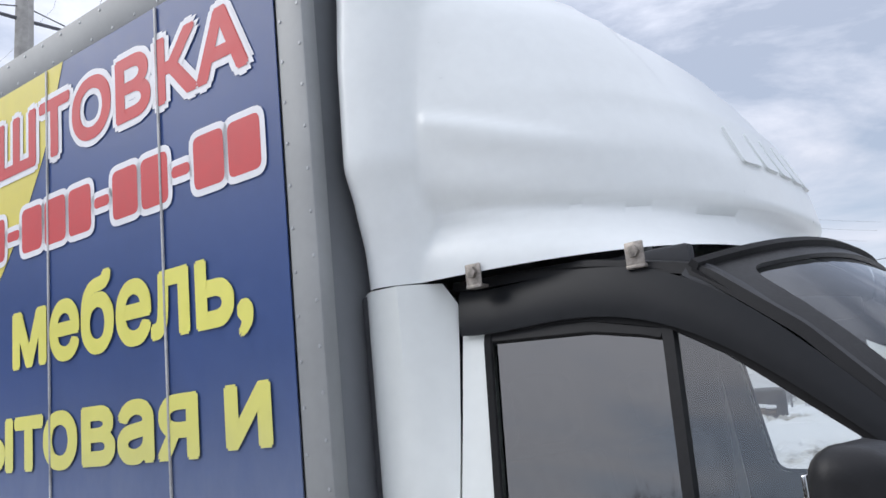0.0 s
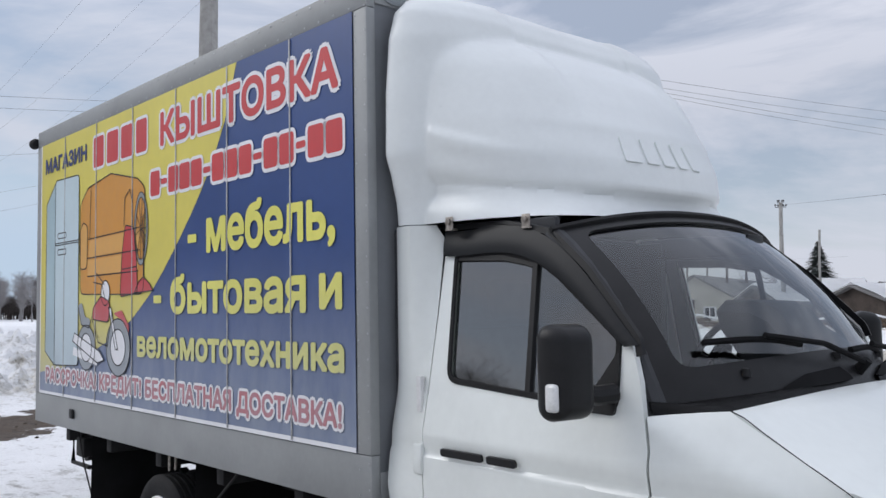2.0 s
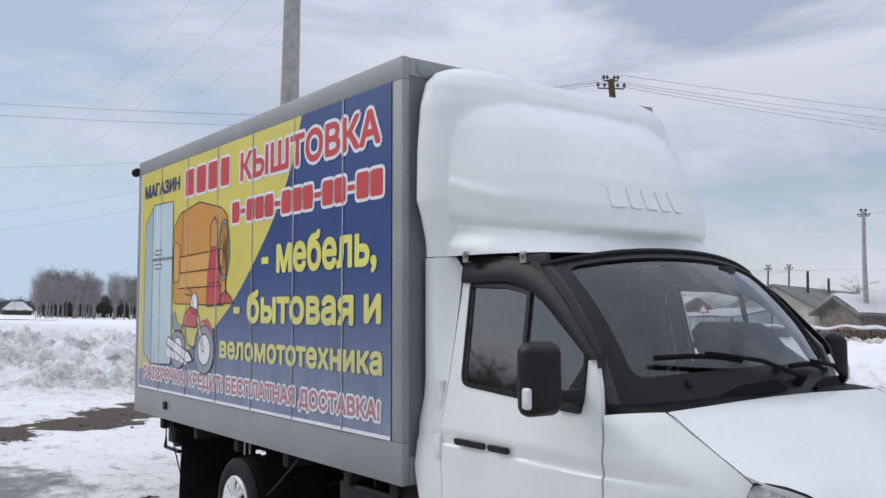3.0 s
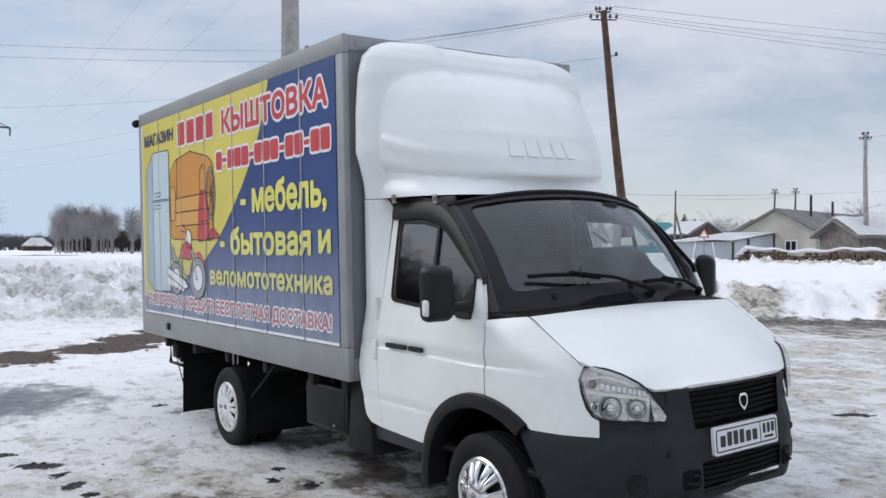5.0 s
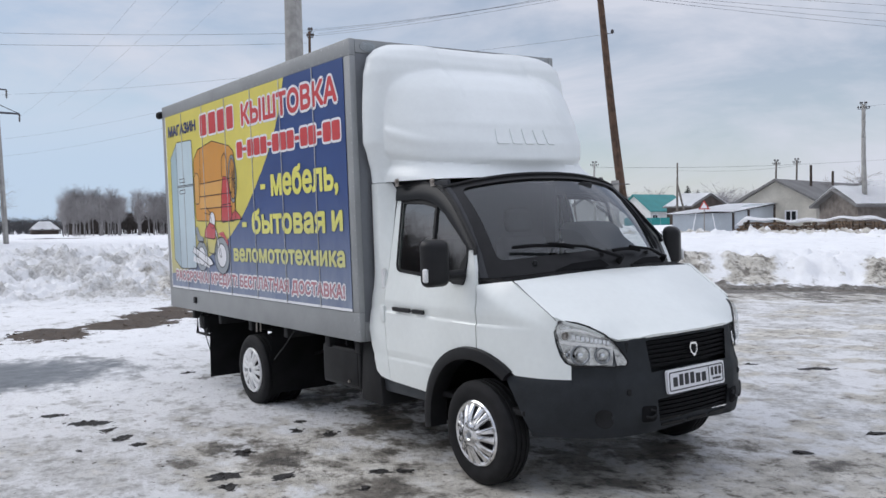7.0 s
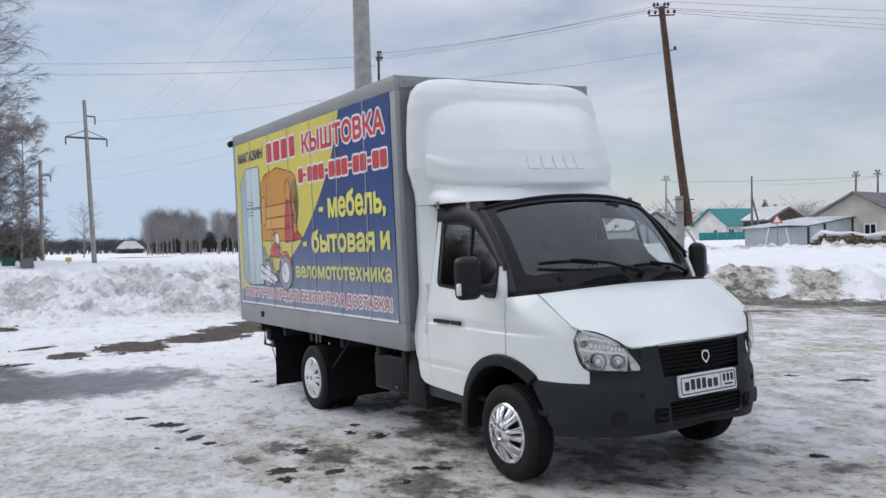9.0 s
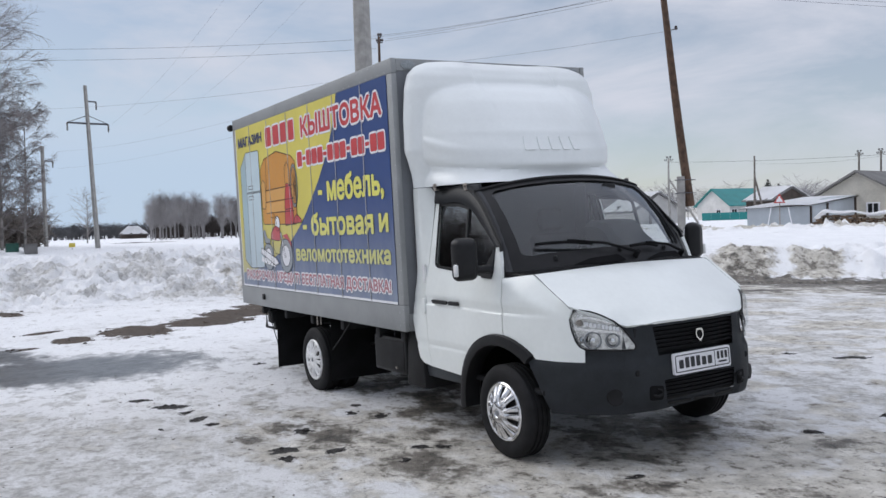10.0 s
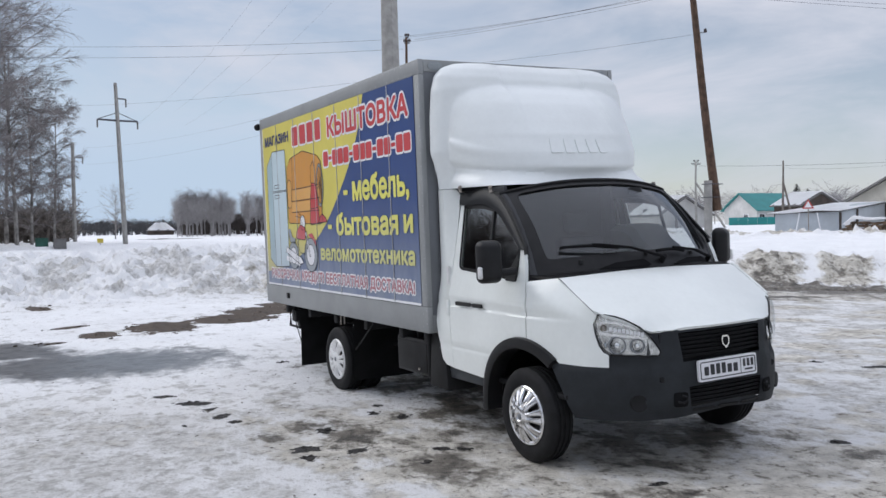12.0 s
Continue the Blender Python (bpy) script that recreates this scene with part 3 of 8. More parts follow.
def land(x, y):
    """Height of the ground: the lot, sloping a little where the truck stands, and the deep snow fields round it."""
    x, y = np.asarray(x, float), np.asarray(y, float)
    r, a = polar(x, y)
    near = 1 - sstep(9.0, 18.0, np.hypot(x + 1, y + 1))
    z = (0.0045 * x + 0.0254 * y) * near
    edge = 1.6 * (fbm(a * 0.25 + 3, r * 0.02, 3) - 0.5)
    left = 0.92 * sstep(22.5, 32.0, r + edge * 2) - 0.45 * sstep(60, 160, r)
    right = 0.62 * sstep(24.4, 26.0, r + edge * 0.5) + 0.42 * sstep(27.0, 45.0, r) - 0.3 * sstep(46.0, 52.0, r) + 0.4 * sstep(60, 90, r)
    w = sstep(139, 150, a) + (1 - sstep(60, 92, a))
    z = z + left * w + right * (1 - w)
    for ca, w_, h_ in BANK_CLUMPS:
        z = z + 0.62 * h_ * np.exp(-((a - ca) / w_) ** 4 - ((r - 25.2) / 0.9) ** 4)
    rough = 0.045 * (fbm(x * 0.9, y * 0.9, 4) - 0.5) * sstep(2.0, 6.0, np.hypot(x * 0.5 + 0.8, y)) + 0.030 * (fbm(x * 4.4, y * 4.4, 3) - 0.5)
    out = sstep(22, 27, r)
    return z + rough * (1 - out) + out * 0.16 * (fbm(x * 0.5, y * 0.5, 4) - 0.5)


def blob(x, y, cx, cy, rx, ry, turn=0.0):
    c, s = math.cos(radians(turn)), math.sin(radians(turn))
    u, v = (x - cx) * c + (y - cy) * s, -(x - cx) * s + (y - cy) * c
    return np.clip(1.25 - np.sqrt((u / rx) ** 2 + (v / ry) ** 2) * 0.75, 0, 1)


SPOTS = ((-4.36, -2.7, 0.14, 0.08), (-3.76, -2.52, 0.22, 0.10), (-3.37, -2.46, 0.06, 0.11), (-2.99, -2.44, 0.08, 0.12), (-2.66, -2.4, 0.07, 0.08), (-5.72, -0.91, 0.09, 0.07), (-2.77, -2.83, 0.04, 0.05),
         (-2.42, -1.07, 0.06, 0.08), (-2.15, -1.24, 0.06, 0.06), (-1.89, -1.07, 0.06, 0.13), (-1.83, -1.84, 0.08, 0.10), (-1.31, -2.2, 0.14, 0.10), (-1.06, -2.27, 0.07, 0.07), (-1.02, -1.89, 0.08, 0.12),
         (-0.68, -1.33, 0.08, 0.08), (-0.56, -1.19, 0.08, 0.07), (-0.42, -1.6, 0.05, 0.05), (-0.66, 4.05, 0.20, 0.07), (-1.34, 3.87, 0.09, 0.05), (0.98, 1.13, 0.09, 0.06), (0.95, -0.61, 0.06, 0.05), (1.07, 1.98, 0.09, 0.07))
MUD = ((-1.90, -2.30, 0.42, 0.26), (1.12, -0.81, 0.55, 0.30), (1.86, -0.23, 0.45, 0.30), (1.28, 1.02, 0.45, 0.26), (0.02, 1.91, 0.55, 0.25), (0.55, 0.75, 0.9, 0.42), (-0.74, 4.1, 0.8, 0.3), (1.9, 2.6, 0.6, 0.25), (-2.94, -1.64, 0.5, 0.22))
TURF = ((-11.2, -1.35, 0.90, 0.62, 0), (-11.55, 0.02, 0.85, 0.80, 0), (-12.5, 0.95, 0.95, 0.75, 25), (-13.4, 2.2, 1.0, 0.9, 30), (-10.83, -2.49, 0.42, 0.30, 0), (-12.35, -2.75, 0.18, 0.30, 0), (-16.5, -3.03, 0.75, 0.22, 5), (-10.3, -3.35, 0.16, 0.34, 10), (-81.0, 12.9, 8.0, 3.0, -11))


def ground_maps(x, y):
    r, a = polar(x, y)
    ice, slush, spot, turf, puddle = (np.zeros_like(x) for _ in range(5))
    n1, n2 = fbm(x * 0.55, y * 0.55, 4), fbm(x * 1.7 + 5, y * 1.7, 4)
    for cx, cy, rx, ry, t in ((-0.3, -1.05, 3.1, 1.35, 8), (2.0, 0.4, 2.4, 1.8, 30), (2.6, -1.9, 2.0, 0.8, 25), (-3.3, -0.1, 1.7, 0.75, 0), (-1.5, -1.75, 1.9, 0.85, 12), (0.9, 0.1, 2.0, 1.7, 40)):
        ice = np.maximum(ice, blob(x, y, cx, cy, rx, ry, t) * (0.35 + 0.70 * n1))
    puddle = np.maximum(blob(x, y, -7.45, -3.2, 2.0, 1.25, 62), blob(x, y, -10.0, -4.1, 1.9, 0.7, 20))
    ice = np.maximum(ice, 0.34 * sstep(0.48, 0.72, n1) * (1 - sstep(17, 22, r)))
    # darkest ground: patches beneath the truck's body and beside its front wheel
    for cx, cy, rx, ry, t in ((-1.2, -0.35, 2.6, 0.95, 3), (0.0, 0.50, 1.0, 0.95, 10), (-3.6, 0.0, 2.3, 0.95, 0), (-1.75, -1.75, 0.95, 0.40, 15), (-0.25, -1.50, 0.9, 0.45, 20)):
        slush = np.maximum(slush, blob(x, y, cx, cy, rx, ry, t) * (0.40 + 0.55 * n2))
    for cx, cy, rx, ry in MUD:
        slush = np.maximum(slush, blob(x, y, cx, cy, rx, ry, 48) * (0.16 + 0.62 * n2))
    slush = np.maximum(slush, blob(x, y, -7.5, -2.15, 0.7, 0.20, 50) * 0.75)
    # the wet road along the far bank, in streaks
    u = a * 0.05
    streak = fbm(r * 1.3 + 40, u * 6 + 11, 4)
    marks = sstep(0.36, 0.66, 0.5 * streak + 0.5 * fbm(r * 3.1 + 7, u * 9 + 3, 4))
    road = sstep(16.0, 18.5, r) * (1 - sstep(23.4, 24.6, r)) * (1 - sstep(140, 147, a)) * sstep(60, 90, a)
    slush = np.maximum(slush, road * (0.12 + 1.0 * streak + 0.28 * sstep(20.0, 22.5, r)))
    ice = np.maximum(ice, road * 0.75)
    lane = sstep(5.0, 9.0, r) * (1 - sstep(16, 19, r)) * (1 - sstep(128, 142, a)) * sstep(60, 90, a)
    ice = np.maximum(ice, lane * (0.22 + 0.78 * marks) * 0.84)
    bank = sstep(24.2, 24.8, r) * (1 - sstep(25.8, 27.0, r)) * (1 - sstep(136, 142, a)) * sstep(60, 90, a)
    ice = np.maximum(ice, bank * 0.45 * sstep(0.30, 0.50, fbm(a * 0.35, r * 0.3, 4)))
    grit = fbm(x * 1.4 + 3, y * 1.4, 4)
    for ca, w_, h_ in BANK_CLUMPS:
        face = np.exp(-((a - ca) / w_) ** 4) * sstep(24.0, 24.5, r) * (1 - sstep(25.8, 26.6, r))
        ice = np.maximum(ice, face * (0.75 + 0.5 * grit))
        slush = np.maximum(slush, face * (0.15 + 0.75 * grit))
    foot = sstep(23.2, 23.8, r) * (1 - sstep(24.2, 24.7, r)) * (1 - sstep(140, 146, a)) * sstep(60, 90, a)
    slush = np.maximum(slush, foot * (0.45 + 0.6 * grit))
    ice = np.maximum(ice, blob(x, y, -18.3, 4.0, 2.2, 3.2, 70) * (0.25 + 0.8 * grit))
    slush = np.maximum(slush, blob(x, y, -17.9, 4.6, 1.3, 2.2, 70) * (0.05 + 0.75 * grit))
    crest = sstep(42.0, 43.5, r) * (1 - sstep(46.0, 48.0, r)) * (1 - sstep(136, 142, a)) * sstep(60, 90, a)
    ice = np.maximum(ice, crest * 0.9 * fbm(x * 0.6, y * 0.6, 3) * 1.4)
    for s in SPOTS:
        spot = np.maximum(spot, blob(x, y, s[0], s[1], s[2] * 0.98, s[3] * 0.98, 48))
    for s in TURF:
        turf = np.maximum(turf, blob(x, y, s[0], s[1], s[2], s[3], s[4]))
    close = 1 - sstep(3.5, 8.0, np.hypot((x + 0.5) * 0.8, y + 0.2))
    n0 = sstep(0.42, 0.66, fbm(x * 0.42 + 2, y * 0.42 + 8, 4))
    grime = (1 - sstep(19, 26, r)) * (0.31 + 0.34 * n0 + 0.12 * (1 - sstep(2.0, 9.0, r)) + 0.34 * (1 - sstep(-4.3, -2.8, y)) + 0.40 * np.maximum(close, sstep(0.5, 3.0, y) * (1 - sstep(-6, -9, x))) + 0.5 * (n1 - 0.35))
    # uneven grey patches over the ploughed bank
    lumps = fbm(x * 0.9 + 17, y * 0.9, 5)
    bank_grey = sstep(21.5, 23.5, r) * (1 - sstep(29.0, 33.0, r)) * sstep(138, 146, a) * (1 - sstep(205, 215, a))
    grime = np.maximum(grime, bank_grey * (0.15 + 1.1 * sstep(0.42, 0.68, lumps)))
    # the snow behind the truck is hardly trodden
    trod = 0.48 + 0.52 * np.maximum(sstep(-5.2, -2.2, x - 0.45 * (y + 2.0)), sstep(0.8, 2.2, y))
    ice = np.where(r < 20, ice * (0.35 + 0.65 * trod), ice)
    return ice, slush, spot, turf, np.clip(grime * np.where(r < 21, trod, 1.0), 0, 1), puddle


def grid_axis(lo, hi, step, far, growth):
    inner = list(np.arange(lo, hi + 1e-6, step))
    out, d = [], step
    p = hi
    while p < far:
        d *= growth
        p += d
        out.append(p)
    left, d, p = [], step, lo
    while p > -far:
        d *= growth
        p -= d
        left.append(p)
    return np.array(left[::-1] + inner + out)


def grid_mesh(name, X, Y, Z, material):
    h, w = X.shape
    me = bpy.data.meshes.new(name)
    co = np.stack([X, Y, Z], -1).reshape(-1, 3)
    i = np.arange(h * w).reshape(h, w)
    q = np.stack([i[:-1, :-1], i[:-1, 1:], i[1:, 1:], i[1:, :-1]], -1).reshape(-1, 4)
    me.vertices.add(len(co))
    me.vertices.foreach_set("co", co.ravel())
    me.loops.add(q.size)
    me.loops.foreach_set("vertex_index", q.ravel())
    me.polygons.add(len(q))
    me.polygons.foreach_set("loop_start", np.arange(0, q.size, 4))
    me.update(calc_edges=True)
    me.polygons.foreach_set("use_smooth", np.ones(len(q), bool))
    me.materials.append(material)
    maps = ground_maps(co[:, 0], co[:, 1])
    for nm, v in zip(("ice", "slush", "spot", "grass", "grime", "puddle"), maps):
        me.attributes.new(nm, "FLOAT", "POINT").data.foreach_set("value", v)
    return new(name, me)


def build_ground():
    xs, ys = grid_axis(-14.5, 6.0, 0.075, 3500, 1.035), grid_axis(-5.0, 4.2, 0.075, 3500, 1.035)
    X, Y = np.meshgrid(xs, ys)
    Z = land(X, Y)
    r, a = polar(X, Y)
    Z = Z - 0.25 * sstep(22.0, 23.0, r) * (1 - sstep(32.0, 33.5, r)) - 0.25 * sstep(39.0, 40.0, r) * (1 - sstep(49, 50, r))
    g = grid_mesh("ground", X, Y, Z, M_GROUND)
    tagged(g, "trampled snow and grey ice with wet slush and bare patches", "ground", kind="structure")
    # ploughed banks, finer than the land they lie on
    def bank(name, a0, a1, r0, r1, dr, label, lump):
        aa, rr = np.radians(np.arange(a0, a1, math.degrees(dr / ((r0 + r1) / 2)))), np.arange(r0, r1, dr)
        A, R = np.meshgrid(aa, rr)
        X, Y = LOT[0] + R * np.cos(A), LOT[1] + R * np.sin(A)
        Z = land(X, Y)
        k = sstep(r0, r0 + 2.5, R) * (1 - sstep(r1 - 2.0, r1 - 0.2, R))
        chunk = np.abs(fbm(X * 1.9, Y * 1.9, 5) - 0.5) * 2
        clod = sstep(0.5, 0.8, fbm(X * 3.6 + 31, Y * 3.6, 3))
        Z = Z + k * lump * (0.85 * (chunk - 0.25) + 0.40 * clod + 0.75 * (fbm(X * 6, Y * 6, 4) - 0.5))
        Z = Z - 0.30 * (1 - sstep(r0, r0 + 0.6, R)) - 0.35 * sstep(r1 - 0.8, r1, R)
        b = grid_mesh(name, X, Y, Z, M_GROUND)
        tagged(b, label, "snow bank", kind="stuff")
    bank("snow_bank", 140, 200, 21.8, 34.0, 0.10, "rough ploughed bank of clean lumpy snow", 0.46)
    bank("snow_bank", 92, 142, 23.0, 31.0, 0.12, "dirty ploughed snow bank beside the road", 0.30)
    bank("snow_bank", 92, 142, 40.0, 49.0, 0.20, "long grey snow bank along the village street", 0.45)


def build_clods():
    """Lumps of mud, ice and dead turf that lie about the bare spots and patches."""
    rng = random.Random(21)
    for name, label, material, places, n, big in (
            ("mud_clods", "scattered dark lumps of wet mud on the snow", M_MUD, [(s[0], s[1], s[2] * 0.5, s[3] * 0.45) for s in SPOTS], 5, 0.026),
            ("turf_clods", "scattered brown lumps of bare turf by the snow bank", M_TURF, [(s[0], s[1], s[2] * 0.8, s[3] * 0.8) for s in TURF[:-1]], 16, 0.035),
            ("ice_crumbs", "scattered crumbs of dirty ice and grit", M_CRUMB, [(-1.2, -2.2, 3.0, 1.1), (1.4, -1.6, 2.2, 1.2), (-4.5, -3.2, 3.0, 1.4)], 70, 0.013)):
        bm = bmesh.new()
        for cx, cy, rx, ry in places:
            for _ in range(n):
                x, y = cx + rng.gauss(0, rx * 0.6), cy + rng.gauss(0, ry * 0.7)
                r = big * rng.uniform(0.35, 1.0) ** 1.5
                m = Matrix.Translation((x, y, gz(x, y) + r * 0.15)) @ Matrix.Rotation(rng.uniform(0, 6.28), 4, "Z") @ Matrix.Diagonal((r * rng.uniform(0.8, 1.8), r * rng.uniform(0.7, 1.2), r * rng.uniform(0.35, 0.7), 1))
                q = bmesh.ops.create_icosphere(bm, subdivisions=1, radius=1.0, matrix=m)
                for v in q["verts"]:
                    v.co += Vector((rng.uniform(-1, 1), rng.uniform(-1, 1), rng.uniform(-1, 1))) * r * 0.22
        tagged(link(name, bm, material, sharp=25), label, "clods", kind="stuff")


def gz(x, y):
    return float(land(x, y))


build_ground()
build_clods()


# ---- the box truck, in its own frame ----
truck = thing("box_truck", "white box truck with blue and yellow banner parked on snow", "truck", LEAN)

BX0, BX1, BY0, BY1, BZ0, BZ1 = -5.76, -1.322, -1.066, 1.03, 0.81, 3.14
ARCH = (-0.02, 0.36)


def plan(x):
    """Half-width of the body in plan as a share of its greatest, falling to nothing at the nose."""
    k = max(0.0, x + 0.3) / 1.3
    return max(0.0, 1.0 - k ** 2.6) ** (1 / 2.6) if k < 1 else 0.0


LID_EDGE = ((0.02, 0.927), (0.256, 0.853), (0.62, 0.835), (0.72, 0.812))
LID_DROP = ((0.20, 0.020), (0.256, 0.026), (0.35, 0.068), (0.46, 0.096), (0.60, 0.112), (0.66, 0.127), (0.73, 0.117), (0.78, 0.130), (0.862, 0.249), (0.916, 0.232), (0.952, 0.115), (1.0, 0.10))


def half_width(x, z):
    w = (1.0 - 0.17 * max(0.0, z - 1.15) / 0.8 - 0.05 * max(0.0, 0.75 - z)) * plan(x)
    if x > 0.03:
        # the wing's shoulder: a flat facet from a falling line up to the edge of the bonnet
        line = 1.290 - 0.48 * (x - 0.03)
        ye = np.interp(x, *zip(*LID_EDGE))
        ze = min(bonnet_z(x, ye), 1.308 + 0.115 * (x - 0.02))
        base = (1.0 - 0.17 * max(0.0, line - 1.15) / 0.8) * plan(x)
        if z > line:
            w = min(w, base + (ye - base) * (z - line) / max(0.03, ze - line))
    # pressed creases along the door and wing: a field that sinks towards its lower edge, which catches the light
    for top, low, depth, fade in ((1.149 - 0.027 * (x + 1.08), 1.072 - 0.012 * (x + 1.08), 0.011, 0.50), (0.775, 0.722, 0.007, -0.35)):
        k = max(0.0, min(1.0, (fade - x) / 0.25))
        if z > low:
            w -= depth * k * max(0.0, min(1.0, (top - z) / (top - low)))
        else:
            w -= depth * k * max(0.0, 1 - (low - z) / 0.012)
    return w


def right_side(x, z, d=0.0):
    return Vector((x, -half_width(x, z) - d, z))


def left_side(x, z, d=0.0):
    return Vector((x, half_width(x, z) + d, z))


SIDES = (right_side, left_side)


def arc2(c, r, a0, a1, n):
    return [(c[0] + r * math.cos(radians(a)), c[1] + r * math.sin(radians(a))) for a in span(a0, a1, n)]


DOOR = [(-1.025, 0.545), (-1.05, 0.75), (-1.062, 0.98), (-1.058, 1.36), (-1.066, 1.70), (-1.075, 1.965), (-0.62, 1.965), (-0.50, 1.93), (-0.30, 1.775), (-0.062, 1.53), (-0.022, 1.42), (0.002, 1.31), (0.028, 1.20), (0.030, 0.90)]
DOOR += arc2(ARCH, 0.535, 86, 162, 9) + [(-0.54, 0.525)]
WINDOW = fillet([(-0.945, 1.375, 0.06), (-1.000, 1.90, 0.03), (-0.72, 1.888, 0.12), (-0.53, 1.845, 0.1), (-0.42, 1.782, 0.1), (-0.118, 1.555, 0.03), (-0.105, 1.315, 0.04)], 0.05)


def inset(poly, d):
    """The polygon drawn in (or out, if d < 0) by d along its corners' bisectors."""
    k = len(poly)
    area = sum(poly[i - 1][0] * poly[i][1] - poly[i][0] * poly[i - 1][1] for i in range(k))
    s = 1 if area > 0 else -1
    out = []
    for i in range(k):
        a, p, b = Vector(poly[i - 1]), Vector(poly[i]), Vector(poly[(i + 1) % k])
        n1, n2 = (p - a).orthogonal().normalized(), (b - p).orthogonal().normalized()
        n = n1 + n2
        n = n / max(n.length, 1e-6)
        out.append(tuple(p + n * s * d / max(0.4, n.dot(n1))))
    return out


def sorted_ring(pts):
    """Points of a convex outline in turning order."""
    cx, cy = sum(p[0] for p in pts) / len(pts), sum(p[1] for p in pts) / len(pts)
    return sorted(pts, key=lambda p: math.atan2(p[1] - cy, p[0] - cx))


def build_doors():
    for side in SIDES:
        door = part("door", sheet(DOOR, side, 0.03, 0.06, [WINDOW], 0.0105), M_WHITE, truck, "white cab door with black trim" if side is right_side else "white cab door")
        bm = bmesh.new()
        strip(bm, WINDOW, side, 0.012, 0.006, True)
        part("window_seal", bm, M_RUBBER, door)
        pane = inset(WINDOW, -0.012)
        lean = lambda z: -0.545 + 0.075 * (1.85 - z)
        rear = [p for p in pane if p[0] < lean(p[1])]
        fore = [p for p in pane if p[0] > lean(p[1])]
        cut = [(lean(1.338), 1.338), (lean(1.852), 1.852)]
        rear, fore = sorted_ring(rear + cut), sorted_ring(fore + cut)
        part("window_glass", sheet(rear, lambda x, z: side(x, z, -0.010), 0.0, 0.1), M_TINT if side is right_side else M_GLASS, door, "tinted side window glass")
        part("quarter_glass", sheet(fore, lambda x, z: side(x, z, -0.010), 0.0, 0.1), M_QUARTER if side is right_side else M_GLASS, door, "clearer quarter window glass")
        bm = bmesh.new()
        strip(bm, [(lean(z), z) for z in (1.85, 1.60, 1.345)], lambda x, z, d: side(x, z, d - 0.010), 0.016, 0.014)
        part("window_divider", bm, M_BLACK, door)
        bm = bmesh.new()
        strip(bm, fillet([(-1.005, 1.884, 0), (-0.72, 1.872, 0.1), (-0.60, 1.850, 0.1), (-0.555, 1.838, 0)], 0.1, 4), lambda x, z, d: side(x, z, d - 0.006), 0.022, 0.008)
        part("window_header", bm, M_BLACK, door)
        # rain visor over the window
        top = [(-1.075, 2.000), (-0.90, 2.000), (-0.73, 1.990), (-0.476, 1.934), (-0.289, 1.786), (-0.10, 1.606), (-0.030, 1.537)]
        low = [(-0.085, 1.530), (-0.19, 1.612), (-0.40, 1.772), (-0.52, 1.840), (-0.742, 1.883), (-0.90, 1.890), (-1.06, 1.888)]

        ptop, plow = (np.polyfit([p[0] for p in q], [p[1] for p in q], 4) for q in (top, low))

        def visor(x, z):
            """Bulges outwards like a shallow gutter turned upside down."""
            zt, zl = np.polyval(ptop, x), np.polyval(plow, x)
            k = max(0.0, min(1.0, (zt - z) / max(0.02, zt - zl)))
            return side(x, z, 0.012 + 0.011 * math.sin(math.pi * (0.08 + 0.72 * k)))
        rim = [(x, np.polyval(ptop, x)) for x in span(-1.075, -0.030, 26)] + [(x, np.polyval(plow, x)) for x in span(-0.085, -1.065, 26)]
        part("rain_visor", sheet(rim, visor, 0.005, 0.03, (), 0.012), M_GLOSSY, door, "smoked plastic rain visor")
        part("door_card", sheet(DOOR, lambda x, z: side(x, z, -0.034), 0.004, 0.08, [WINDOW]), M_INTERIOR, door, "dark grey inner door panel")
        # gutter line over the door and down the pillar
        bm = bmesh.new()
        strip(bm, fillet([(-1.10, 2.014, 0), (-0.73, 2.006, 0.2), (-0.47, 1.952, 0.2), (-0.275, 1.800, 0.3), (-0.040, 1.553, 0.05), (-0.024, 1.50, 0)], 0.1, 5), lambda x, z, d: side(x, z, d - (0.004 if side is right_side else 0.022)), 0.016, 0.016)
        part("gutter_trim", bm, M_BLACK, door)
        # handle and lock plate
        bm = bmesh.new()
        for u0, u1 in ((-0.935, -0.70), (-0.675, -0.525)):
            loop = fillet([(u0, 1.078), (u1, 1.078), (u1, 1.108), (u0, 1.108)], 0.012)
            b2 = sheet(loop, lambda x, z: side(x, z, 0.012), 0.012, 0.08)
            me = bpy.data.meshes.new("tmp")
            b2.to_mesh(me)
            b2.free()
            bm.from_mesh(me)
            bpy.data.meshes.remove(me)
        part("door_handle", bm, M_BLACK, door, "black flush door handle")
        # hinge on the rear edge
        s = -1 if side is right_side else 1
        bm = bmesh.new()
        w = half_width(-1.09, 1.30)
        box(bm, (-1.115, s * (w - 0.01), 1.235), (-1.085, s * (w + 0.018), 1.385), 0.006)
        part("latch_striker", bm, M_SILVER, door)


def corner(side):
    """The cab's rear corner, which widens to the fairing behind it."""
    def fn(x, z):
        k = max(0.0, min(1.0, (-1.07 - x) / 0.10)) * max(0.0, min(1.0, (z - 0.9) / 0.5))
        w = half_width(x, z) * (1 - k) + (0.952 - 0.050 * max(0.0, min(1.0, (-1.255 - x) / 0.07)) ** 1.5) * k
        return Vector((x, math.copysign(w, side(x, z).y), z))
    return fn


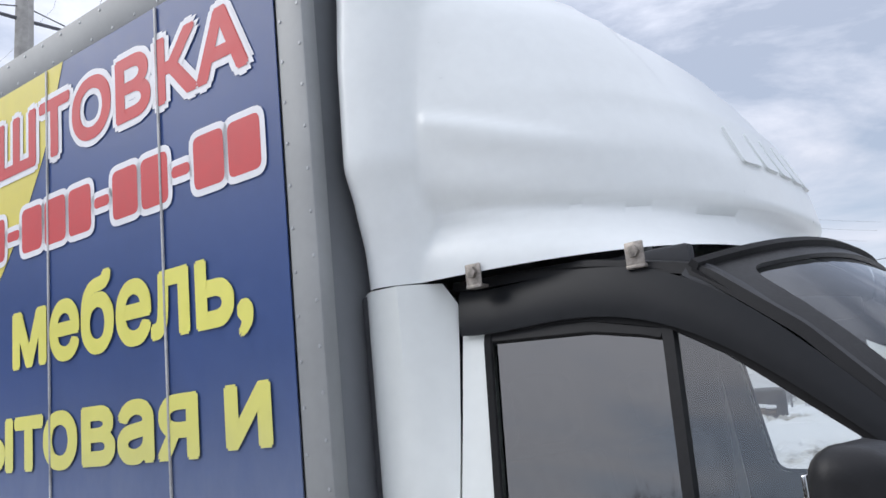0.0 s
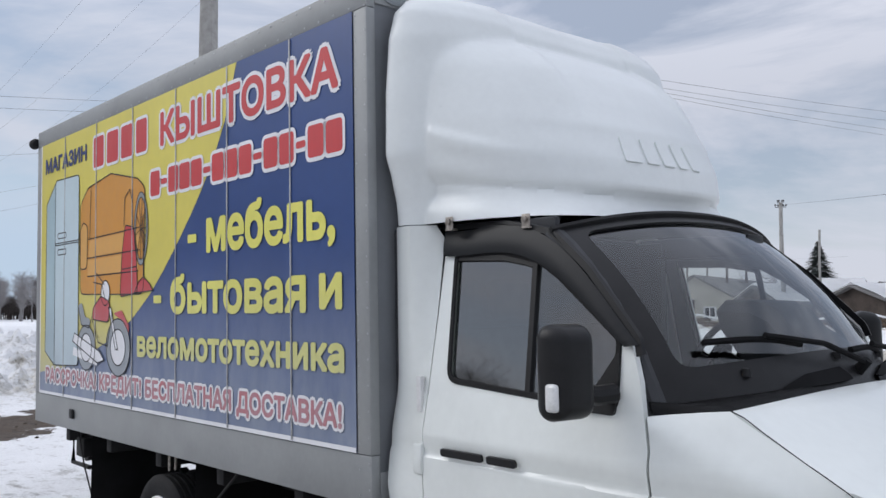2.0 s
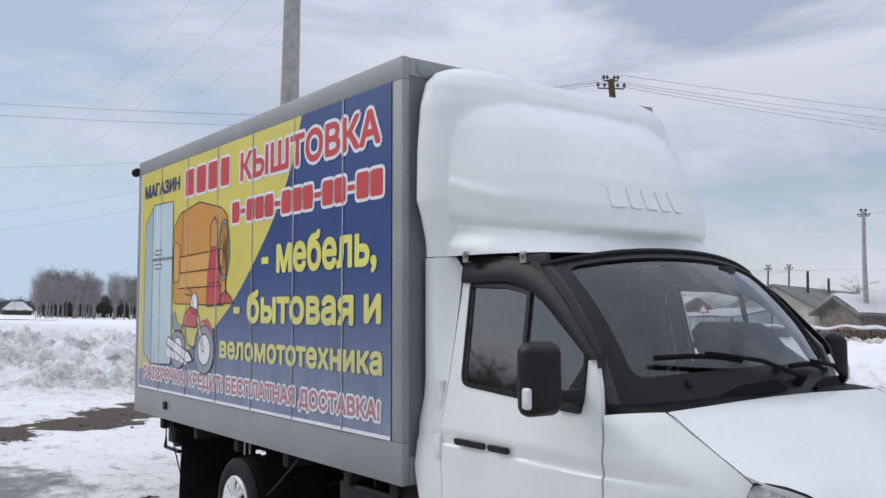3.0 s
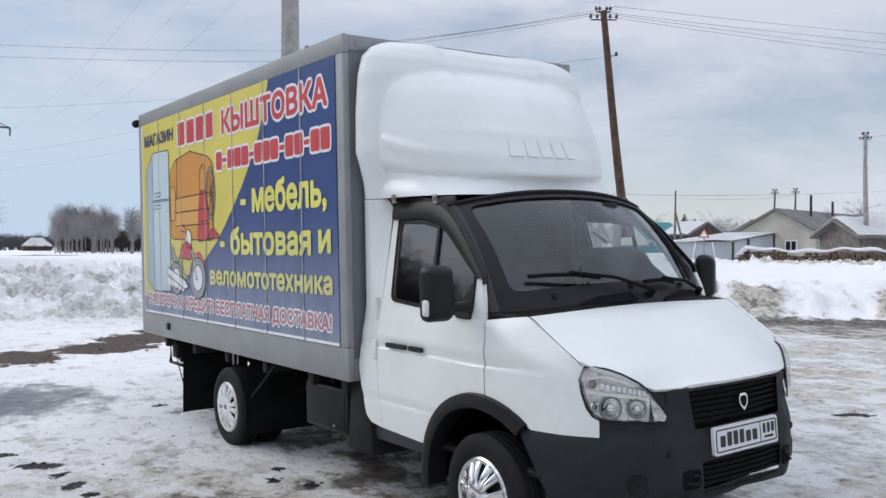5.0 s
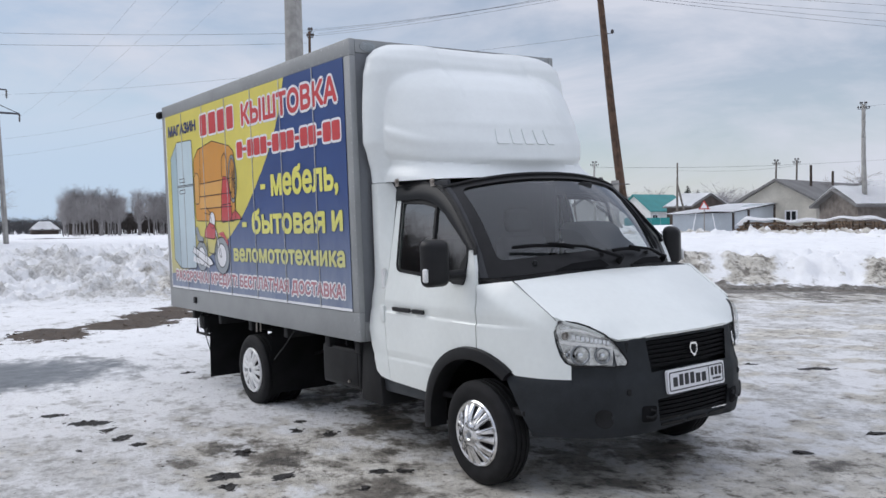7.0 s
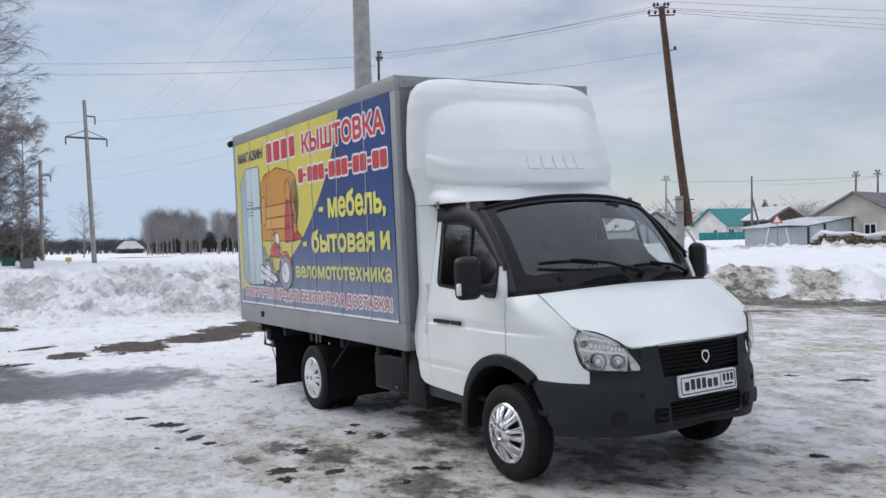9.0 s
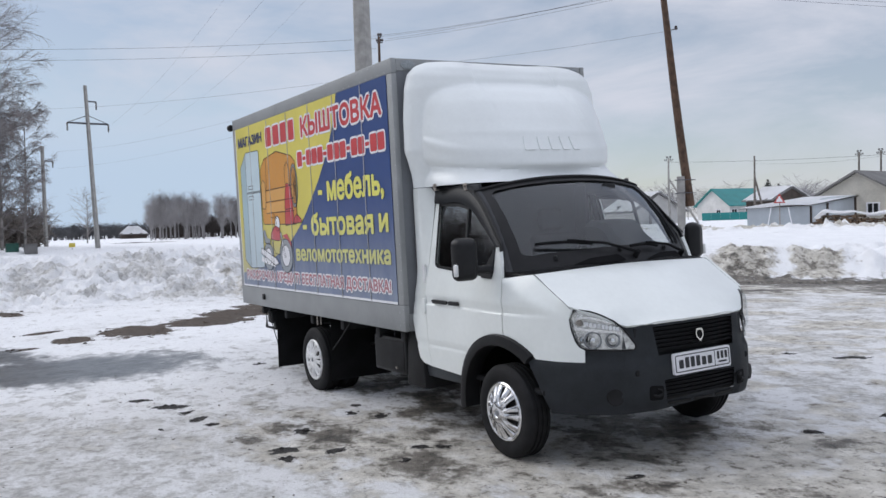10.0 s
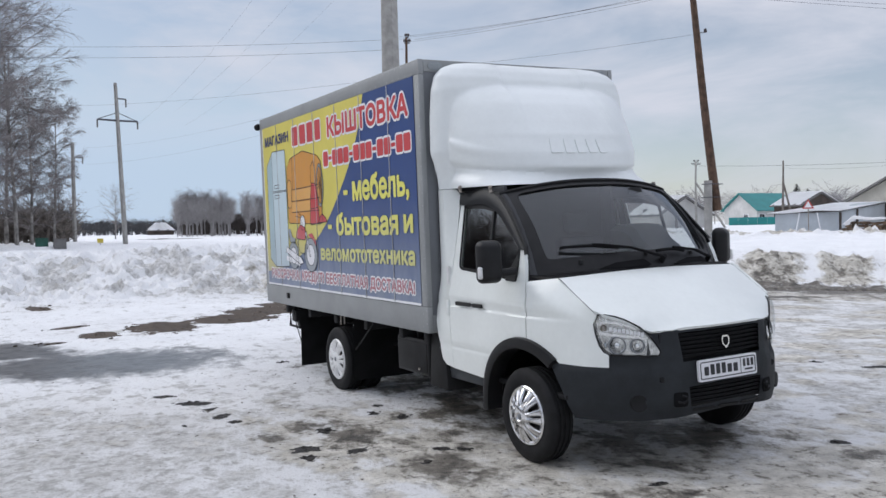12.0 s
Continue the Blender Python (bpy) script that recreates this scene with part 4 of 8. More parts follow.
def build_cab_shell():
    shell = part("cab_side_panel", sheet([(-1.30, 0.93), (-1.31, 1.12), (-1.325, 1.25), (-1.325, 2.025), (-1.105, 2.025), (-1.080, 1.97), (-1.072, 1.70), (-1.064, 1.36), (-1.068, 0.98), (-1.056, 0.75), (-1.03, 0.545), (-1.16, 0.56), (-1.22, 0.60)], corner(right_side), 0.03, 0.03), M_WHITE, truck, "white cab corner panel")
    part("cab_side_panel", sheet([(-1.30, 0.93), (-1.31, 1.12), (-1.325, 1.25), (-1.325, 2.025), (-1.105, 2.025), (-1.080, 1.97), (-1.072, 1.70), (-1.064, 1.36), (-1.068, 0.98), (-1.056, 0.75), (-1.03, 0.545), (-1.16, 0.56), (-1.22, 0.60)], corner(left_side), 0.03, 0.05), M_WHITE, truck, "white cab corner panel")
    bm = bmesh.new()
    box(bm, (-1.115, -1.012, 0.985), (-1.06, -0.985, 1.11), 0.01)
    part("hinge_plate", bm, M_WHITE, truck)
    # roof, rear wall and floor close the cab
    bm = bmesh.new()
    def roof(u, v):
        head = wind(u, 1.0)
        x = -1.31 + (head.x - 0.012 + 1.31) * v
        z = (2.03 + 0.02 * (1 - u * u)) * (1 - v ** 3) + (head.z - 0.006) * v ** 3
        return Vector((x, u * (0.828 + 0.012 * v), z))
    surface(bm, roof, span(-1, 1, 25), span(0, 1, 14))
    bmesh.ops.solidify(bm, geom=bm.faces[:], thickness=0.02)
    part("cab_roof", bm, M_BLACK, truck, "black roof strip under the fairing")
    bm = bmesh.new()
    box(bm, (-1.318, -0.93, 0.55), (-1.285, 0.93, 2.02), 0.01)
    part("cab_rear_wall", bm, M_INTERIOR, truck)
    bm = bmesh.new()
    box(bm, (-1.28, -0.93, 0.50), (0.42, 0.93, 0.54), 0.01)
    part("cab_floor", bm, M_CHASSIS, truck)
    bm = bmesh.new()
    box(bm, (0.30, -0.72, 0.45), (0.33, 0.72, 1.22), 0.01)
    part("firewall", bm, M_CHASSIS, truck)
    # dark sill under the doors
    for s in (-1, 1):
        bm = bmesh.new()
        box(bm, (-1.22, s * 0.90 - 0.05, 0.44), (-0.52, s * 0.90 + 0.05, 0.545), 0.015)
        part("sill", bm, M_PLASTIC, truck, "dark plastic sill")


def wind(s, t):
    """The windscreen: s across from -1 to 1, t from the bonnet (0) to the roof (1)."""
    b = Vector((0.275 - 0.262 * abs(s) ** 2.6, 0.922 * s, 1.352 - 0.040 * s * s))
    a = Vector((-0.352 - 0.125 * abs(s) ** 2.4, 0.845 * s, 2.045 - 0.090 * abs(s) ** 2.2))
    p = b.lerp(a, t)
    bow = 4 * t * (1 - t)
    return p + Vector((0.045 * bow, 0, 0.035 * bow))


WIPERS = ((((-0.76, 0.24), (-0.28, 0.18)), (0.14, 0.06)),
          (((0.10, 0.13), (0.42, 0.12)), (0.80, 0.05)))


def build_windscreen():
    glass_loop = fillet([(-0.862, 0.165), (0.925, 0.165), (0.925, 0.945), (-0.872, 0.945)], 0.07, 5)
    outer = [(-1, 0.0)] + [(s, 0.0) for s in span(-0.9, 0.9, 13)] + [(1, 0.0), (1, 0.5), (1, 1.0)] + [(s, 1.0) for s in span(0.9, -0.9, 13)] + [(-1, 1.0), (-1, 0.5)]
    frame_ob = part("windscreen_surround", sheet(outer, lambda s, t: wind(s, t), 0.012, 0.12, [glass_loop]), M_BLACK, truck, "black windscreen surround and pillars")
    part("windscreen", sheet(inset(glass_loop, -0.02), lambda s, t: wind(s, t) - Vector((0.012, 0, 0.008)), 0.0, 0.12), M_SCREEN, truck, "windscreen glass")
    bm = bmesh.new()
    strip(bm, [(s, 1.0) for s in span(-1.0, 1.0, 25)], lambda s, t, d: wind(s, 1.0 + (t - 1.0)) + Vector((d * 0.7, 0, d)), 0.014, 0.012)
    part("top_seal", bm, M_RUBBER, truck)
    # wipers
    for blade, arm in WIPERS:
        bm = bmesh.new()
        lift = Vector((0.03, 0, 0.03))
        pipe(bm, [wind(blade[0][0] + (blade[1][0] - blade[0][0]) * k, blade[0][1] + (blade[1][1] - blade[0][1]) * k) + lift * (0.7 + 0.4 * math.sin(math.pi * k)) for k in span(0, 1, 9)], 0.013, 6)
        mid = ((blade[0][0] + blade[1][0]) / 2, (blade[0][1] + blade[1][1]) / 2)
        pipe(bm, [wind(*mid) + lift * 1.6, wind((mid[0] + arm[0]) / 2, (mid[1] + arm[1]) / 2 + 0.01) + lift * 1.6, wind(*arm) + lift], 0.011, 6)
        tube(bm, wind(*arm) - lift * 0.3, wind(*arm) + lift * 1.3, 0.024, 0.018)
        part("wiper", bm, M_PIT, truck, "black wiper arm and blade")
    # air intakes in the cowl
    for s0, s1 in ((-0.50, -0.02), (0.28, 0.74)):
        part("cowl_vent", sheet(fillet([(s0 - 0.06, 0.012), (s1 + 0.04, 0.012), (s1 - 0.04, 0.075), (s0 + 0.16, 0.065)], 0.02), lambda s, t: wind(s, t) + Vector((0.012, 0, 0.012)), 0.004, 0.06), M_PIT, truck)
    for s, t in ((-0.62, 0.10), (0.0, 0.12), (0.55, 0.11)):
        bm = bmesh.new()
        lathe(bm, [(0.0, 0.03), (0.014, 0.026), (0.018, 0.0)], 10, wind(s, t), "Z")
        part("washer_jet", bm, M_BLACK, truck)
    bm = bmesh.new()
    box(bm, (0, -0.07, 0), (0.012, 0.07, 0.055), 0.004, m=Matrix.Translation(wind(0.42, 0.84) - Vector((0.05, 0, 0.02))))
    part("interior_mirror", bm, M_BLACK, truck)


def bonnet_z(x, y):
    k = max(0.0, (x - 0.29) / 0.68)
    return 1.355 - 0.357 * k ** 1.2 - np.interp(x, *zip(*LID_DROP)) * (y / 0.95) ** 2


def nose(y, off=0.0):
    """How far ahead the front reaches at y."""
    w = min(0.999, abs(y) / 1.0)
    return -0.3 + 1.3 * (1 - w ** 2.6) ** (1 / 2.6) + off


def build_bonnet():
    rear = [(0.287 - 0.027 * (y / 0.85) ** 2, y) for y in span(-0.845, 0.845, 15)]
    edge = [(x, np.interp(x, *zip(*LID_EDGE))) for x in (0.30, 0.36, 0.42, 0.48, 0.54, 0.60)]
    front = [(nose(y) - 0.030 + 0.022 * min(1.0, max(0.0, abs(y) - 0.50) / 0.2), y) for y in (0.815, 0.74, 0.65, 0.55, 0.42, 0.28, 0.14, 0.0, -0.14, -0.28, -0.42, -0.55, -0.65, -0.74, -0.815)]
    for s in (-1, 1):
        bm = bmesh.new()
        strip(bm, [(0.262, s * 0.853)] + [(x, s * y) for x, y in edge] + [(0.63, s * 0.834)], lambda x, y, d: Vector((x, y, bonnet_z(x, y) + d - 0.002)), 0.0014, 0.0025)
        part("shut_line", bm, M_PIT, truck)
    # black cowl corners between the windscreen's foot, the bonnet and the wings
    for s in (-1, 1):
        low = [(0.283 - 0.026 * (y / 0.85) ** 2, y) for y in span(0.25, 0.853, 9)]
        low = [Vector((x, s * y, bonnet_z(x, y) - 0.003)) for x, y in low] + [Vector((0.256 - 0.236 * k, s * (0.855 + 0.070 * k), 1.334 - 0.027 * k)) for k in span(0.15, 1.0, 7)]
        high = [wind(s * y / 0.922, 0.03) for y in span(0.25, 0.853, 9)] + [wind(s * (0.925 + 0.075 * k), 0.03 + 0.02 * k) for k in span(0.15, 1.0, 7)]
        bm = bmesh.new()
        rows = [[bm.verts.new(p.lerp(q, k) + Vector((0, 0, 0.010 * math.sin(math.pi * k)))) for p, q in zip(low, high)] for k in span(0, 1, 5)]
        for a, b in zip(rows, rows[1:]):
            for i in range(len(a) - 1):
                bm.faces.new((a[i], a[i + 1], b[i + 1], b[i]))
        bmesh.ops.solidify(bm, geom=bm.faces[:], thickness=0.006)
        part("cowl_corner", bm, M_BLACK, truck, "black plastic cowl corner")
    part("bonnet", sheet(rear + edge + front + [(x, -y) for x, y in edge[::-1]], lambda x, y: Vector((x, y, bonnet_z(x, y))), 0.018, 0.045), M_WHITE, truck, "white sloping bonnet")


FENDER = [(0.040, 0.905), (0.038, 1.20), (0.016, 1.306), (0.10, 1.316), (0.18, 1.325), (0.256, 1.332), (0.35, 1.275), (0.50, 1.188), (0.60, 1.128), (0.622, 1.098), (0.598, 1.035), (0.608, 0.963), (0.630, 0.887), (0.655, 0.846), (0.684, 0.830), (0.684, 0.745), (0.52, 0.745), (0.39, 0.750)] + arc2(ARCH, 0.535, 47, 83, 6)


def build_fenders():
    for side in SIDES:
        part("front_wing", sheet(FENDER, side, 0.02, 0.05, (), 0.0105), M_WHITE, truck, "white front wing")
        s = -1 if side is right_side else 1
        # black arch flare, a curved lip that stands proud of the wing
        bm = bmesh.new()
        rings = []
        for a in span(188, 50, 21):
            ca, sa = math.cos(radians(a)), math.sin(radians(a))
            ring = []
            for r, d in ((0.545, -0.01), (0.538, 0.028), (0.500, 0.040), (0.462, 0.030), (0.455, -0.10), (0.48, -0.12)):
                x, z = ARCH[0] + r * ca, ARCH[1] + r * sa
                ring.append(bm.verts.new((x, s * (max(half_width(min(x, 0.42), max(z, 0.5)), 0.90) + d), z)))
            rings.append(ring)
        for p, q in zip(rings, rings[1:]):
            for i in range(6):
                bm.faces.new((p[i], p[(i + 1) % 6], q[(i + 1) % 6], q[i]))
        bm.faces.new(rings[0])
        bm.faces.new(rings[-1][::-1])
        part("arch_flare", bm, M_BLACK, truck, "black plastic wheel arch flare", sharp=50)
        bm = bmesh.new()
        surface(bm, lambda a, v: Vector((ARCH[0] + 0.50 * math.cos(radians(a)), s * v, ARCH[1] + 0.50 * math.sin(radians(a)))), span(32, 185, 15), (0.45, 0.93))
        bmesh.ops.solidify(bm, geom=bm.faces[:], thickness=0.01)
        part("wheel_well", bm, M_FLAP, truck)
        bm = bmesh.new()
        box(bm, (-0.55, s * 0.84 - 0.13, 0.30), (-0.535, s * 0.84 + 0.13, 0.60), 0.004)
        part("mud_flap", bm, M_FLAP, truck, "black rubber mud flap")


def fascia(y, z, d=0.0):
    """The front skin at y and z, bulged in the bumper and drawn back above it."""
    b = 0.024 / (1 + math.exp((z - 0.735) / 0.012)) - 0.05 * max(0.0, 0.50 - z) ** 1.2 / 0.15 - 0.018 / (1 + math.exp((abs(y) - 0.34) / 0.02))
    tilt = -0.10 * max(0.0, z - 0.76)
    n = Vector((1.0, 0, 0)) if abs(y) < 0.4 else Vector((max(0.2, 1 - (abs(y) - 0.4) * 1.3), math.copysign((abs(y) - 0.4) * 1.4, y), 0)).normalized()
    return Vector((nose(y) + tilt, y, z)) + n * (b + d - 0.012)


def wrap(a):
    """Angle along the front, degrees from the middle, to y."""
    return math.copysign(abs(math.sin(radians(a))) ** (2 / 2.6), a)


def build_front():
    A = [-70, -67, -64, -60, -54, -48, -42, -36, -30, -24, -18, -12, -6, 0]
    A = A + [-a for a in A[-2::-1]]

    def top(y):
        k = abs(y)
        if k < 0.572:
            return bonnet_z(nose(y) - 0.035, y) - 0.010 - 0.022 * max(0.0, min(1.0, (k - 0.42) / 0.12))
        if k < 0.59:
            return 0.96 + (0.825 - 0.96) * (k - 0.572) / 0.018
        if k < 0.772:
            return 0.826
        return 0.750

    def bottom(y):
        return 0.432 - 0.040 * min(1.0, abs(y) / 0.6) - 0.03 * max(0.0, abs(y) - 0.6)

    ys = sorted({round(wrap(a), 4) for a in A} | {-0.571, 0.571, -0.591, 0.591, 0.771, -0.771, 0.776, -0.776, 0.42, -0.42, 0.33, -0.33})
    bm = bmesh.new()
    rows = span(0, 1, 22)

    def flank(y, r):
        """The grille's flanks lean outwards to the top; the bumper's ends draw in to its foot."""
        k = 0.21 * (r - 0.22) * max(0.0, min(1.0, (0.571 - abs(y)) / 0.24))
        return y * (1 + k - 0.055 * (1 - r) * max(0.0, min(1.0, (abs(y) - 0.6) / 0.3)))
    g = [[bm.verts.new(fascia(flank(y, r), bottom(y) + (top(y) - bottom(y)) * r)) for y in ys] for r in rows]
    for r0, r1, a, b in zip(rows, rows[1:], g, g[1:]):
        zm = bottom(0) + (top(0) - bottom(0)) * (r0 + r1) / 2
        for i in range(len(ys) - 1):
            ym = (ys[i] + ys[i + 1]) / 2
            if abs(ym) < 0.33 and (0.785 < zm < 0.958 or 0.48 < zm < 0.615):
                continue
            bm.faces.new((a[i], a[i + 1], b[i + 1], b[i]))
    bmesh.ops.solidify(bm, geom=bm.faces[:], thickness=0.010)
    bumper = part("bumper", bm, M_PLASTIC, truck, "dark grey plastic bumper and grille surround")
    # dark chamber behind the grille openings, and its slats
    bm = bmesh.new()
    box(bm, (0.79, -0.51, 0.44), (0.885, 0.51, 0.965), 0.01)
    part("radiator", bm, M_BLACK, truck)
    for z0, z1, k in ((0.792, 0.960, 6), (0.478, 0.612, 5)):
        for i in range(k):
            z = z0 + (z1 - z0) * (i + 0.5) / k
            bm = bmesh.new()
            half = 0.345 * (1 + 0.21 * ((z - 0.43) / 0.52 - 0.22))
            pts = [fascia(y, z, -0.012) for y in span(-half, half, 11)]
            ring = []
            for p in pts:
                ring.append([bm.verts.new(p + Vector(v)) for v in ((0, 0, -0.008), (0, 0, 0.008), (-0.022, 0, 0.009), (-0.022, 0, -0.007))])
            for p, q in zip(ring, ring[1:]):
                for j in range(4):
                    bm.faces.new((p[j], p[(j + 1) % 4], q[(j + 1) % 4], q[j]))
            bm.faces.new(ring[0])
            bm.faces.new(ring[-1][::-1])
            part("slat", bm, M_PIT, bumper)
    # badge
    bm = sheet(fillet([(-0.032, 0.862), (-0.037, 0.894), (-0.024, 0.918), (0.024, 0.918), (0.037, 0.894), (0.032, 0.862), (0.0, 0.826)], 0.010), lambda y, z: fascia(y, z, 0.022), 0.012, 0.05)
    badge = part("badge", bm, M_CHROME, truck, "chrome shield badge")
    bm = sheet(fillet([(-0.020, 0.866), (-0.024, 0.890), (-0.014, 0.906), (0.014, 0.906), (0.024, 0.890), (0.020, 0.866), (0.0, 0.845)], 0.008), lambda y, z: fascia(y, z, 0.026), 0.004, 0.05)
    part("badge_field", bm, M_PIT, badge)
    # number plate: frame, white field and plain bars for its characters
    flat = lambda y, z, d=0.0: Vector((0.998 + d - 0.06 * (z - 0.70), y, z))
    bm = sheet(fillet([(-0.272, 0.628), (0.272, 0.628), (0.272, 0.772), (-0.272, 0.772)], 0.018), flat, 0.02, 0.2)
    plate = part("number_plate", bm, M_PWHITE, truck, "white number plate in a pale frame")
    bm = bmesh.new()
    strip(bm, fillet([(-0.256, 0.645), (0.256, 0.645), (0.256, 0.755), (-0.256, 0.755)], 0.012), lambda y, z, d: flat(y, z, d), 0.0035, 0.003, True)
    part("plate_border", bm, M_INK, plate)
    for y, z0, z1, w in ((-0.205, 0.668, 0.725, 0.020), (-0.150, 0.668, 0.738, 0.018), (-0.098, 0.668, 0.738, 0.018), (-0.046, 0.668, 0.738, 0.018), (0.010, 0.668, 0.725, 0.020), (0.066, 0.668, 0.725, 0.020), (0.150, 0.690, 0.742, 0.011), (0.188, 0.690, 0.742, 0.012), (0.226, 0.690, 0.742, 0.012), (0.19, 0.664, 0.676, 0.04)):
        bm = sheet(fillet([(y - w, z0), (y + w, z0), (y + w, z1), (y - w, z1)], 0.006), lambda a, b: flat(a, b, 0.003), 0.002, 0.2)
        part("plate_bar", bm, M_INK, plate)
    bm = sheet([(0.113, 0.645), (0.117, 0.645), (0.117, 0.755), (0.113, 0.755)], lambda a, b: flat(a, b, 0.003), 0.002, 0.2)
    part("plate_rule", bm, M_INK, plate)
    # fog lamp blanks, towing eyes and parking sensors
    for s in (-1, 1):
        # raised disc, coloured dark for the shade of a round recess
        for y, z, r, dp, nm in ((0.645, 0.512, 0.052, 0.02, "fog_lamp_blank"),):
            c = fascia(s * y, z)
            d = (fascia(s * y, z, 0.01) - c).normalized()
            q = Matrix.Translation(c) @ d.to_track_quat("X", "Z").to_matrix().to_4x4()
            bm = bmesh.new()
            lathe(bm, [(r + 0.006, -0.012), (r + 0.004, 0.0065), (r - 0.002, 0.008), (r - 0.008, 0.0062), (r - 0.02, 0.0068), (0.0, 0.007)], 22, (0, 0, 0), "X")
            bmesh.ops.transform(bm, matrix=q, verts=bm.verts)
            part(nm, bm, M_CHASSIS, truck, "round dark disc for a shaded recess in the bumper")
        # flat patch whose dark colour gives the shade of the hook's recess
        sq = fillet([(s * 0.455, 0.478), (s * 0.358, 0.478), (s * 0.352, 0.572), (s * 0.452, 0.578)], 0.022)
        eye = part("towing_eye", sheet(sq, lambda y, z: fascia(y, z, 0.003), 0.003, 0.03), M_PIT, truck, "flat dark patch for a shaded recess, with a towing hook")
        bm = bmesh.new()
        pipe(bm, [fascia(s * 0.43, 0.512, 0.006), fascia(s * 0.405, 0.508, 0.024), fascia(s * 0.378, 0.520, 0.026), fascia(s * 0.372, 0.542, 0.016), fascia(s * 0.40, 0.550, 0.004)], 0.009, 8)
        part("hook", bm, M_CHASSIS, eye)
        c = fascia(s * 0.517, 0.666)
        bm = bmesh.new()
        lathe(bm, [(0.022, -0.006), (0.020, 0.004), (0.0, 0.006)], 14, c, "X")
        part("bumper_plug", bm, M_CHASSIS, truck)
    bm = bmesh.new()
    for y0, y1 in ((-0.31, -0.12), (-0.09, 0.09), (0.12, 0.31)):
        loop = fillet([(y0, 0.438), (y1, 0.438), (y1, 0.455), (y0, 0.455)], 0.006)
        b2 = sheet(loop, lambda y, z: fascia(y, z, 0.004), 0.006, 0.08)
        me = bpy.data.meshes.new("tmp")
        b2.to_mesh(me)
        b2.free()
        bm.from_mesh(me)
        bpy.data.meshes.remove(me)
    part("lower_slot", bm, M_BLACK, truck)
    # headlamps: black bezel, chrome reflector, two bowls, a row of small lamps and a clear lens
    for s in (-1, 1):
        def lamp(u, z, d=0.0):
            """u: how far round from the nose, as y; laid between the wing and the bonnet."""
            y = u
            x = nose(y) - 0.004 - 0.06 * max(0.0, z - 0.84)
            n = Vector((0.75, 0.60, 0.20)).normalized()
            # the tip towards the grille is shallow and lies proud of the bumper
            k = min(1.0, max(0.06, (u - 0.51) / 0.085))
            if k < 1.0:
                x += (1 - k) * max(0.0, fascia(y, z, 0.010).x - x)
                d = d * k if d < 0 else d
            p = Vector((x, y, z)) + n * (d + 0.006)
            return Vector((p.x, s * p.y, p.z))
        rim = fillet([(0.516, 0.850), (0.528, 0.826), (0.603, 0.822), (0.768, 0.830), (0.792, 0.848), (0.806, 0.887), (0.819, 0.963), (0.828, 1.040), (0.822, 1.088), (0.795, 1.102), (0.739, 1.089), (0.694, 1.067), (0.627, 1.020), (0.582, 0.971), (0.545, 0.910)], 0.04, 3)
        bm = sheet(rim, lambda u, z: lamp(u, z, -0.046), 0.012, 0.05)
        light = part("headlamp", bm, M_LAMP, truck, "clear glass headlamp with chrome reflector")
        bm = bmesh.new()
        wall = [[bm.verts.new(lamp(u, z, d)) for u, z in inset(rim, g)] for d, g in ((-0.046, 0.022), (-0.030, 0.012), (-0.008, 0.005))]
        for p, q in zip(wall, wall[1:]):
            for i in range(len(rim)):
                j = (i + 1) % len(rim)
                bm.faces.new((p[i], p[j], q[j], q[i]))
        part("reflector_wall", bm, M_LAMP, light)
        bm = bmesh.new()
        strip(bm, rim, lambda u, z, d: lamp(u, z, d - 0.018), 0.0065, 0.013, True)
        part("bezel", bm, M_BLACK, light)
        part("lens", sheet(inset(rim, 0.004), lambda u, z: lamp(u, z, 0.026 * max(0.0, 1 - ((u - 0.70) / 0.18) ** 2) ** 0.6 * max(0.0, 1 - ((z - 0.955) / 0.16) ** 2) ** 0.6), 0.0, 0.03), M_LENS, light)
        for u, z, r in ((0.735, 0.896, 0.056), (0.640, 0.893, 0.046)):
            q = Matrix.Translation(lamp(u, z, -0.022)) @ Vector((0.85, s * 0.45, 0.2)).to_track_quat("Z", "Y").to_matrix().to_4x4()
            bm = bmesh.new()
            lathe(bm, [(r - 0.004, 0.010), (r * 0.90, -0.002), (r * 0.72, -0.014), (r * 0.48, -0.022), (r * 0.42, -0.023)], 24, (0, 0, 0), "Z")
            hollow(bm)
            bmesh.ops.transform(bm, matrix=q, verts=bm.verts)
            bowl = part("reflector_bowl", bm, M_BOWL, light)
            bm = bmesh.new()
            lathe(bm, [(r * 0.42, -0.023), (r * 0.40, -0.004), (r * 0.30, 0.006), (r * 0.12, 0.009), (0.0, 0.009)], 18, (0, 0, 0), "Z")
            bmesh.ops.transform(bm, matrix=q, verts=bm.verts)
            part("bulb_shield", bm, M_CHROME, bowl)
            # bright crescent added as the highlight in the bowl's lower half
            bm = bmesh.new()
            surface(bm, lambda a, k: q @ Vector((r * k * math.cos(radians(a)), r * k * math.sin(radians(a)), -0.020 + 0.024 * (k - 0.45) / 0.47)), span(196, 350, 15), (0.45, 0.62, 0.92))
            bmesh.ops.solidify(bm, geom=bm.faces[:], thickness=0.002)
            part("reflection_crescent", bm, M_COVER, bowl)
            bm = bmesh.new()
            lathe(bm, [(r + 0.005, -0.004), (r + 0.004, 0.010), (r + 0.001, 0.013), (r - 0.004, 0.011), (r - 0.006, 0.004)], 24, (0, 0, 0), "Z")
            hollow(bm)
            bmesh.ops.transform(bm, matrix=q, verts=bm.verts)
            part("lamp_ring", bm, M_GREYD, bowl)
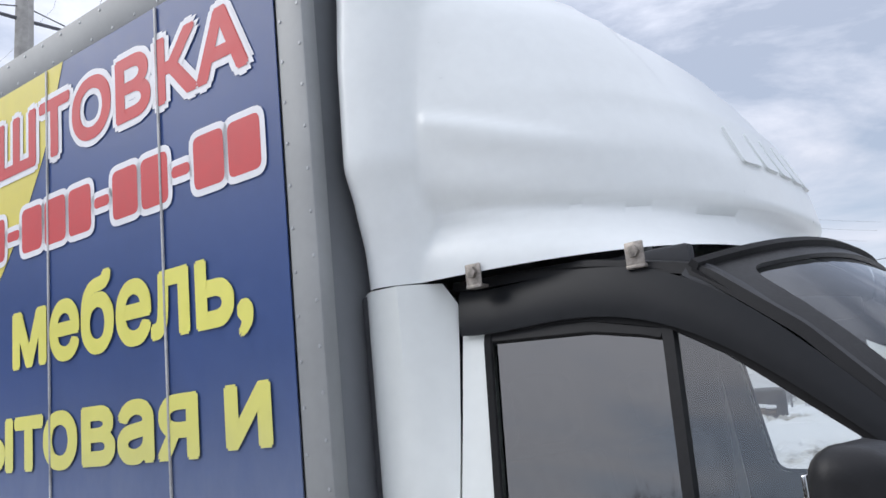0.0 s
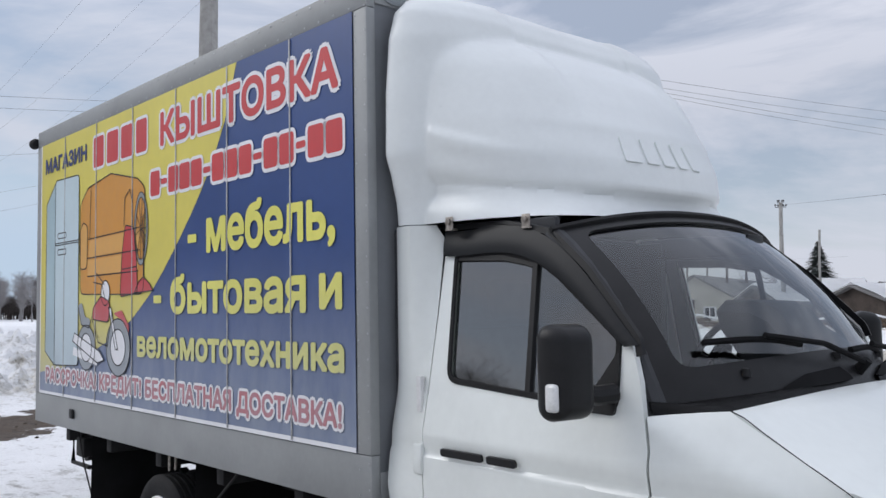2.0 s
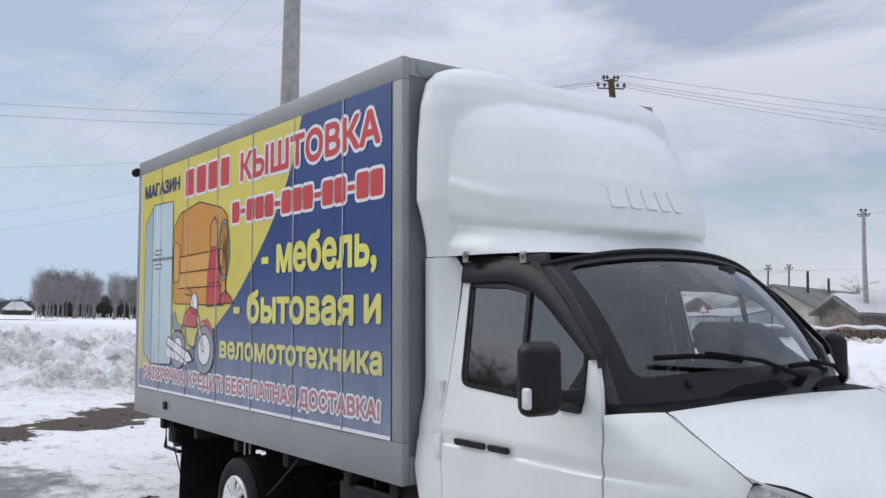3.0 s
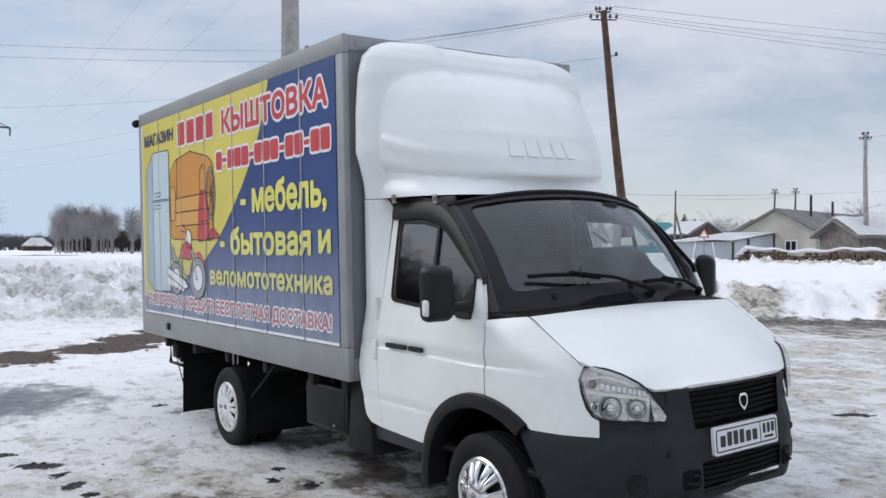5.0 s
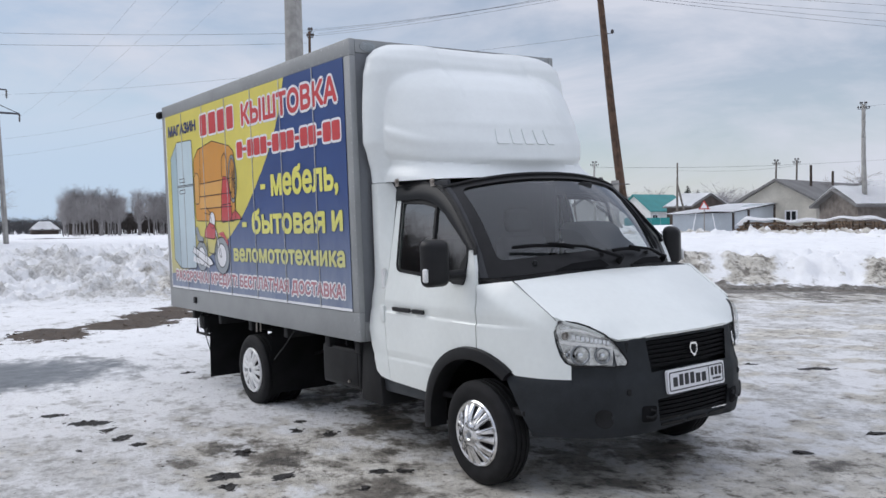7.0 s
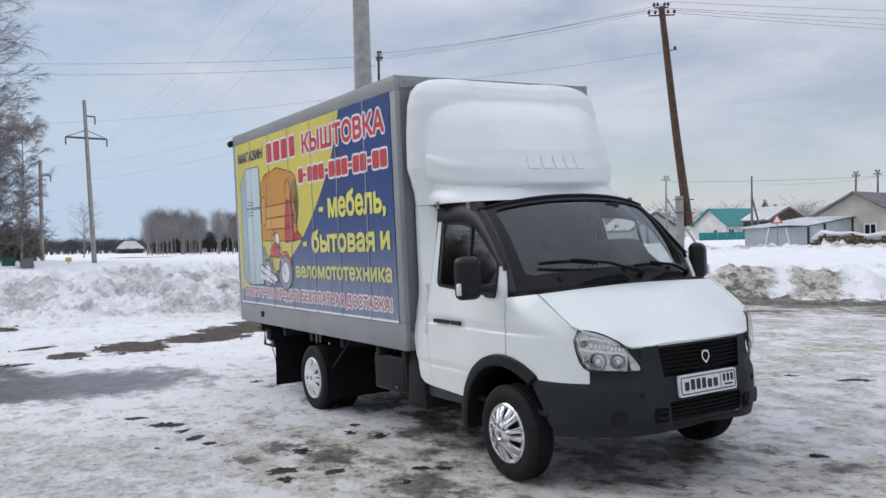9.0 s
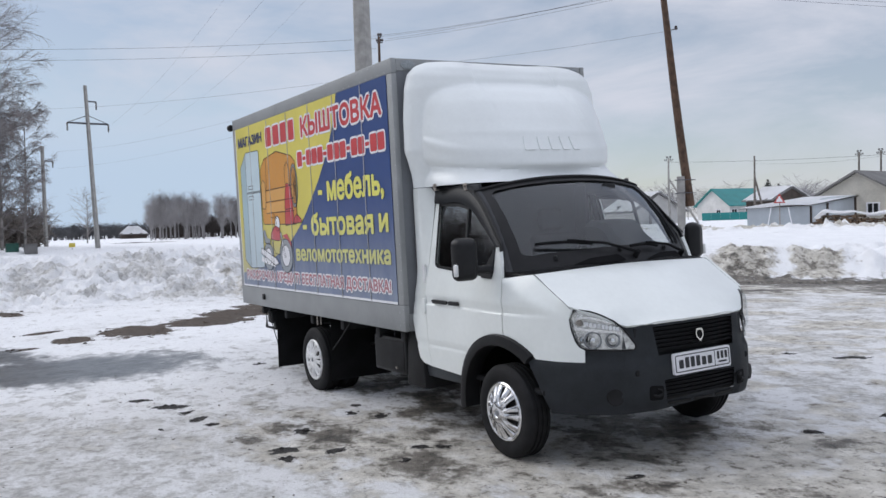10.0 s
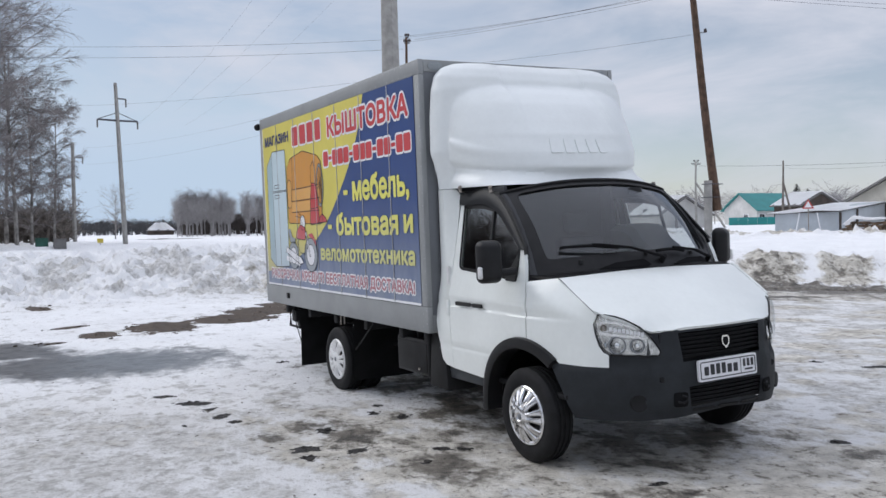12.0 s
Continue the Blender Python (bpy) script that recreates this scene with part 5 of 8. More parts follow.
        for i in range(9):
            u, z = 0.757 - 0.0185 * i, 1.003 - 0.0045 * i
            tile = [(u - 0.0065, z - 0.012), (u + 0.0065, z - 0.012), (u + 0.0065, z + 0.013), (u - 0.0065, z + 0.013)]
            part("small_lamp", sheet(tile, lambda a, b: lamp(a, b, -0.018), 0.006, 0.05), M_PWHITE, light)
        bm = bmesh.new()
        strip(bm, [(0.805, 0.975), (0.760, 0.965), (0.700, 0.957), (0.640, 0.950), (0.590, 0.935)], lambda u, z, d: lamp(u, z, d - 0.036), 0.013, 0.016)
        part("reflector_ledge", bm, M_CHROME, light)
        bm = bmesh.new()
        strip(bm, [(0.800, 1.040), (0.770, 1.048), (0.735, 1.046), (0.690, 1.030), (0.640, 1.003)], lambda u, z, d: lamp(u, z, d - 0.036), 0.011, 0.014)
        part("reflector_ledge", bm, M_CHROME, light)
        q = Matrix.Translation(lamp(0.787, 1.012, -0.020)) @ Vector((0.85, s * 0.45, 0.2)).to_track_quat("Z", "Y").to_matrix().to_4x4()
        bm = bmesh.new()
        lathe(bm, [(0.024, 0.004), (0.020, 0.010), (0.010, -0.004), (0.0, -0.004)], 14, (0, 0, 0), "Z")
        hollow(bm)
        bmesh.ops.transform(bm, matrix=q, verts=bm.verts)
        part("indicator_bowl", bm, M_STEEL, light)
        q = Matrix.Translation(lamp(0.780, 0.900, -0.024)) @ Vector((0.85, s * 0.45, 0.2)).to_track_quat("Z", "Y").to_matrix().to_4x4()
        bm = bmesh.new()
        lathe(bm, [(0.026, 0.004), (0.022, 0.010), (0.012, -0.004), (0.0, -0.004)], 14, (0, 0, 0), "Z")
        hollow(bm)
        bmesh.ops.transform(bm, matrix=q, verts=bm.verts)
        part("side_bowl", bm, M_CHROME, light)


def RECESS(y):
    """Depth of the sunk middle field of the fairing."""
    return 0.019 / (1 + math.exp((abs(y) - 0.43) / 0.006))


def fair_front(z):
    return lerp_table(((2.03, -0.40), (2.10, -0.475), (2.15, -0.500), (2.18, -0.470), (2.20, -0.458), (2.30, -0.476), (2.44, -0.540), (2.55, -0.608), (2.70, -0.705), (2.80, -0.810), (2.865, -0.905), (2.91, -1.0), (2.945, -1.11), (2.97, -1.24)), z)


def fair_half(z):
    return lerp_table(((2.03, 0.900), (2.10, 0.872), (2.15, 0.880), (2.18, 0.918), (2.20, 0.932), (2.30, 0.950), (2.50, 0.950), (2.65, 0.948), (2.75, 0.938), (2.82, 0.908), (2.875, 0.845), (2.92, 0.73), (2.95, 0.57), (2.97, 0.38)), z)


COLLAR_HALF = ((2.03, 0.955), (2.12, 0.962), (2.24, 0.990), (2.34, 1.022), (2.60, 1.018), (2.85, 0.998), (2.98, 0.965), (3.05, 0.90), (3.095, 0.80), (3.118, 0.62))
COLLAR_FRONT = ((2.03, -1.02), (2.24, -1.00), (2.34, -0.98), (2.75, -0.98), (2.86, -0.985), (2.95, -1.01), (3.03, -1.06), (3.085, -1.125), (3.11, -1.20), (3.118, -1.27))


def oval(phi, front, half, m):
    """Radius of a rounded rectangle in plan, seen from the middle of the fairing's rear edge."""
    c, q = max(1e-6, math.cos(phi)) / max(front + 1.315, 0.02), abs(math.sin(phi)) / half
    return (c ** m + q ** m) ** (-1 / m)


def fairing(a, z, lift=0.0):
    """The roof fairing: a bulging shell that grows softly out of a wide rear collar; a runs from -1 (right rear) over the nose to 1 (left rear)."""
    phi = a * math.pi / 2
    rc = oval(phi, lerp_table(COLLAR_FRONT, z), lerp_table(COLLAR_HALF, z), lerp_table(((2.0, 3.2), (2.88, 3.3), (3.02, 3.4), (3.12, 3.0)), z))
    r = rc
    if z < 2.97:
        # the lip under the shell falls from the sides to the nose
        q = max(2.03, z - (0.09 - 0.13 * max(0.0, math.cos(phi))) * max(0.0, min(1.0, (2.62 - z) / 0.3)))
        rs = oval(phi, fair_front(q), fair_half(q), lerp_table(((2.03, 3.4), (2.10, 3.0), (2.20, 2.4), (3.2, 2.4)), q))
        soft = 0.010 + 0.022 * max(0.0, min(1.0, (z - 2.6) / 0.3))
        d = max(0.0, soft - abs(rs - rc)) / soft
        r = max(rs, rc) + d * d * soft * 0.25
    r += lift
    x, y = -1.315 + r * max(0.0, math.cos(phi)), r * math.sin(phi)
    c = max(0.0, math.cos(phi))
    ridge = -RECESS(y) * max(0.0, min(1.0, (z - 2.45) / 0.22))
    below = 2.437 - 0.33 * (x + 1.06) - z
    crease = 0.014 / (1 + math.exp(-below / 0.004)) * max(0.0, min(1.0, (-0.60 - x) / 0.30)) * max(0.0, min(1.0, (0.085 - below) / 0.055)) * max(0.0, min(1.0, (x + 1.09) / 0.03))
    y *= 1 - 0.075 * max(0.0, (-1.235 - x) / 0.08) ** 2
    return Vector((x + ridge * c, y + math.copysign(crease, y), z + ridge * 0.6))


def build_fairing():
    zs = [2.03, 2.06, 2.10, 2.13, 2.15, 2.165, 2.18, 2.19, 2.20, 2.22, 2.25, 2.28, 2.30, 2.32, 2.335, 2.35, 2.365, 2.38, 2.395, 2.41, 2.425, 2.44, 2.46, 2.50, 2.55, 2.60, 2.65, 2.70, 2.74, 2.78, 2.81, 2.835, 2.855, 2.87, 2.885, 2.90, 2.915, 2.93, 2.945, 2.96, 2.975, 2.99, 3.01, 3.03, 3.05, 3.07, 3.085, 3.098, 3.108, 3.118]
    bm = bmesh.new()
    us = [math.copysign(1 - (1 - abs(u)) ** 1.25, u) for u in span(-1, 1, 331)]
    g = surface(bm, lambda u, z: fairing(u, z), us, zs)
    bm.faces.new(g[-1])
    fair = part("roof_fairing", bm, M_GEL, truck, "white moulded roof fairing with raised brand shapes", sharp=60)
    # plain raised blocks where the moulded brand stands
    for a0, a1 in ((-0.235, -0.155), (-0.135, -0.065), (-0.045, 0.025), (0.045, 0.110), (0.130, 0.190)):
        loop = fillet([(a0, 2.280), (a1, 2.280), (a1, 2.400), (a0, 2.400)], 0.014)
        part("raised_block", sheet(loop, lambda a, z: fairing(a, z, 0.010), 0.014, 0.05), M_GEL, fair)
    # clamps that hold it to the gutter
    for x, y, z in ((-0.985, -0.885, 2.03), (-0.597, -0.835, 2.012), (-0.985, 0.885, 2.03), (-0.597, 0.835, 2.012)):
        s = math.copysign(1, y)
        bm = bmesh.new()
        box(bm, (x - 0.022, y - 0.003 + s * 0.012, z - 0.035), (x + 0.022, y + 0.003 + s * 0.012, z + 0.020), 0.003)
        box(bm, (x - 0.022, y - 0.016, z - 0.038), (x + 0.022, y + 0.016, z - 0.030), 0.002)
        clamp = part("clamp", bm, M_STEEL, fair, "steel clamp with a bolt")
        bm = bmesh.new()
        lathe(bm, [(0.014, 0.0), (0.014, s * 0.012), (0.0, s * 0.014)], 6, (x, y + s * 0.014, z - 0.002))
        part("bolt", bm, M_STEEL, clamp)


def build_mirrors():
    for s in (-1, 1):
        c = Vector((-0.15, s * 1.165, 1.455))
        bm = bmesh.new()
        box(bm, (-0.055, -0.098, -0.156), (0.075, 0.098, 0.158), 0.050, 5)
        for v in bm.verts:
            if v.co.x > 0:
                k = 1 - 0.25 * v.co.x / 0.075
                v.co.y *= k
                v.co.z *= 1 - 0.10 * v.co.x / 0.075
        bmesh.ops.transform(bm, matrix=Matrix.Translation(c) @ pose(0, 0, 0, 0, 0, -8 if s < 0 else 30), verts=bm.verts)
        mirror = part("wing_mirror", bm, M_BLACK, truck, "black wing mirror with indicator", sharp=60)
        bm = bmesh.new()
        box(bm, (-0.060, -0.070, -0.115), (-0.050, 0.070, 0.118), 0.004, 2, Matrix.Translation(c) @ pose(0, 0, 0, 0, 0, -8 if s < 0 else 30))
        part("mirror_glass", bm, M_CHROME, mirror)
        bm = bmesh.new()
        box(bm, (-0.02, -0.014, -0.075), (0.030, 0.014, 0.015), 0.013, 3, Matrix.Translation(c + Vector((0.015, s * 0.090, -0.045))) @ pose(0, 0, 0, 0, 0, -8 if s < 0 else 30))
        part("indicator", bm, M_SILVER, mirror, "clear side indicator")
        bm = bmesh.new()
        pipe(bm, [c + Vector((0.0, -s * 0.07, -0.075)), (-0.13, s * 1.04, 1.37), (-0.105, s * 0.965, 1.375)], 0.034, 10)
        part("mirror_arm", bm, M_BLACK, mirror)
        side = right_side if s < 0 else left_side
        bm = sheet(fillet([(-0.25, 1.305), (-0.102, 1.300), (-0.100, 1.45), (-0.108, 1.52), (-0.14, 1.47)], 0.02), lambda x, z: side(x, z, 0.012), 0.012, 0.06)
        part("mirror_foot", bm, M_BLACK, mirror)


def build_wheel(name, c, s, parent, capped=True):
    """A tyre on its rim; s: the side it faces."""
    x, y, z = c
    w, r = 0.098, 0.342
    bm = bmesh.new()
    prof = [(0.205, -w * 0.75), (0.225, -w * 0.9), (0.27, -w), (0.31, -w * 0.97), (0.330, -w * 0.82), (r, -w * 0.66)]
    for k in (-0.40, 0.0, 0.40):
        prof += [(r, w * (k - 0.10)), (r - 0.010, w * (k - 0.08)), (r - 0.010, w * (k + 0.08)), (r, w * (k + 0.10))]
    prof += [(r, w * 0.66), (0.330, w * 0.82), (0.31, w * 0.97), (0.27, w), (0.225, w * 0.9), (0.205, w * 0.75)]
    lathe(bm, prof, 48, c)
    wheel = part("wheel", bm, M_RUBBER, parent, "black tyre with bright wheel cover" if capped else "black tyre")
    bm = bmesh.new()
    lathe(bm, [(0.205, -w * 0.7), (0.19, 0.0), (0.10, 0.01), (0.0, 0.01)] if s > 0 else [(0.205, w * 0.7), (0.19, 0.0), (0.10, -0.01), (0.0, -0.01)], 32, c)
    part("rim", bm, M_CHASSIS, wheel)
    if not capped:
        return wheel
    o = y + s * w * 0.80
    bm = bmesh.new()
    lathe(bm, [(0.216, o - s * 0.01), (0.217, o + s * 0.012), (0.207, o + s * 0.022), (0.185, o + s * 0.016), (0.180, o - s * 0.008)], 48, (x, 0, z))
    cover = M_COVER if x > -1 else M_SILVER
    cap = part("wheel_cover", bm, cover, wheel, "bright plastic wheel cover with narrow slots")
    bm = bmesh.new()
    lathe(bm, [(0.184, o - s * 0.006), (0.10, o + s * 0.004), (0.0, o + s * 0.004)], 40, (x, 0, z))
    part("cover_back", bm, M_BLACK, cap)
    dome = 0.042 if x > -1 else 0.0     # the front covers bulge, the rear ones lie flat
    bm = bmesh.new()
    lathe(bm, [(0.086, o + s * (0.010 + dome * 0.7)), (0.082, o + s * (0.026 + dome * 0.85)), (0.060, o + s * (0.032 + dome)), (0.034, o + s * (0.036 + dome)), (0.028, o + s * (0.030 + dome)), (0.0, o + s * (0.030 + dome))], 36, (x, 0, z))
    part("hub", bm, cover, cap)
    bm = bmesh.new()
    lathe(bm, [(0.022, o + s * (0.030 + dome)), (0.019, o + s * (0.036 + dome)), (0.0, o + s * (0.037 + dome))], 16, (x, 0, z))
    part("hub_badge", bm, M_GREYD, cap)
    for i in range(7):
        for side in (-1, 1):
            bm = bmesh.new()
            vs = []
            rows = ((0.078, 12.2, 0.026, 1.0), (0.104, 9.6, 0.030, 0.78), (0.130, 8.6, 0.030, 0.52), (0.162, 8.0, 0.027, 0.24), (0.194, 8.8, 0.019, 0.0))
            for rr, k, h, lift in rows:
                for q, dh in ((-1, -0.014), (-0.74, -0.001), (0.0, 0.004), (0.74, -0.001), (1, -0.014)):
                    a = radians(360 / 7 * i + 6 + side * (10.6 if rr > 0.1 else 12.5) + q * k)
                    vs.append(bm.verts.new((x + rr * math.cos(a), o + s * (h + dh + dome * lift), z + rr * math.sin(a))))
            for p in range(0, 20, 5):
                for q in range(4):
                    bm.faces.new((vs[p + q], vs[p + q + 1], vs[p + q + 6], vs[p + q + 5]))
            part("spoke", bm, cover, cap)
    return wheel


def build_running_gear():
    for s in (-1, 1):
        build_wheel("wheel", (0.022, s * 0.915, 0.340), s, truck)
        build_wheel("wheel", (-3.515, s * 0.945, 0.322), s, truck)
        build_wheel("wheel", (-3.515, s * 0.715, 0.322), s, truck, False)
    bm = bmesh.new()
    tube(bm, (-3.5, -0.92, 0.342), (-3.5, 0.92, 0.342), 0.06, n=14)
    lathe(bm, [(0.06, -0.2), (0.15, -0.12), (0.17, 0.0), (0.15, 0.12), (0.06, 0.2)], 18, (-3.5, 0, 0.342))
    part("rear_axle", bm, M_CHASSIS, truck)
    bm = bmesh.new()
    tube(bm, (0, -0.9, 0.33), (0, 0.9, 0.33), 0.045, n=12)
    part("front_axle", bm, M_CHASSIS, truck)
    for s in (-1, 1):
        bm = bmesh.new()
        box(bm, (-5.55, s * 0.42 - 0.03, 0.56), (0.75, s * 0.42 + 0.03, 0.70), 0.008)
        part("frame_rail", bm, M_CHASSIS, truck)
        bm = bmesh.new()
        n = 11
        pts = [Vector((-3.5 + 0.68 * u, s * 0.56, 0.40 + 0.16 * u * u)) for u in span(-1, 1, n)]
        for k in range(3):
            q = [p + Vector((0, 0, 0.012 * k)) for p in pts[k:n - k]]
            for a, b in zip(q, q[1:]):
                box(bm, (0, -0.03, -0.006), ((b - a).length, 0.03, 0.006), 0, 1, Matrix.Translation(a) @ Matrix.Rotation(-math.atan2((b - a).z, (b - a).x), 4, "Y"))
        part("leaf_spring", bm, M_CHASSIS, truck)
        # rubber flaps before and behind the rear wheels
        for x, z0, y0, y1 in ((-4.62, 0.10, 0.36, 1.03), (-3.03, 0.15, 0.36, 1.03)):
            bm = bmesh.new()
            surface(bm, lambda u, v: Vector((x + 0.02 * math.sin(5 * u) * (0.8 - v) - 0.05 * (0.8 - v), s * u, v)), span(y0, y1, 9), span(z0, 0.80, 8))
            bmesh.ops.solidify(bm, geom=bm.faces[:], thickness=0.008)
            part("mud_flap", bm, M_FLAP, truck, "large black rubber mud flap")
    for x in (-5.2, -4.4, -3.6, -2.8, -2.0, -1.5):
        part("cross_beam", box(bmesh.new(), (x - 0.04, -1.0, 0.70), (x + 0.04, 0.98, 0.805), 0.006), M_CHASSIS, truck)
    # locker between cab and rear wheel
    for s in (-1, 1):
        bm = bmesh.new()
        box(bm, (-2.12, s * 0.78 - 0.20, 0.40), (-1.50, s * 0.78 + 0.20, 0.72), 0.015, 3)
        locker = part("side_locker", bm, M_BLACK, truck, "black side locker under the body")
        bm = bmesh.new()
        box(bm, (-2.09, s * 0.98 - 0.006, 0.425), (-1.53, s * 0.98 + 0.008, 0.69), 0.006)
        part("locker_door", bm, M_CHASSIS, locker)
        bm = bmesh.new()
        lathe(bm, [(0.012, 0.0), (0.012, s * 0.012), (0.0, s * 0.014)], 10, (-1.66, s * 0.99, 0.455))
        part("lock", bm, M_STEEL, locker)
        for x in (-2.0, -1.8, -1.62):
            bm = bmesh.new()
            box(bm, (x - 0.012, s * 0.9 - 0.03, 0.70), (x + 0.012, s * 0.9 + 0.03, 0.815), 0.003)
            part("hanger", bm, M_CHASSIS, locker)
        bm = bmesh.new()
        box(bm, (-1.47, s * 0.72 - 0.25, 0.33), (-1.24, s * 0.72 + 0.25, 0.82), 0.02)
        for v in bm.verts:
            if v.co.z < 0.6:
                v.co.x += 0.10 * (v.co.x > -1.35)
                v.co.y += s * 0.03
        part("cab_rear_guard", bm, M_FLAP, truck)
        bm = bmesh.new()
        pipe(bm, [(-2.58, s * 1.01, 0.79), (-2.80, s * 1.02, 0.62), (-3.02, s * 1.02, 0.48)], 0.008, 6)
        part("stay_rod", bm, M_CHASSIS, truck)
        bm = bmesh.new()
        pipe(bm, [(-4.99, s * 1.0, 0.81), (-4.80, s * 1.02, 0.56), (-4.66, s * 1.02, 0.38)], 0.006, 6)
        part("stay_rod", bm, M_CHASSIS, truck)
        bm = bmesh.new()
        for y in (0.97, 1.01):
            pipe(bm, [(-3.42, s * y, 0.80), (-3.42, s * y, 0.70)], 0.008, 6)
        part("bracket_bolt", bm, M_STEEL, truck)
        bm = bmesh.new()
        pipe(bm, [(-5.18, s * 0.96, 0.80), (-5.20, s * 0.96, 0.535), (-4.86, s * 0.96, 0.535)], 0.018, 8)
        pipe(bm, [(-5.02, s * 0.96, 0.80), (-5.02, s * 0.96, 0.60), (-4.86, s * 0.96, 0.60)], 0.014, 8)
        box(bm, (-5.06, s * 0.93 - 0.06, 0.60), (-4.90, s * 0.93 + 0.05, 0.74), 0.012)
        part("side_guard", bm, M_CHASSIS, truck)
    bm = bmesh.new()
    tube(bm, (-5.60, -0.72, 0.50), (-5.60, 0.72, 0.50), 0.04, n=12)
    part("rear_bar", bm, M_CHASSIS, truck)
    bm = bmesh.new()
    box(bm, (-0.55, -0.36, 0.30), (0.62, 0.36, 0.62), 0.08, 3)
    box(bm, (-2.6, -0.3, 0.36), (-0.9, -0.02, 0.56), 0.06, 3)
    part("engine_sump", bm, M_CHASSIS, truck)
    bm = bmesh.new()
    box(bm, (-2.9, 0.2, 0.34), (-2.2, 0.9, 0.62), 0.05, 3)
    part("fuel_tank", bm, M_CHASSIS, truck)


def build_interior():
    for y in (-0.52, 0.42):
        bm = bmesh.new()
        wide = 0.36 if y < 0 else 0.25
        box(bm, (-1.0, y - wide, 0.80), (-0.52, y + wide, 0.94), 0.05, 3)
        seat = part("seat", bm, M_SEAT, truck, "grey cloth cab seat")
        bm = bmesh.new()
        box(bm, (-0.07, -wide, 0), (0.07, wide, 0.66), 0.05, 3, Matrix.Translation((-1.02, y, 0.92)) @ pose(0, 0, 0, 0, -10, 0))
        part("backrest", bm, M_SEAT, seat)
        for q in ((-0.17, 0.17) if y < 0 else (0.0,)):
            bm = bmesh.new()
            box(bm, (-0.05, -0.13, 0), (0.05, 0.13, 0.20), 0.045, 3, Matrix.Translation((-1.15, y + q, 1.60)) @ pose(0, 0, 0, 0, -8, 0))
            part("headrest", bm, M_SEAT, seat)
        bm = bmesh.new()
        box(bm, (-0.98, y - wide * 0.9, 0.53), (-0.58, y + wide * 0.9, 0.81), 0.02)
        part("seat_base", bm, M_INTERIOR, seat)
    bm = bmesh.new()
    surface(bm, lambda s, t: Vector((-0.36 + 0.52 * t + 0.10 * (1 - s * s) * t, 0.86 * s, 1.27 + 0.06 * t - 0.10 * (1 - t) ** 3 + (0.06 * math.exp(-((s - 0.47) / 0.22) ** 2) * (1 - t) * 2 * t))), span(-1, 1, 25), span(0, 1, 9))
    g = bm.verts[:25]
    low = [bm.verts.new((v.co.x + 0.08, v.co.y, 0.80)) for v in g]
    for i in range(24):
        bm.faces.new((g[i], g[i + 1], low[i + 1], low[i]))
    bmesh.ops.solidify(bm, geom=bm.faces[:], thickness=0.012)
    dash = part("dashboard", bm, M_INTERIOR, truck, "dark grey dashboard")
    # lining that closes the cab above the doors and behind them
    for s in (-1, 1):
        for x0, x1, y0, y1, z0, z1 in ((-1.20, -0.50, 0.75, 0.785, 1.905, 2.02), (-1.20, -1.045, 0.735, 0.79, 1.20, 2.00)):
            bm = bmesh.new()
            box(bm, (x0, min(s * y0, s * y1), z0), (x1, max(s * y0, s * y1), z1), 0.012, 2)
            part("cab_lining", bm, M_INTERIOR, truck, "grey cab lining")
    for s in (-1, 1):
        bm = bmesh.new()
        taper_pipe(bm, [wind(s * 0.95, t) - Vector((0.035, 0, 0.02)) for t in span(0.0, 1.0, 9)], [0.042] * 9, 10)
        part("pillar_trim", bm, M_INTERIOR, truck, "dark grey inner pillar trim")
    # hood over the instruments
    bm = bmesh.new()
    prof = [(-0.16, 1.24), (-0.22, 1.44), (-0.34, 1.60), (-0.36, 1.68), (-0.20, 1.672), (-0.12, 1.635), (-0.06, 1.56), (0.10, 1.46), (0.10, 1.24)]
    ends = [[bm.verts.new((x + dx, y, z + dz * (z > 1.3))) for x, z in prof] for y, dx, dz in ((0.16, -0.02, -0.05), (0.21, 0, 0), (0.52, 0, 0), (0.57, -0.02, -0.05))]
    for p, q in zip(ends, ends[1:]):
        for i in range(len(prof)):
            j = (i + 1) % len(prof)
            bm.faces.new((p[i], p[j], q[j], q[i]))
    bm.faces.new(ends[0][::-1])
    bm.faces.new(ends[-1])
    part("instrument_hood", bm, M_INTERIOR, dash)
    # steering wheel on the left, with column and three spokes
    c = Matrix.Translation((-0.50, 0.38, 1.43)) @ pose(0, 0, 0, 0, -58, 0)
    bm = bmesh.new()
    n, k, R, r = 40, 8, 0.205, 0.016
    rings = [[bm.verts.new(((R + r * math.cos(2 * math.pi * j / k)) * math.cos(2 * math.pi * i / n), (R + r * math.cos(2 * math.pi * j / k)) * math.sin(2 * math.pi * i / n), r * math.sin(2 * math.pi * j / k))) for j in range(k)] for i in range(n)]
    for i in range(n):
        a, b = rings[i], rings[(i + 1) % n]
        for j in range(k):
            bm.faces.new((a[j], a[(j + 1) % k], b[(j + 1) % k], b[j]))
    bmesh.ops.transform(bm, matrix=c, verts=bm.verts)
    wheel = part("steering_wheel", bm, M_BLACK, truck, "black steering wheel")
    for a in (0, 140, 220):
        bm = bmesh.new()
        q = Matrix.Rotation(radians(a), 4, "Z")
        box(bm, (0.03, -0.022, -0.012), (0.20, 0.022, 0.004), 0.006, 2, c @ q)
        part("spoke", bm, M_BLACK, wheel)
    bm = bmesh.new()
    lathe(bm, [(0.065, -0.02), (0.06, 0.015), (0.0, 0.02)], 18, (0, 0, 0), "Z")
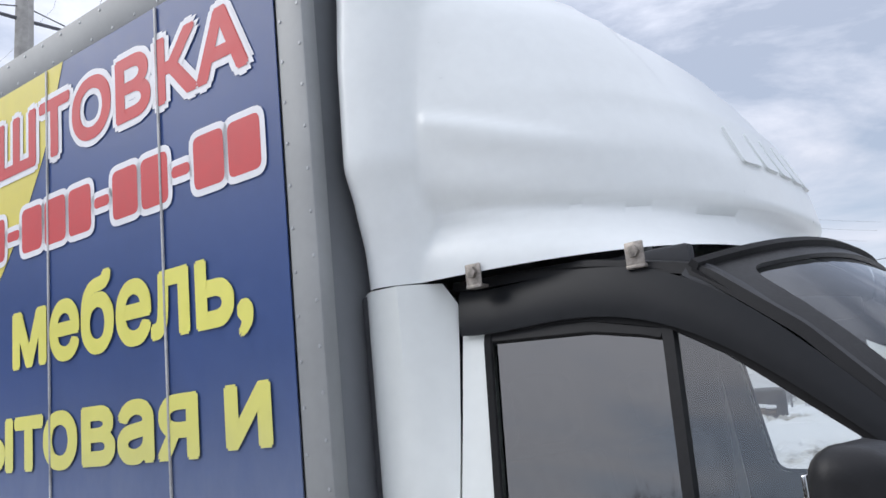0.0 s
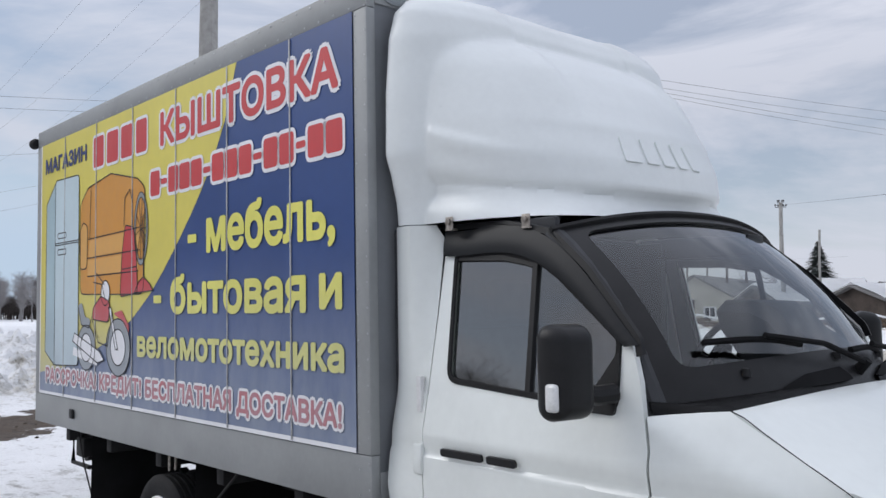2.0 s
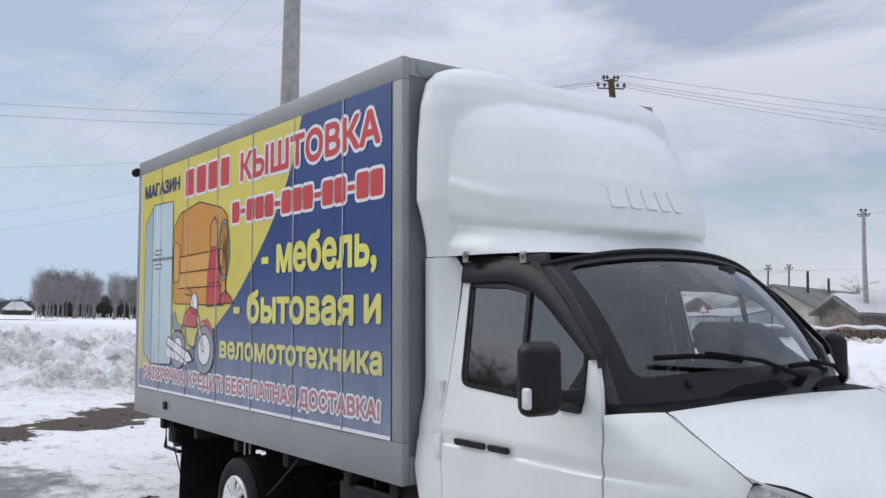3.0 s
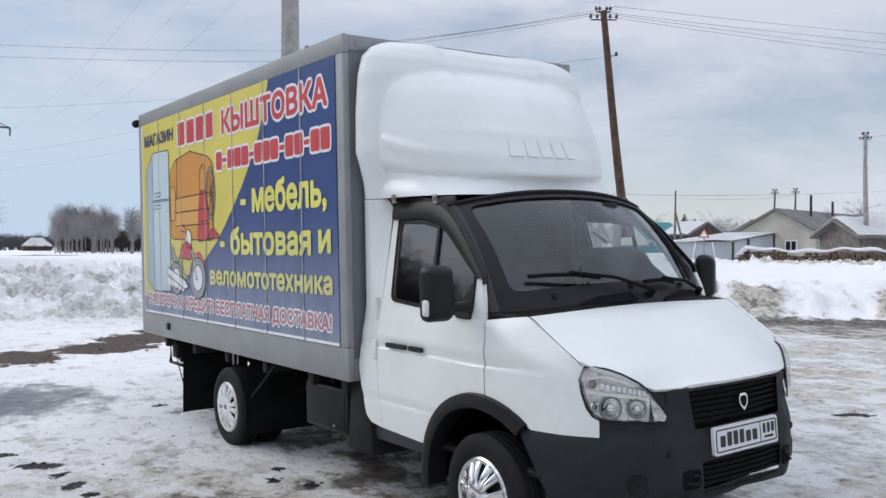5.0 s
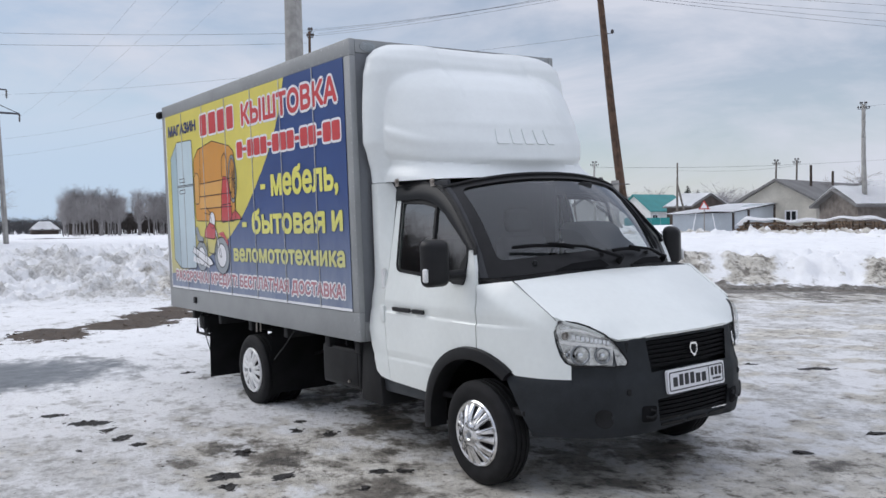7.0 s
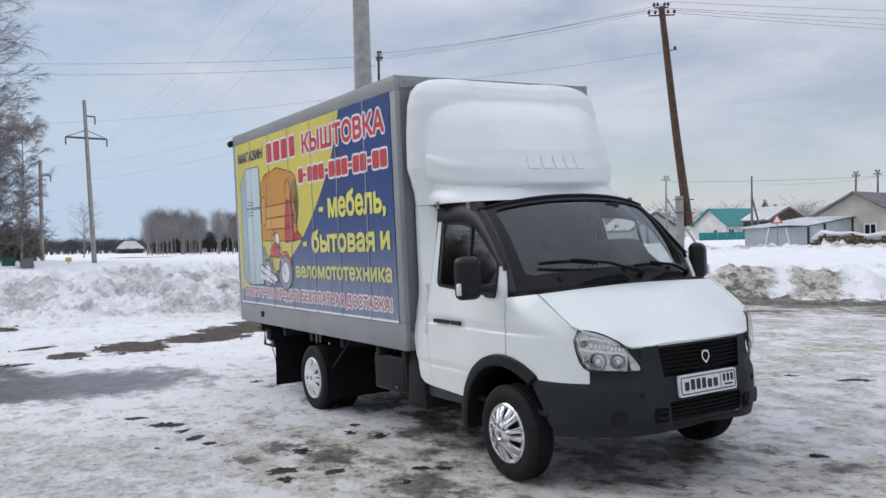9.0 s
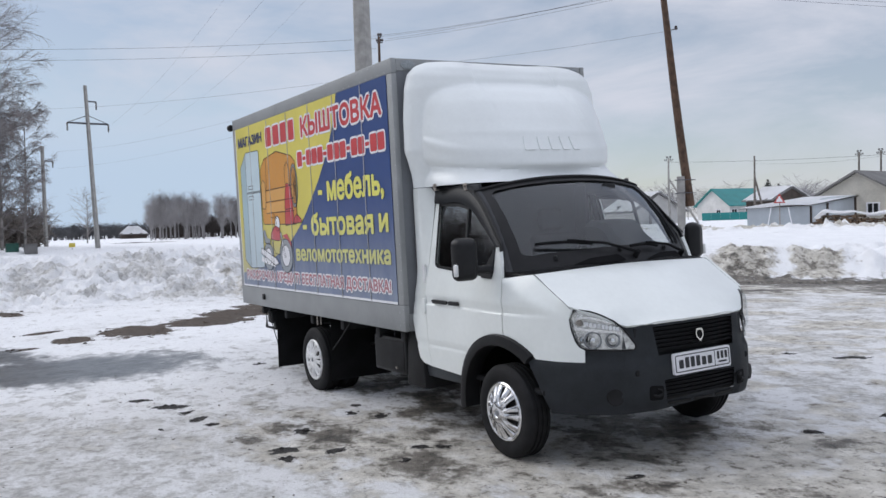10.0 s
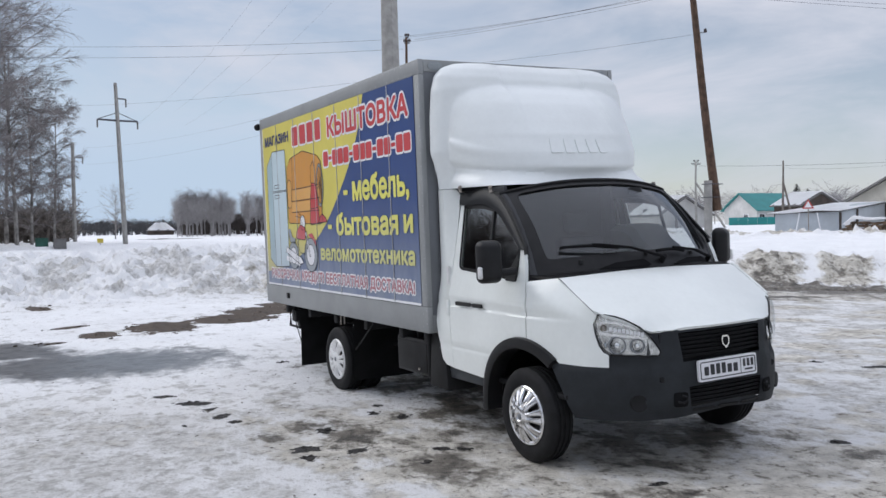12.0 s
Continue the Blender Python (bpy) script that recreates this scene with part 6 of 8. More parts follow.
    tube(bm, (0, 0, -0.02), (0, 0, -0.42), 0.035, n=12)
    bmesh.ops.transform(bm, matrix=c, verts=bm.verts)
    part("column", bm, M_BLACK, wheel)


build_doors()
build_cab_shell()
build_windscreen()
build_bonnet()
build_fenders()
build_front()
build_fairing()
build_mirrors()
build_running_gear()
build_interior()


# ---- the cargo box and its banner ----
def side_wall(x, z, d=0.0):
    return Vector((x, BY0 - d, z))


def build_box():
    cargo = part("cargo_box", box(bmesh.new(), (BX0 + 0.02, BY0 + 0.012, BZ0 + 0.02), (BX1 - 0.012, BY1 - 0.012, BZ1 - 0.01), 0.0), M_GREYD, truck, "grey insulated cargo box with riveted metal edges")
    rails = []
    for s, y in ((-1, BY0), (1, BY1)):
        y0, y1 = (y, y + 0.05) if s < 0 else (y - 0.05, y)
        rails.append(("top_rail", (BX0, y0, 3.012), (BX1, y1, BZ1)))
        rails.append(("bottom_rail", (BX0, y0, BZ0), (BX1, y1, 1.036)))
        rails.append(("front_post", (-1.420, y0 + 0.001 * s, 1.037), (BX1, y1, 3.011)))
        rails.append(("rear_post", (BX0, y0 + 0.001 * s, 1.037), (-5.655, y1, 3.011)))
    rails.append(("front_top_rail", (BX1 - 0.03, BY0 + 0.051, 3.035), (BX1 - 0.002, BY1 - 0.051, BZ1 - 0.002)))
    rails.append(("front_bottom_rail", (BX1 - 0.03, BY0 + 0.051, BZ0), (BX1 - 0.002, BY1 - 0.051, 0.96)))
    rails.append(("roof_sheet", (BX0 + 0.05, BY0 + 0.051, BZ1 - 0.012), (BX1 - 0.051, BY1 - 0.051, BZ1 - 0.002)))
    for name, lo, hi in rails:
        part(name, box(bmesh.new(), lo, hi, 0.006, 2), M_GREY, cargo)
    # rivets along the near edges
    bm = bmesh.new()
    def rivet(x, z):
        lathe(bm, [(0.006, 0.001), (0.0045, -0.003), (0.0, -0.0035)], 6, (x, BY0, z))
    k = 0
    for z in span(0.86, 3.10, 21):
        rivet(-1.405, z)
        rivet(-1.337, z + 0.03)
    for x in span(-5.70, -1.45, 36):
        rivet(x, 3.03)
        rivet(x + 0.05, 3.118)
    link("rivets", bm, M_GREYRIV, cargo)["kind"] = "stuff"
    # corner piece lines on the front post, marker lamps, rear corner stop, side marker
    for y in (-0.905, 0.87):
        bm = bmesh.new()
        lathe(bm, [(0.062, 0.0), (0.056, 0.016), (0.03, 0.026), (0.0, 0.028)], 20, (0, 0, 0), "X")
        for v in bm.verts:
            v.co.z *= 0.55
        bmesh.ops.transform(bm, matrix=Matrix.Translation((BX1, y, 3.085)), verts=bm.verts)
        lamp = part("marker_lamp", bm, M_LENS, cargo, "oval clear marker lamp")
        bm = bmesh.new()
        lathe(bm, [(0.070, -0.002), (0.070, 0.006), (0.060, 0.007)], 20, (0, 0, 0), "X")
        for v in bm.verts:
            v.co.z *= 0.58
        bmesh.ops.transform(bm, matrix=Matrix.Translation((BX1, y, 3.085)), verts=bm.verts)
        part("lamp_base", bm, M_PGREY, lamp)
    for y in (BY0 - 0.01, BY1 + 0.01):
        bm = bmesh.new()
        lathe(bm, [(0.0, -0.06), (0.03, -0.055), (0.042, -0.02), (0.042, 0.03), (0.03, 0.05), (0.0, 0.055)], 14, (BX0 - 0.05, y, 3.055), "X")
        part("rubber_stop", bm, M_RUBBER, cargo, "black rubber door stop")
    bm = bmesh.new()
    box(bm, (-4.945, BY0 - 0.022, 0.895), (-4.875, BY0, 0.965), 0.010, 2)
    part("side_marker", bm, M_BLACK, cargo)


JOINTS = (-1.94, -2.575, -3.205, -3.84, -4.47, -5.10)


def wall_fn(d):
    return lambda x, z: side_wall(x, z, d)


def glyph_bars(bm, spans, z0, z1, grow, d):
    for a, b, lo, hi in spans:
        loop = fillet([(a - grow, z0 + lo - grow), (b + grow, z0 + lo - grow), (b + grow, z0 + hi + grow), (a - grow, z0 + hi + grow)], 0.025 + grow)
        vs = [bm.verts.new(side_wall(u, v, d)) for u, v in loop]
        bm.faces.new(vs)
    return bm


def ellipse(cx, cz, rx, rz, n=28, a0=0.0, a1=360.0):
    return [(cx + rx * math.cos(radians(a)), cz + rz * math.sin(radians(a))) for a in span(a0, a1, n + 1)][: n if a1 - a0 >= 360 else None]


def flat(bm, loop, d):
    bm.faces.new([bm.verts.new(side_wall(u, v, d)) for u, v in loop])
    return bm


def ring(bm, outer, inner, d):
    a = [bm.verts.new(side_wall(u, v, d)) for u, v in outer]
    b = [bm.verts.new(side_wall(u, v, d)) for u, v in inner]
    for i in range(len(a)):
        j = (i + 1) % len(a)
        bm.faces.new((a[i], a[j], b[j], b[i]))
    return bm


def ink(lines, d, w=0.008):
    """Drawn outlines as flat strokes."""
    bm = bmesh.new()
    for line in lines:
        for p, q in zip(line, line[1:]):
            p, q = Vector(p), Vector(q)
            t = (q - p).normalized() * w * 0.5
            nn = Vector((-t.y, t.x))
            flat(bm, [p - t - nn, q + t - nn, q + t + nn, p - t + nn], d)
    return bm


def closed(loop):
    return list(loop) + [loop[0]]


def build_banner():
    x0, x1, z0, z1 = -5.652, -1.424, 1.040, 3.010
    banner = part("banner", sheet([(x0, z0), (x1, z0), (x1, z1), (x0, z1)], wall_fn(0.004), 0.003, 0.6), M_BLUE, truck, "printed blue and yellow shop banner on the box side")
    curve = [(-2.472, z1), (-2.535, 2.86), (-2.606, 2.705), (-2.72, 2.54), (-2.853, 2.384), (-3.01, 2.23), (-3.178, 2.081), (-3.38, 1.915), (-3.58, 1.771), (-3.85, 1.62), (-4.15, 1.50), (-4.6, 1.37), (-5.1, 1.26), (x0, 1.20)]
    part("yellow_field", flat(bmesh.new(), [(x0, z1)] + curve[::-1], 0.0055), M_YELLOW, banner)
    bm = bmesh.new()
    for lo, hi in (((x0, z0), (x1, z0 + 0.022)), ((x0, z0), (x0 + 0.018, z1))):
        flat(bm, [(lo[0], lo[1]), (hi[0], lo[1]), (hi[0], hi[1]), (lo[0], hi[1])], 0.006)
    part("pale_border", bm, M_PWHITE, banner)
    for x in JOINTS:
        bm = bmesh.new()
        box(bm, (x - 0.0045, BY0 - 0.0118, z0 + 0.005), (x + 0.0045, BY0 - 0.006, z1 - 0.004), 0.0015)
        part("panel_joint", bm, M_SEAL, banner)
    D0, D1, D2 = 0.0070, 0.0088, 0.0102
    place = lambda x, z, d: side_wall(x, z, d)
    words = (
        ("МАГАЗИН", -5.545, -4.655, 2.765, 2.890, 0.007, M_NAVY, 0),
        ("КЫШТОВКА", -3.420, -1.525, 2.683, 2.900, 0.011, M_RED, 0.021),
        ("мебель,", -2.815, -1.560, 1.955, 2.250, 0.012, M_YTEXT, 0),
        ("бытовая", -3.275, -1.806, 1.650, 1.890, 0.012, M_YTEXT, 0),
        ("и", -1.697, -1.512, 1.668, 1.838, 0.012, M_YTEXT, 0),
        ("веломототехника", -3.755, -1.500, 1.380, 1.518, 0.009, M_YTEXT, 0),
        ("РАССРОЧКА! КРЕДИТ! БЕСПЛАТНАЯ ДОСТАВКА!", -5.49, -1.523, 1.112, 1.250, 0.006, M_RED, 0.015),
    )
    for text, a, b, c, e, fat, material, edge in words:
        for body, rim in letters(text, a, b, c, e, fat, edge, place, D0, D1):
            if rim:
                part("white_edging", rim, M_PWHITE, banner).data.shade_flat()
            part("letter", body, material, banner).data.shade_flat()
    for u, v in ((-2.99, 2.085), (-3.455, 1.742)):
        part("dash", flat(bmesh.new(), fillet([(u - 0.055, v - 0.022), (u + 0.055, v - 0.022), (u + 0.055, v + 0.026), (u - 0.055, v + 0.026)], 0.01), D1), M_YTEXT, banner)
    # plain bars for the shop's own name and for the number
    name_bars = [(-4.520 + 0.245 * i, -4.520 + 0.245 * i + w, 0.0, 0.215) for i, w in enumerate((0.185, 0.195, 0.185, 0.165))]
    num, x = [], -3.560
    for k, ch in enumerate("o-ooo-ooo-oo-oo"):
        w = 0.085 if ch == "-" else 0.133
        num.append((x, x + w, 0.060, 0.095) if ch == "-" else (x, x + w, 0.0, 0.155))
        x += w + 0.0185
    for bars, lo in ((name_bars, 2.692), (num, 2.388)):
        for q in bars:
            part("white_edging", glyph_bars(bmesh.new(), [q], lo, 0, 0.020, D0 + 0.0012), M_PWHITE, banner)
            part("plain_bar", glyph_bars(bmesh.new(), [q], lo, 0, 0.0, D1), M_RED, banner)
    # printed pictures: fridge, sofa, vacuum cleaner, bicycle wheel, motorcycle
    bm = flat(bmesh.new(), fillet([(-5.30, 1.27), (-4.80, 1.285), (-4.80, 2.68), (-5.30, 2.69)], 0.04), D1)
    part("printed_fridge", bm, M_FRIDGE, banner, "printed pale blue fridge")
    part("printed_fridge_side", flat(bmesh.new(), [(-5.30, 1.27), (-5.30, 2.67), (-5.50, 2.52), (-5.51, 1.37)], D1), M_FRIDGE2, banner)
    lines = [closed(fillet([(-5.30, 1.27), (-4.80, 1.285), (-4.80, 2.68), (-5.30, 2.69)], 0.04)), [(-5.30, 2.67), (-5.50, 2.52), (-5.51, 1.37), (-5.30, 1.27)], [(-5.30, 2.20), (-4.80, 2.20)], [(-5.30, 2.185), (-4.80, 2.185)], closed(fillet([(-5.24, 2.235), (-5.06, 2.235), (-5.06, 2.275), (-5.24, 2.275)], 0.02)), closed(fillet([(-5.24, 2.11), (-5.06, 2.11), (-5.06, 2.15), (-5.24, 2.15)], 0.02))]
    part("ink_outline", ink(lines, D2), M_INK, banner)
    sofa = fillet([(-4.76, 1.80), (-3.66, 1.78), (-3.64, 2.46), (-3.76, 2.53), (-4.20, 2.615), (-4.62, 2.56), (-4.77, 2.45)], 0.07)
    part("printed_sofa", flat(bmesh.new(), sofa, D0 + 0.0004), M_SOFA, banner, "printed orange sofa")
    bm = bmesh.new()
    flat(bm, fillet([(-4.60, 2.06), (-3.74, 2.08), (-3.72, 2.20), (-4.58, 2.18)], 0.03), D1)
    flat(bm, fillet([(-4.62, 1.93), (-3.74, 1.94), (-3.74, 2.05), (-4.62, 2.04)], 0.02), D1)
    flat(bm, fillet([(-4.77, 1.98), (-4.63, 1.98), (-4.62, 2.28), (-4.70, 2.32), (-4.78, 2.26)], 0.05), D1)
    part("printed_cushion", bm, M_SOFA2, banner)
    part("ink_outline", ink([closed(sofa), [(-4.60, 2.19), (-3.72, 2.21)], [(-4.62, 2.055), (-3.72, 2.065)], [(-4.62, 1.925), (-3.74, 1.93)], [(-4.56, 2.57), (-4.58, 2.2)], [(-3.84, 2.55), (-3.83, 2.22)], closed(fillet([(-4.77, 1.98), (-4.63, 1.98), (-4.62, 2.28), (-4.70, 2.32), (-4.78, 2.26)], 0.05))], D2), M_INK, banner)
    # wheel beside the sofa
    bm = ring(bmesh.new(), ellipse(-3.70, 2.20, 0.105, 0.235), ellipse(-3.70, 2.20, 0.080, 0.200), D1)
    part("printed_tyre", bm, M_PGREY, banner)
    spokes = [[(-3.70, 2.20), (-3.70 + 0.08 * math.cos(a), 2.20 + 0.20 * math.sin(a))] for a in span(0, 6.0, 10)]
    part("ink_outline", ink([closed(ellipse(-3.70, 2.20, 0.105, 0.235)), closed(ellipse(-3.70, 2.20, 0.080, 0.200))] + spokes, D2, 0.006), M_INK, banner)
    # vacuum cleaner
    vac = fillet([(-4.03, 1.77), (-3.75, 1.79), (-3.77, 2.05), (-3.82, 2.22), (-3.95, 2.24), (-4.00, 2.05)], 0.03)
    bm = flat(bmesh.new(), vac, D1 + 0.0005)
    flat(bm, [(-3.80, 1.79), (-3.52, 1.80), (-3.56, 1.84), (-3.66, 1.89), (-3.73, 1.86)], D1 + 0.0005)
    part("printed_vacuum", bm, M_RED, banner, "printed red vacuum cleaner")
    part("ink_outline", ink([closed(vac), [(-3.99, 1.95), (-3.77, 1.96)], [(-3.97, 2.24), (-3.96, 2.42), (-3.88, 2.47), (-3.83, 2.38)], [(-3.66, 1.89), (-3.67, 2.28)], [(-3.80, 1.79), (-3.52, 1.80), (-3.56, 1.84), (-3.66, 1.89), (-3.73, 1.86), (-3.80, 1.79)]], D2 + 0.0006), M_INK, banner)
    # motorcycle
    bm = bmesh.new()
    for cx, cz, r in ((-4.63, 1.42, 0.17), (-4.06, 1.435, 0.20)):
        ring(bm, ellipse(cx, cz, r, r * 0.95), ellipse(cx, cz, r * 0.62, r * 0.60), D2)
    part("printed_tyre", bm, M_PGREY, banner)
    bm = bmesh.new()
    for cx, cz, r in ((-4.63, 1.42, 0.105), (-4.06, 1.435, 0.124)):
        flat(bm, ellipse(cx, cz, r, r * 0.97), D2)
    flat(bm, [(-4.90, 1.46), (-4.86, 1.52), (-4.38, 1.40), (-4.30, 1.34), (-4.42, 1.32)], D2 + 0.0008)
    flat(bm, [(-4.90, 1.36), (-4.88, 1.42), (-4.42, 1.34), (-4.42, 1.30)], D2 + 0.0008)
    flat(bm, ellipse(-4.28, 1.80, 0.075, 0.085), D2 + 0.0008)
    flat(bm, [(-4.22, 1.70), (-4.18, 1.70), (-4.06, 1.42), (-4.10, 1.42)], D2 + 0.0008)
    part("printed_chrome", bm, M_PWHITE, banner)
    bm = bmesh.new()
    flat(bm, fillet([(-4.52, 1.62), (-4.22, 1.60), (-4.20, 1.74), (-4.36, 1.78), (-4.50, 1.70)], 0.05), D2 + 0.0012)
    flat(bm, fillet([(-4.16, 1.66), (-4.00, 1.68), (-3.88, 1.58), (-3.88, 1.53), (-4.0, 1.62)], 0.02), D2 + 0.0012)
    part("printed_motorcycle", bm, M_RED, banner, "printed red motorcycle")
    part("ink_outline", ink([closed(ellipse(-4.63, 1.42, 0.17, 0.16)), closed(ellipse(-4.06, 1.435, 0.20, 0.19)), closed(ellipse(-4.06, 1.435, 0.124, 0.12)), closed(ellipse(-4.63, 1.42, 0.105, 0.10)), [(-4.78, 1.70), (-4.72, 1.58), (-4.58, 1.56), (-4.52, 1.64)], [(-4.52, 1.62), (-4.40, 1.46), (-4.24, 1.44), (-4.16, 1.66)], [(-4.50, 1.88), (-4.34, 1.86), (-4.28, 1.75)], [(-4.44, 1.94), (-4.30, 1.86)], closed([(-4.90, 1.46), (-4.86, 1.52), (-4.38, 1.40), (-4.30, 1.34), (-4.42, 1.32)]), closed(fillet([(-4.52, 1.62), (-4.22, 1.60), (-4.20, 1.74), (-4.36, 1.78), (-4.50, 1.70)], 0.05)), closed(ellipse(-4.28, 1.80, 0.075, 0.085)), closed([(-4.22, 1.70), (-4.18, 1.70), (-4.06, 1.42), (-4.10, 1.42)])], D2 + 0.002), M_INK, banner)
    bm = flat(bmesh.new(), fillet([(-4.80, 1.72), (-4.74, 1.58), (-4.58, 1.55), (-4.55, 1.62), (-4.66, 1.64), (-4.72, 1.74)], 0.03), D2 + 0.0010)
    part("printed_seat", bm, M_PGREY, banner)


build_box()
build_banner()


# ---- poles, wires, houses, trees ----
def build_concrete_pole(x, y, h, w0, w1, lean=(0, 0), arms=(), group="", sunk=0.3):
    """A tapered concrete pole with steel arms: (height, half-span, direction in degrees, insulators)."""
    z = gz(x, y)
    p = thing("utility_pole", "grey concrete utility pole with steel cross-arms" if arms else "plain grey concrete utility pole", "utility pole", Matrix.Translation((x, y, z)), group)
    top = Vector((lean[0], lean[1], h))
    tube_bm = bmesh.new()
    pts = [Vector((0, 0, -sunk)), top]
    q = pose(0, 0, 0, 0, 0, 30)
    for k, (c, w) in enumerate(zip(pts, (w0, w1))):
        for dx, dy in ((-1, -0.75), (-0.6, -1), (0.6, -1), (1, -0.75), (1, 0.75), (0.6, 1), (-0.6, 1), (-1, 0.75)):
            tube_bm.verts.new(c + q @ Vector((dx * w / 2, dy * w / 2, 0)))
    tube_bm.verts.ensure_lookup_table()
    v = tube_bm.verts
    for i in range(8):
        j = (i + 1) % 8
        tube_bm.faces.new((v[i], v[j], v[8 + j], v[8 + i]))
    tube_bm.faces.new(list(v)[8:])
    part("shaft", tube_bm, M_CONCRETE, p)
    for hz, half, ang, kind in arms:
        c = Vector((lean[0] * hz / h, lean[1] * hz / h, hz))
        d = Vector((math.cos(radians(ang)), math.sin(radians(ang)), 0))
        lo, hi = (-half, half) if kind != "one" else (0.0, half)
        bm = bmesh.new()
        tube(bm, c + d * lo, c + d * hi, 0.045, n=6)
        if kind == "truss":
            for e in (lo, hi):
                tube(bm, c + Vector((0, 0, 0.45)), c + d * e, 0.022, n=5)
                tube(bm, c + Vector((0, 0, -0.05)) + d * e * 0.1, c + d * e + Vector((0, 0, -0.03)), 0.03, n=5)
        arm = part("cross_arm", bm, M_WIRE, p, "dark steel cross-arm")
        for e in ((lo, hi) if kind != "one" else (hi,)):
            bm = bmesh.new()
            e0 = c + d * e
            prof = [(0.012, 0.0)]
            for k in range(4):
                prof += [(0.065, -0.10 - 0.10 * k), (0.02, -0.14 - 0.10 * k)]
            lathe(bm, prof + [(0.0, -0.5)], 8, e0, "Z")
            part("insulator", bm, M_INSUL, arm)
    return p, z


def build_wood_pole(name, x, y, h, r, lean, label, arm=0.0, ang=0.0, stub=None, strut=None, material=None, foot=None):
    z = gz(x, y)
    p = thing(name, label, "utility pole", Matrix.Translation((x, y, z)))
    bm = bmesh.new()
    foot = Vector(foot or (0, 0, -0.3))
    n = 9
    pts = [foot.lerp(Vector((lean[0], lean[1], h)), k) + Vector((0.03 * math.sin(5 * k + x), 0.03 * math.cos(4 * k), 0)) for k in span(0, 1, n)]
    taper_pipe(bm, pts, [r * (1.12 - 0.42 * i / n) for i in range(n)], 10)
    part("shaft", bm, material or (M_OLDWOOD if stub is not None else M_GREYWOOD), p, "weathered wooden shaft")
    d = Vector((math.cos(radians(ang)), math.sin(radians(ang)), 0))
    if arm:
        for hz, half in ((h - 0.28, arm), (h - 0.02, arm * 0.55)):
            c = Vector((lean[0] * hz / h, lean[1] * hz / h, hz))
            bm = bmesh.new()
            tube(bm, c - d * half, c + d * half, 0.025, n=6)
            a = part("cross_arm", bm, M_WIRE, p)
            for e in (-half, -half * 0.5, half * 0.5, half):
                bm = bmesh.new()
                tube(bm, c + d * e, c + d * e + Vector((0, 0, 0.10)), 0.012, n=5)
                lathe(bm, [(0.03, 0.06), (0.055, 0.08), (0.045, 0.14), (0.02, 0.18), (0.0, 0.185)], 8, c + d * e, "Z")
                part("insulator", bm, M_INSUL, a)
    if stub is not None:
        bm = bmesh.new()
        box(bm, (stub[0] - 0.13, stub[1] - 0.12, -0.3), (stub[0] + 0.13, stub[1] + 0.12, stub[2]), 0.02, 2, Matrix.Rotation(radians(44), 4, "Z"))
        part("concrete_stub", bm, M_CONCRETE, p, "square concrete stub bound to the wooden shaft")
        out = Vector((foot.x, foot.y, 0)).normalized()
        across = Vector((-out.y, out.x, 0))
        for hz in (stub[2] - 0.12, stub[2] - 0.55):
            bm = bmesh.new()
            c = Vector((foot.x / 2, foot.y / 2, hz))
            pipe(bm, [c + out * 0.34 * math.cos(k) + across * 0.215 * math.sin(k) for k in span(0, 6.2832, 25)], 0.014, 6)
            part("binding", bm, M_WIRE, p, "wire binding")
        bm = bmesh.new()
        c = foot.lerp(Vector((lean[0], lean[1], h)), 0.80)
        tube(bm, c, c + Vector((0.20, 0.19, 0.0)), 0.012, n=5)
        lathe(bm, [(0.02, -0.02), (0.055, 0.0), (0.05, 0.08), (0.03, 0.12), (0.0, 0.125)], 8, c + Vector((0.20, 0.19, 0.0)), "Z")
        part("hook_insulator", bm, M_INSUL, p)
    if strut is not None:
        bm = bmesh.new()
        tube(bm, (strut[0], strut[1], -0.3), (lean[0] * 0.7, lean[1] * 0.7, h * 0.68), r, r * 0.8, 8)
        part("strut", bm, material or M_GREYWOOD, p)
    return p


def wire(a, b, sag, r=0.014):
    cu = bpy.data.curves.new("power_wire", "CURVE")
    cu.dimensions = "3D"
    sp = cu.splines.new("POLY")
    a, b = Vector(a), Vector(b)
    n = 24
    sp.points.add(n)
    for i in range(n + 1):
        t = i / n
        q = a.lerp(b, t) - Vector((0, 0, sag * 4 * t * (1 - t)))
        sp.points[i].co = (*q, 1)
    cu.bevel_depth, cu.bevel_resolution = r, 1
    cu.materials.append(M_WIRE)
    ob = new("power_wire", cu)
    tagged(ob, "thin dark overhead power wire strung between poles", "power wire", "overhead wires")
    return ob


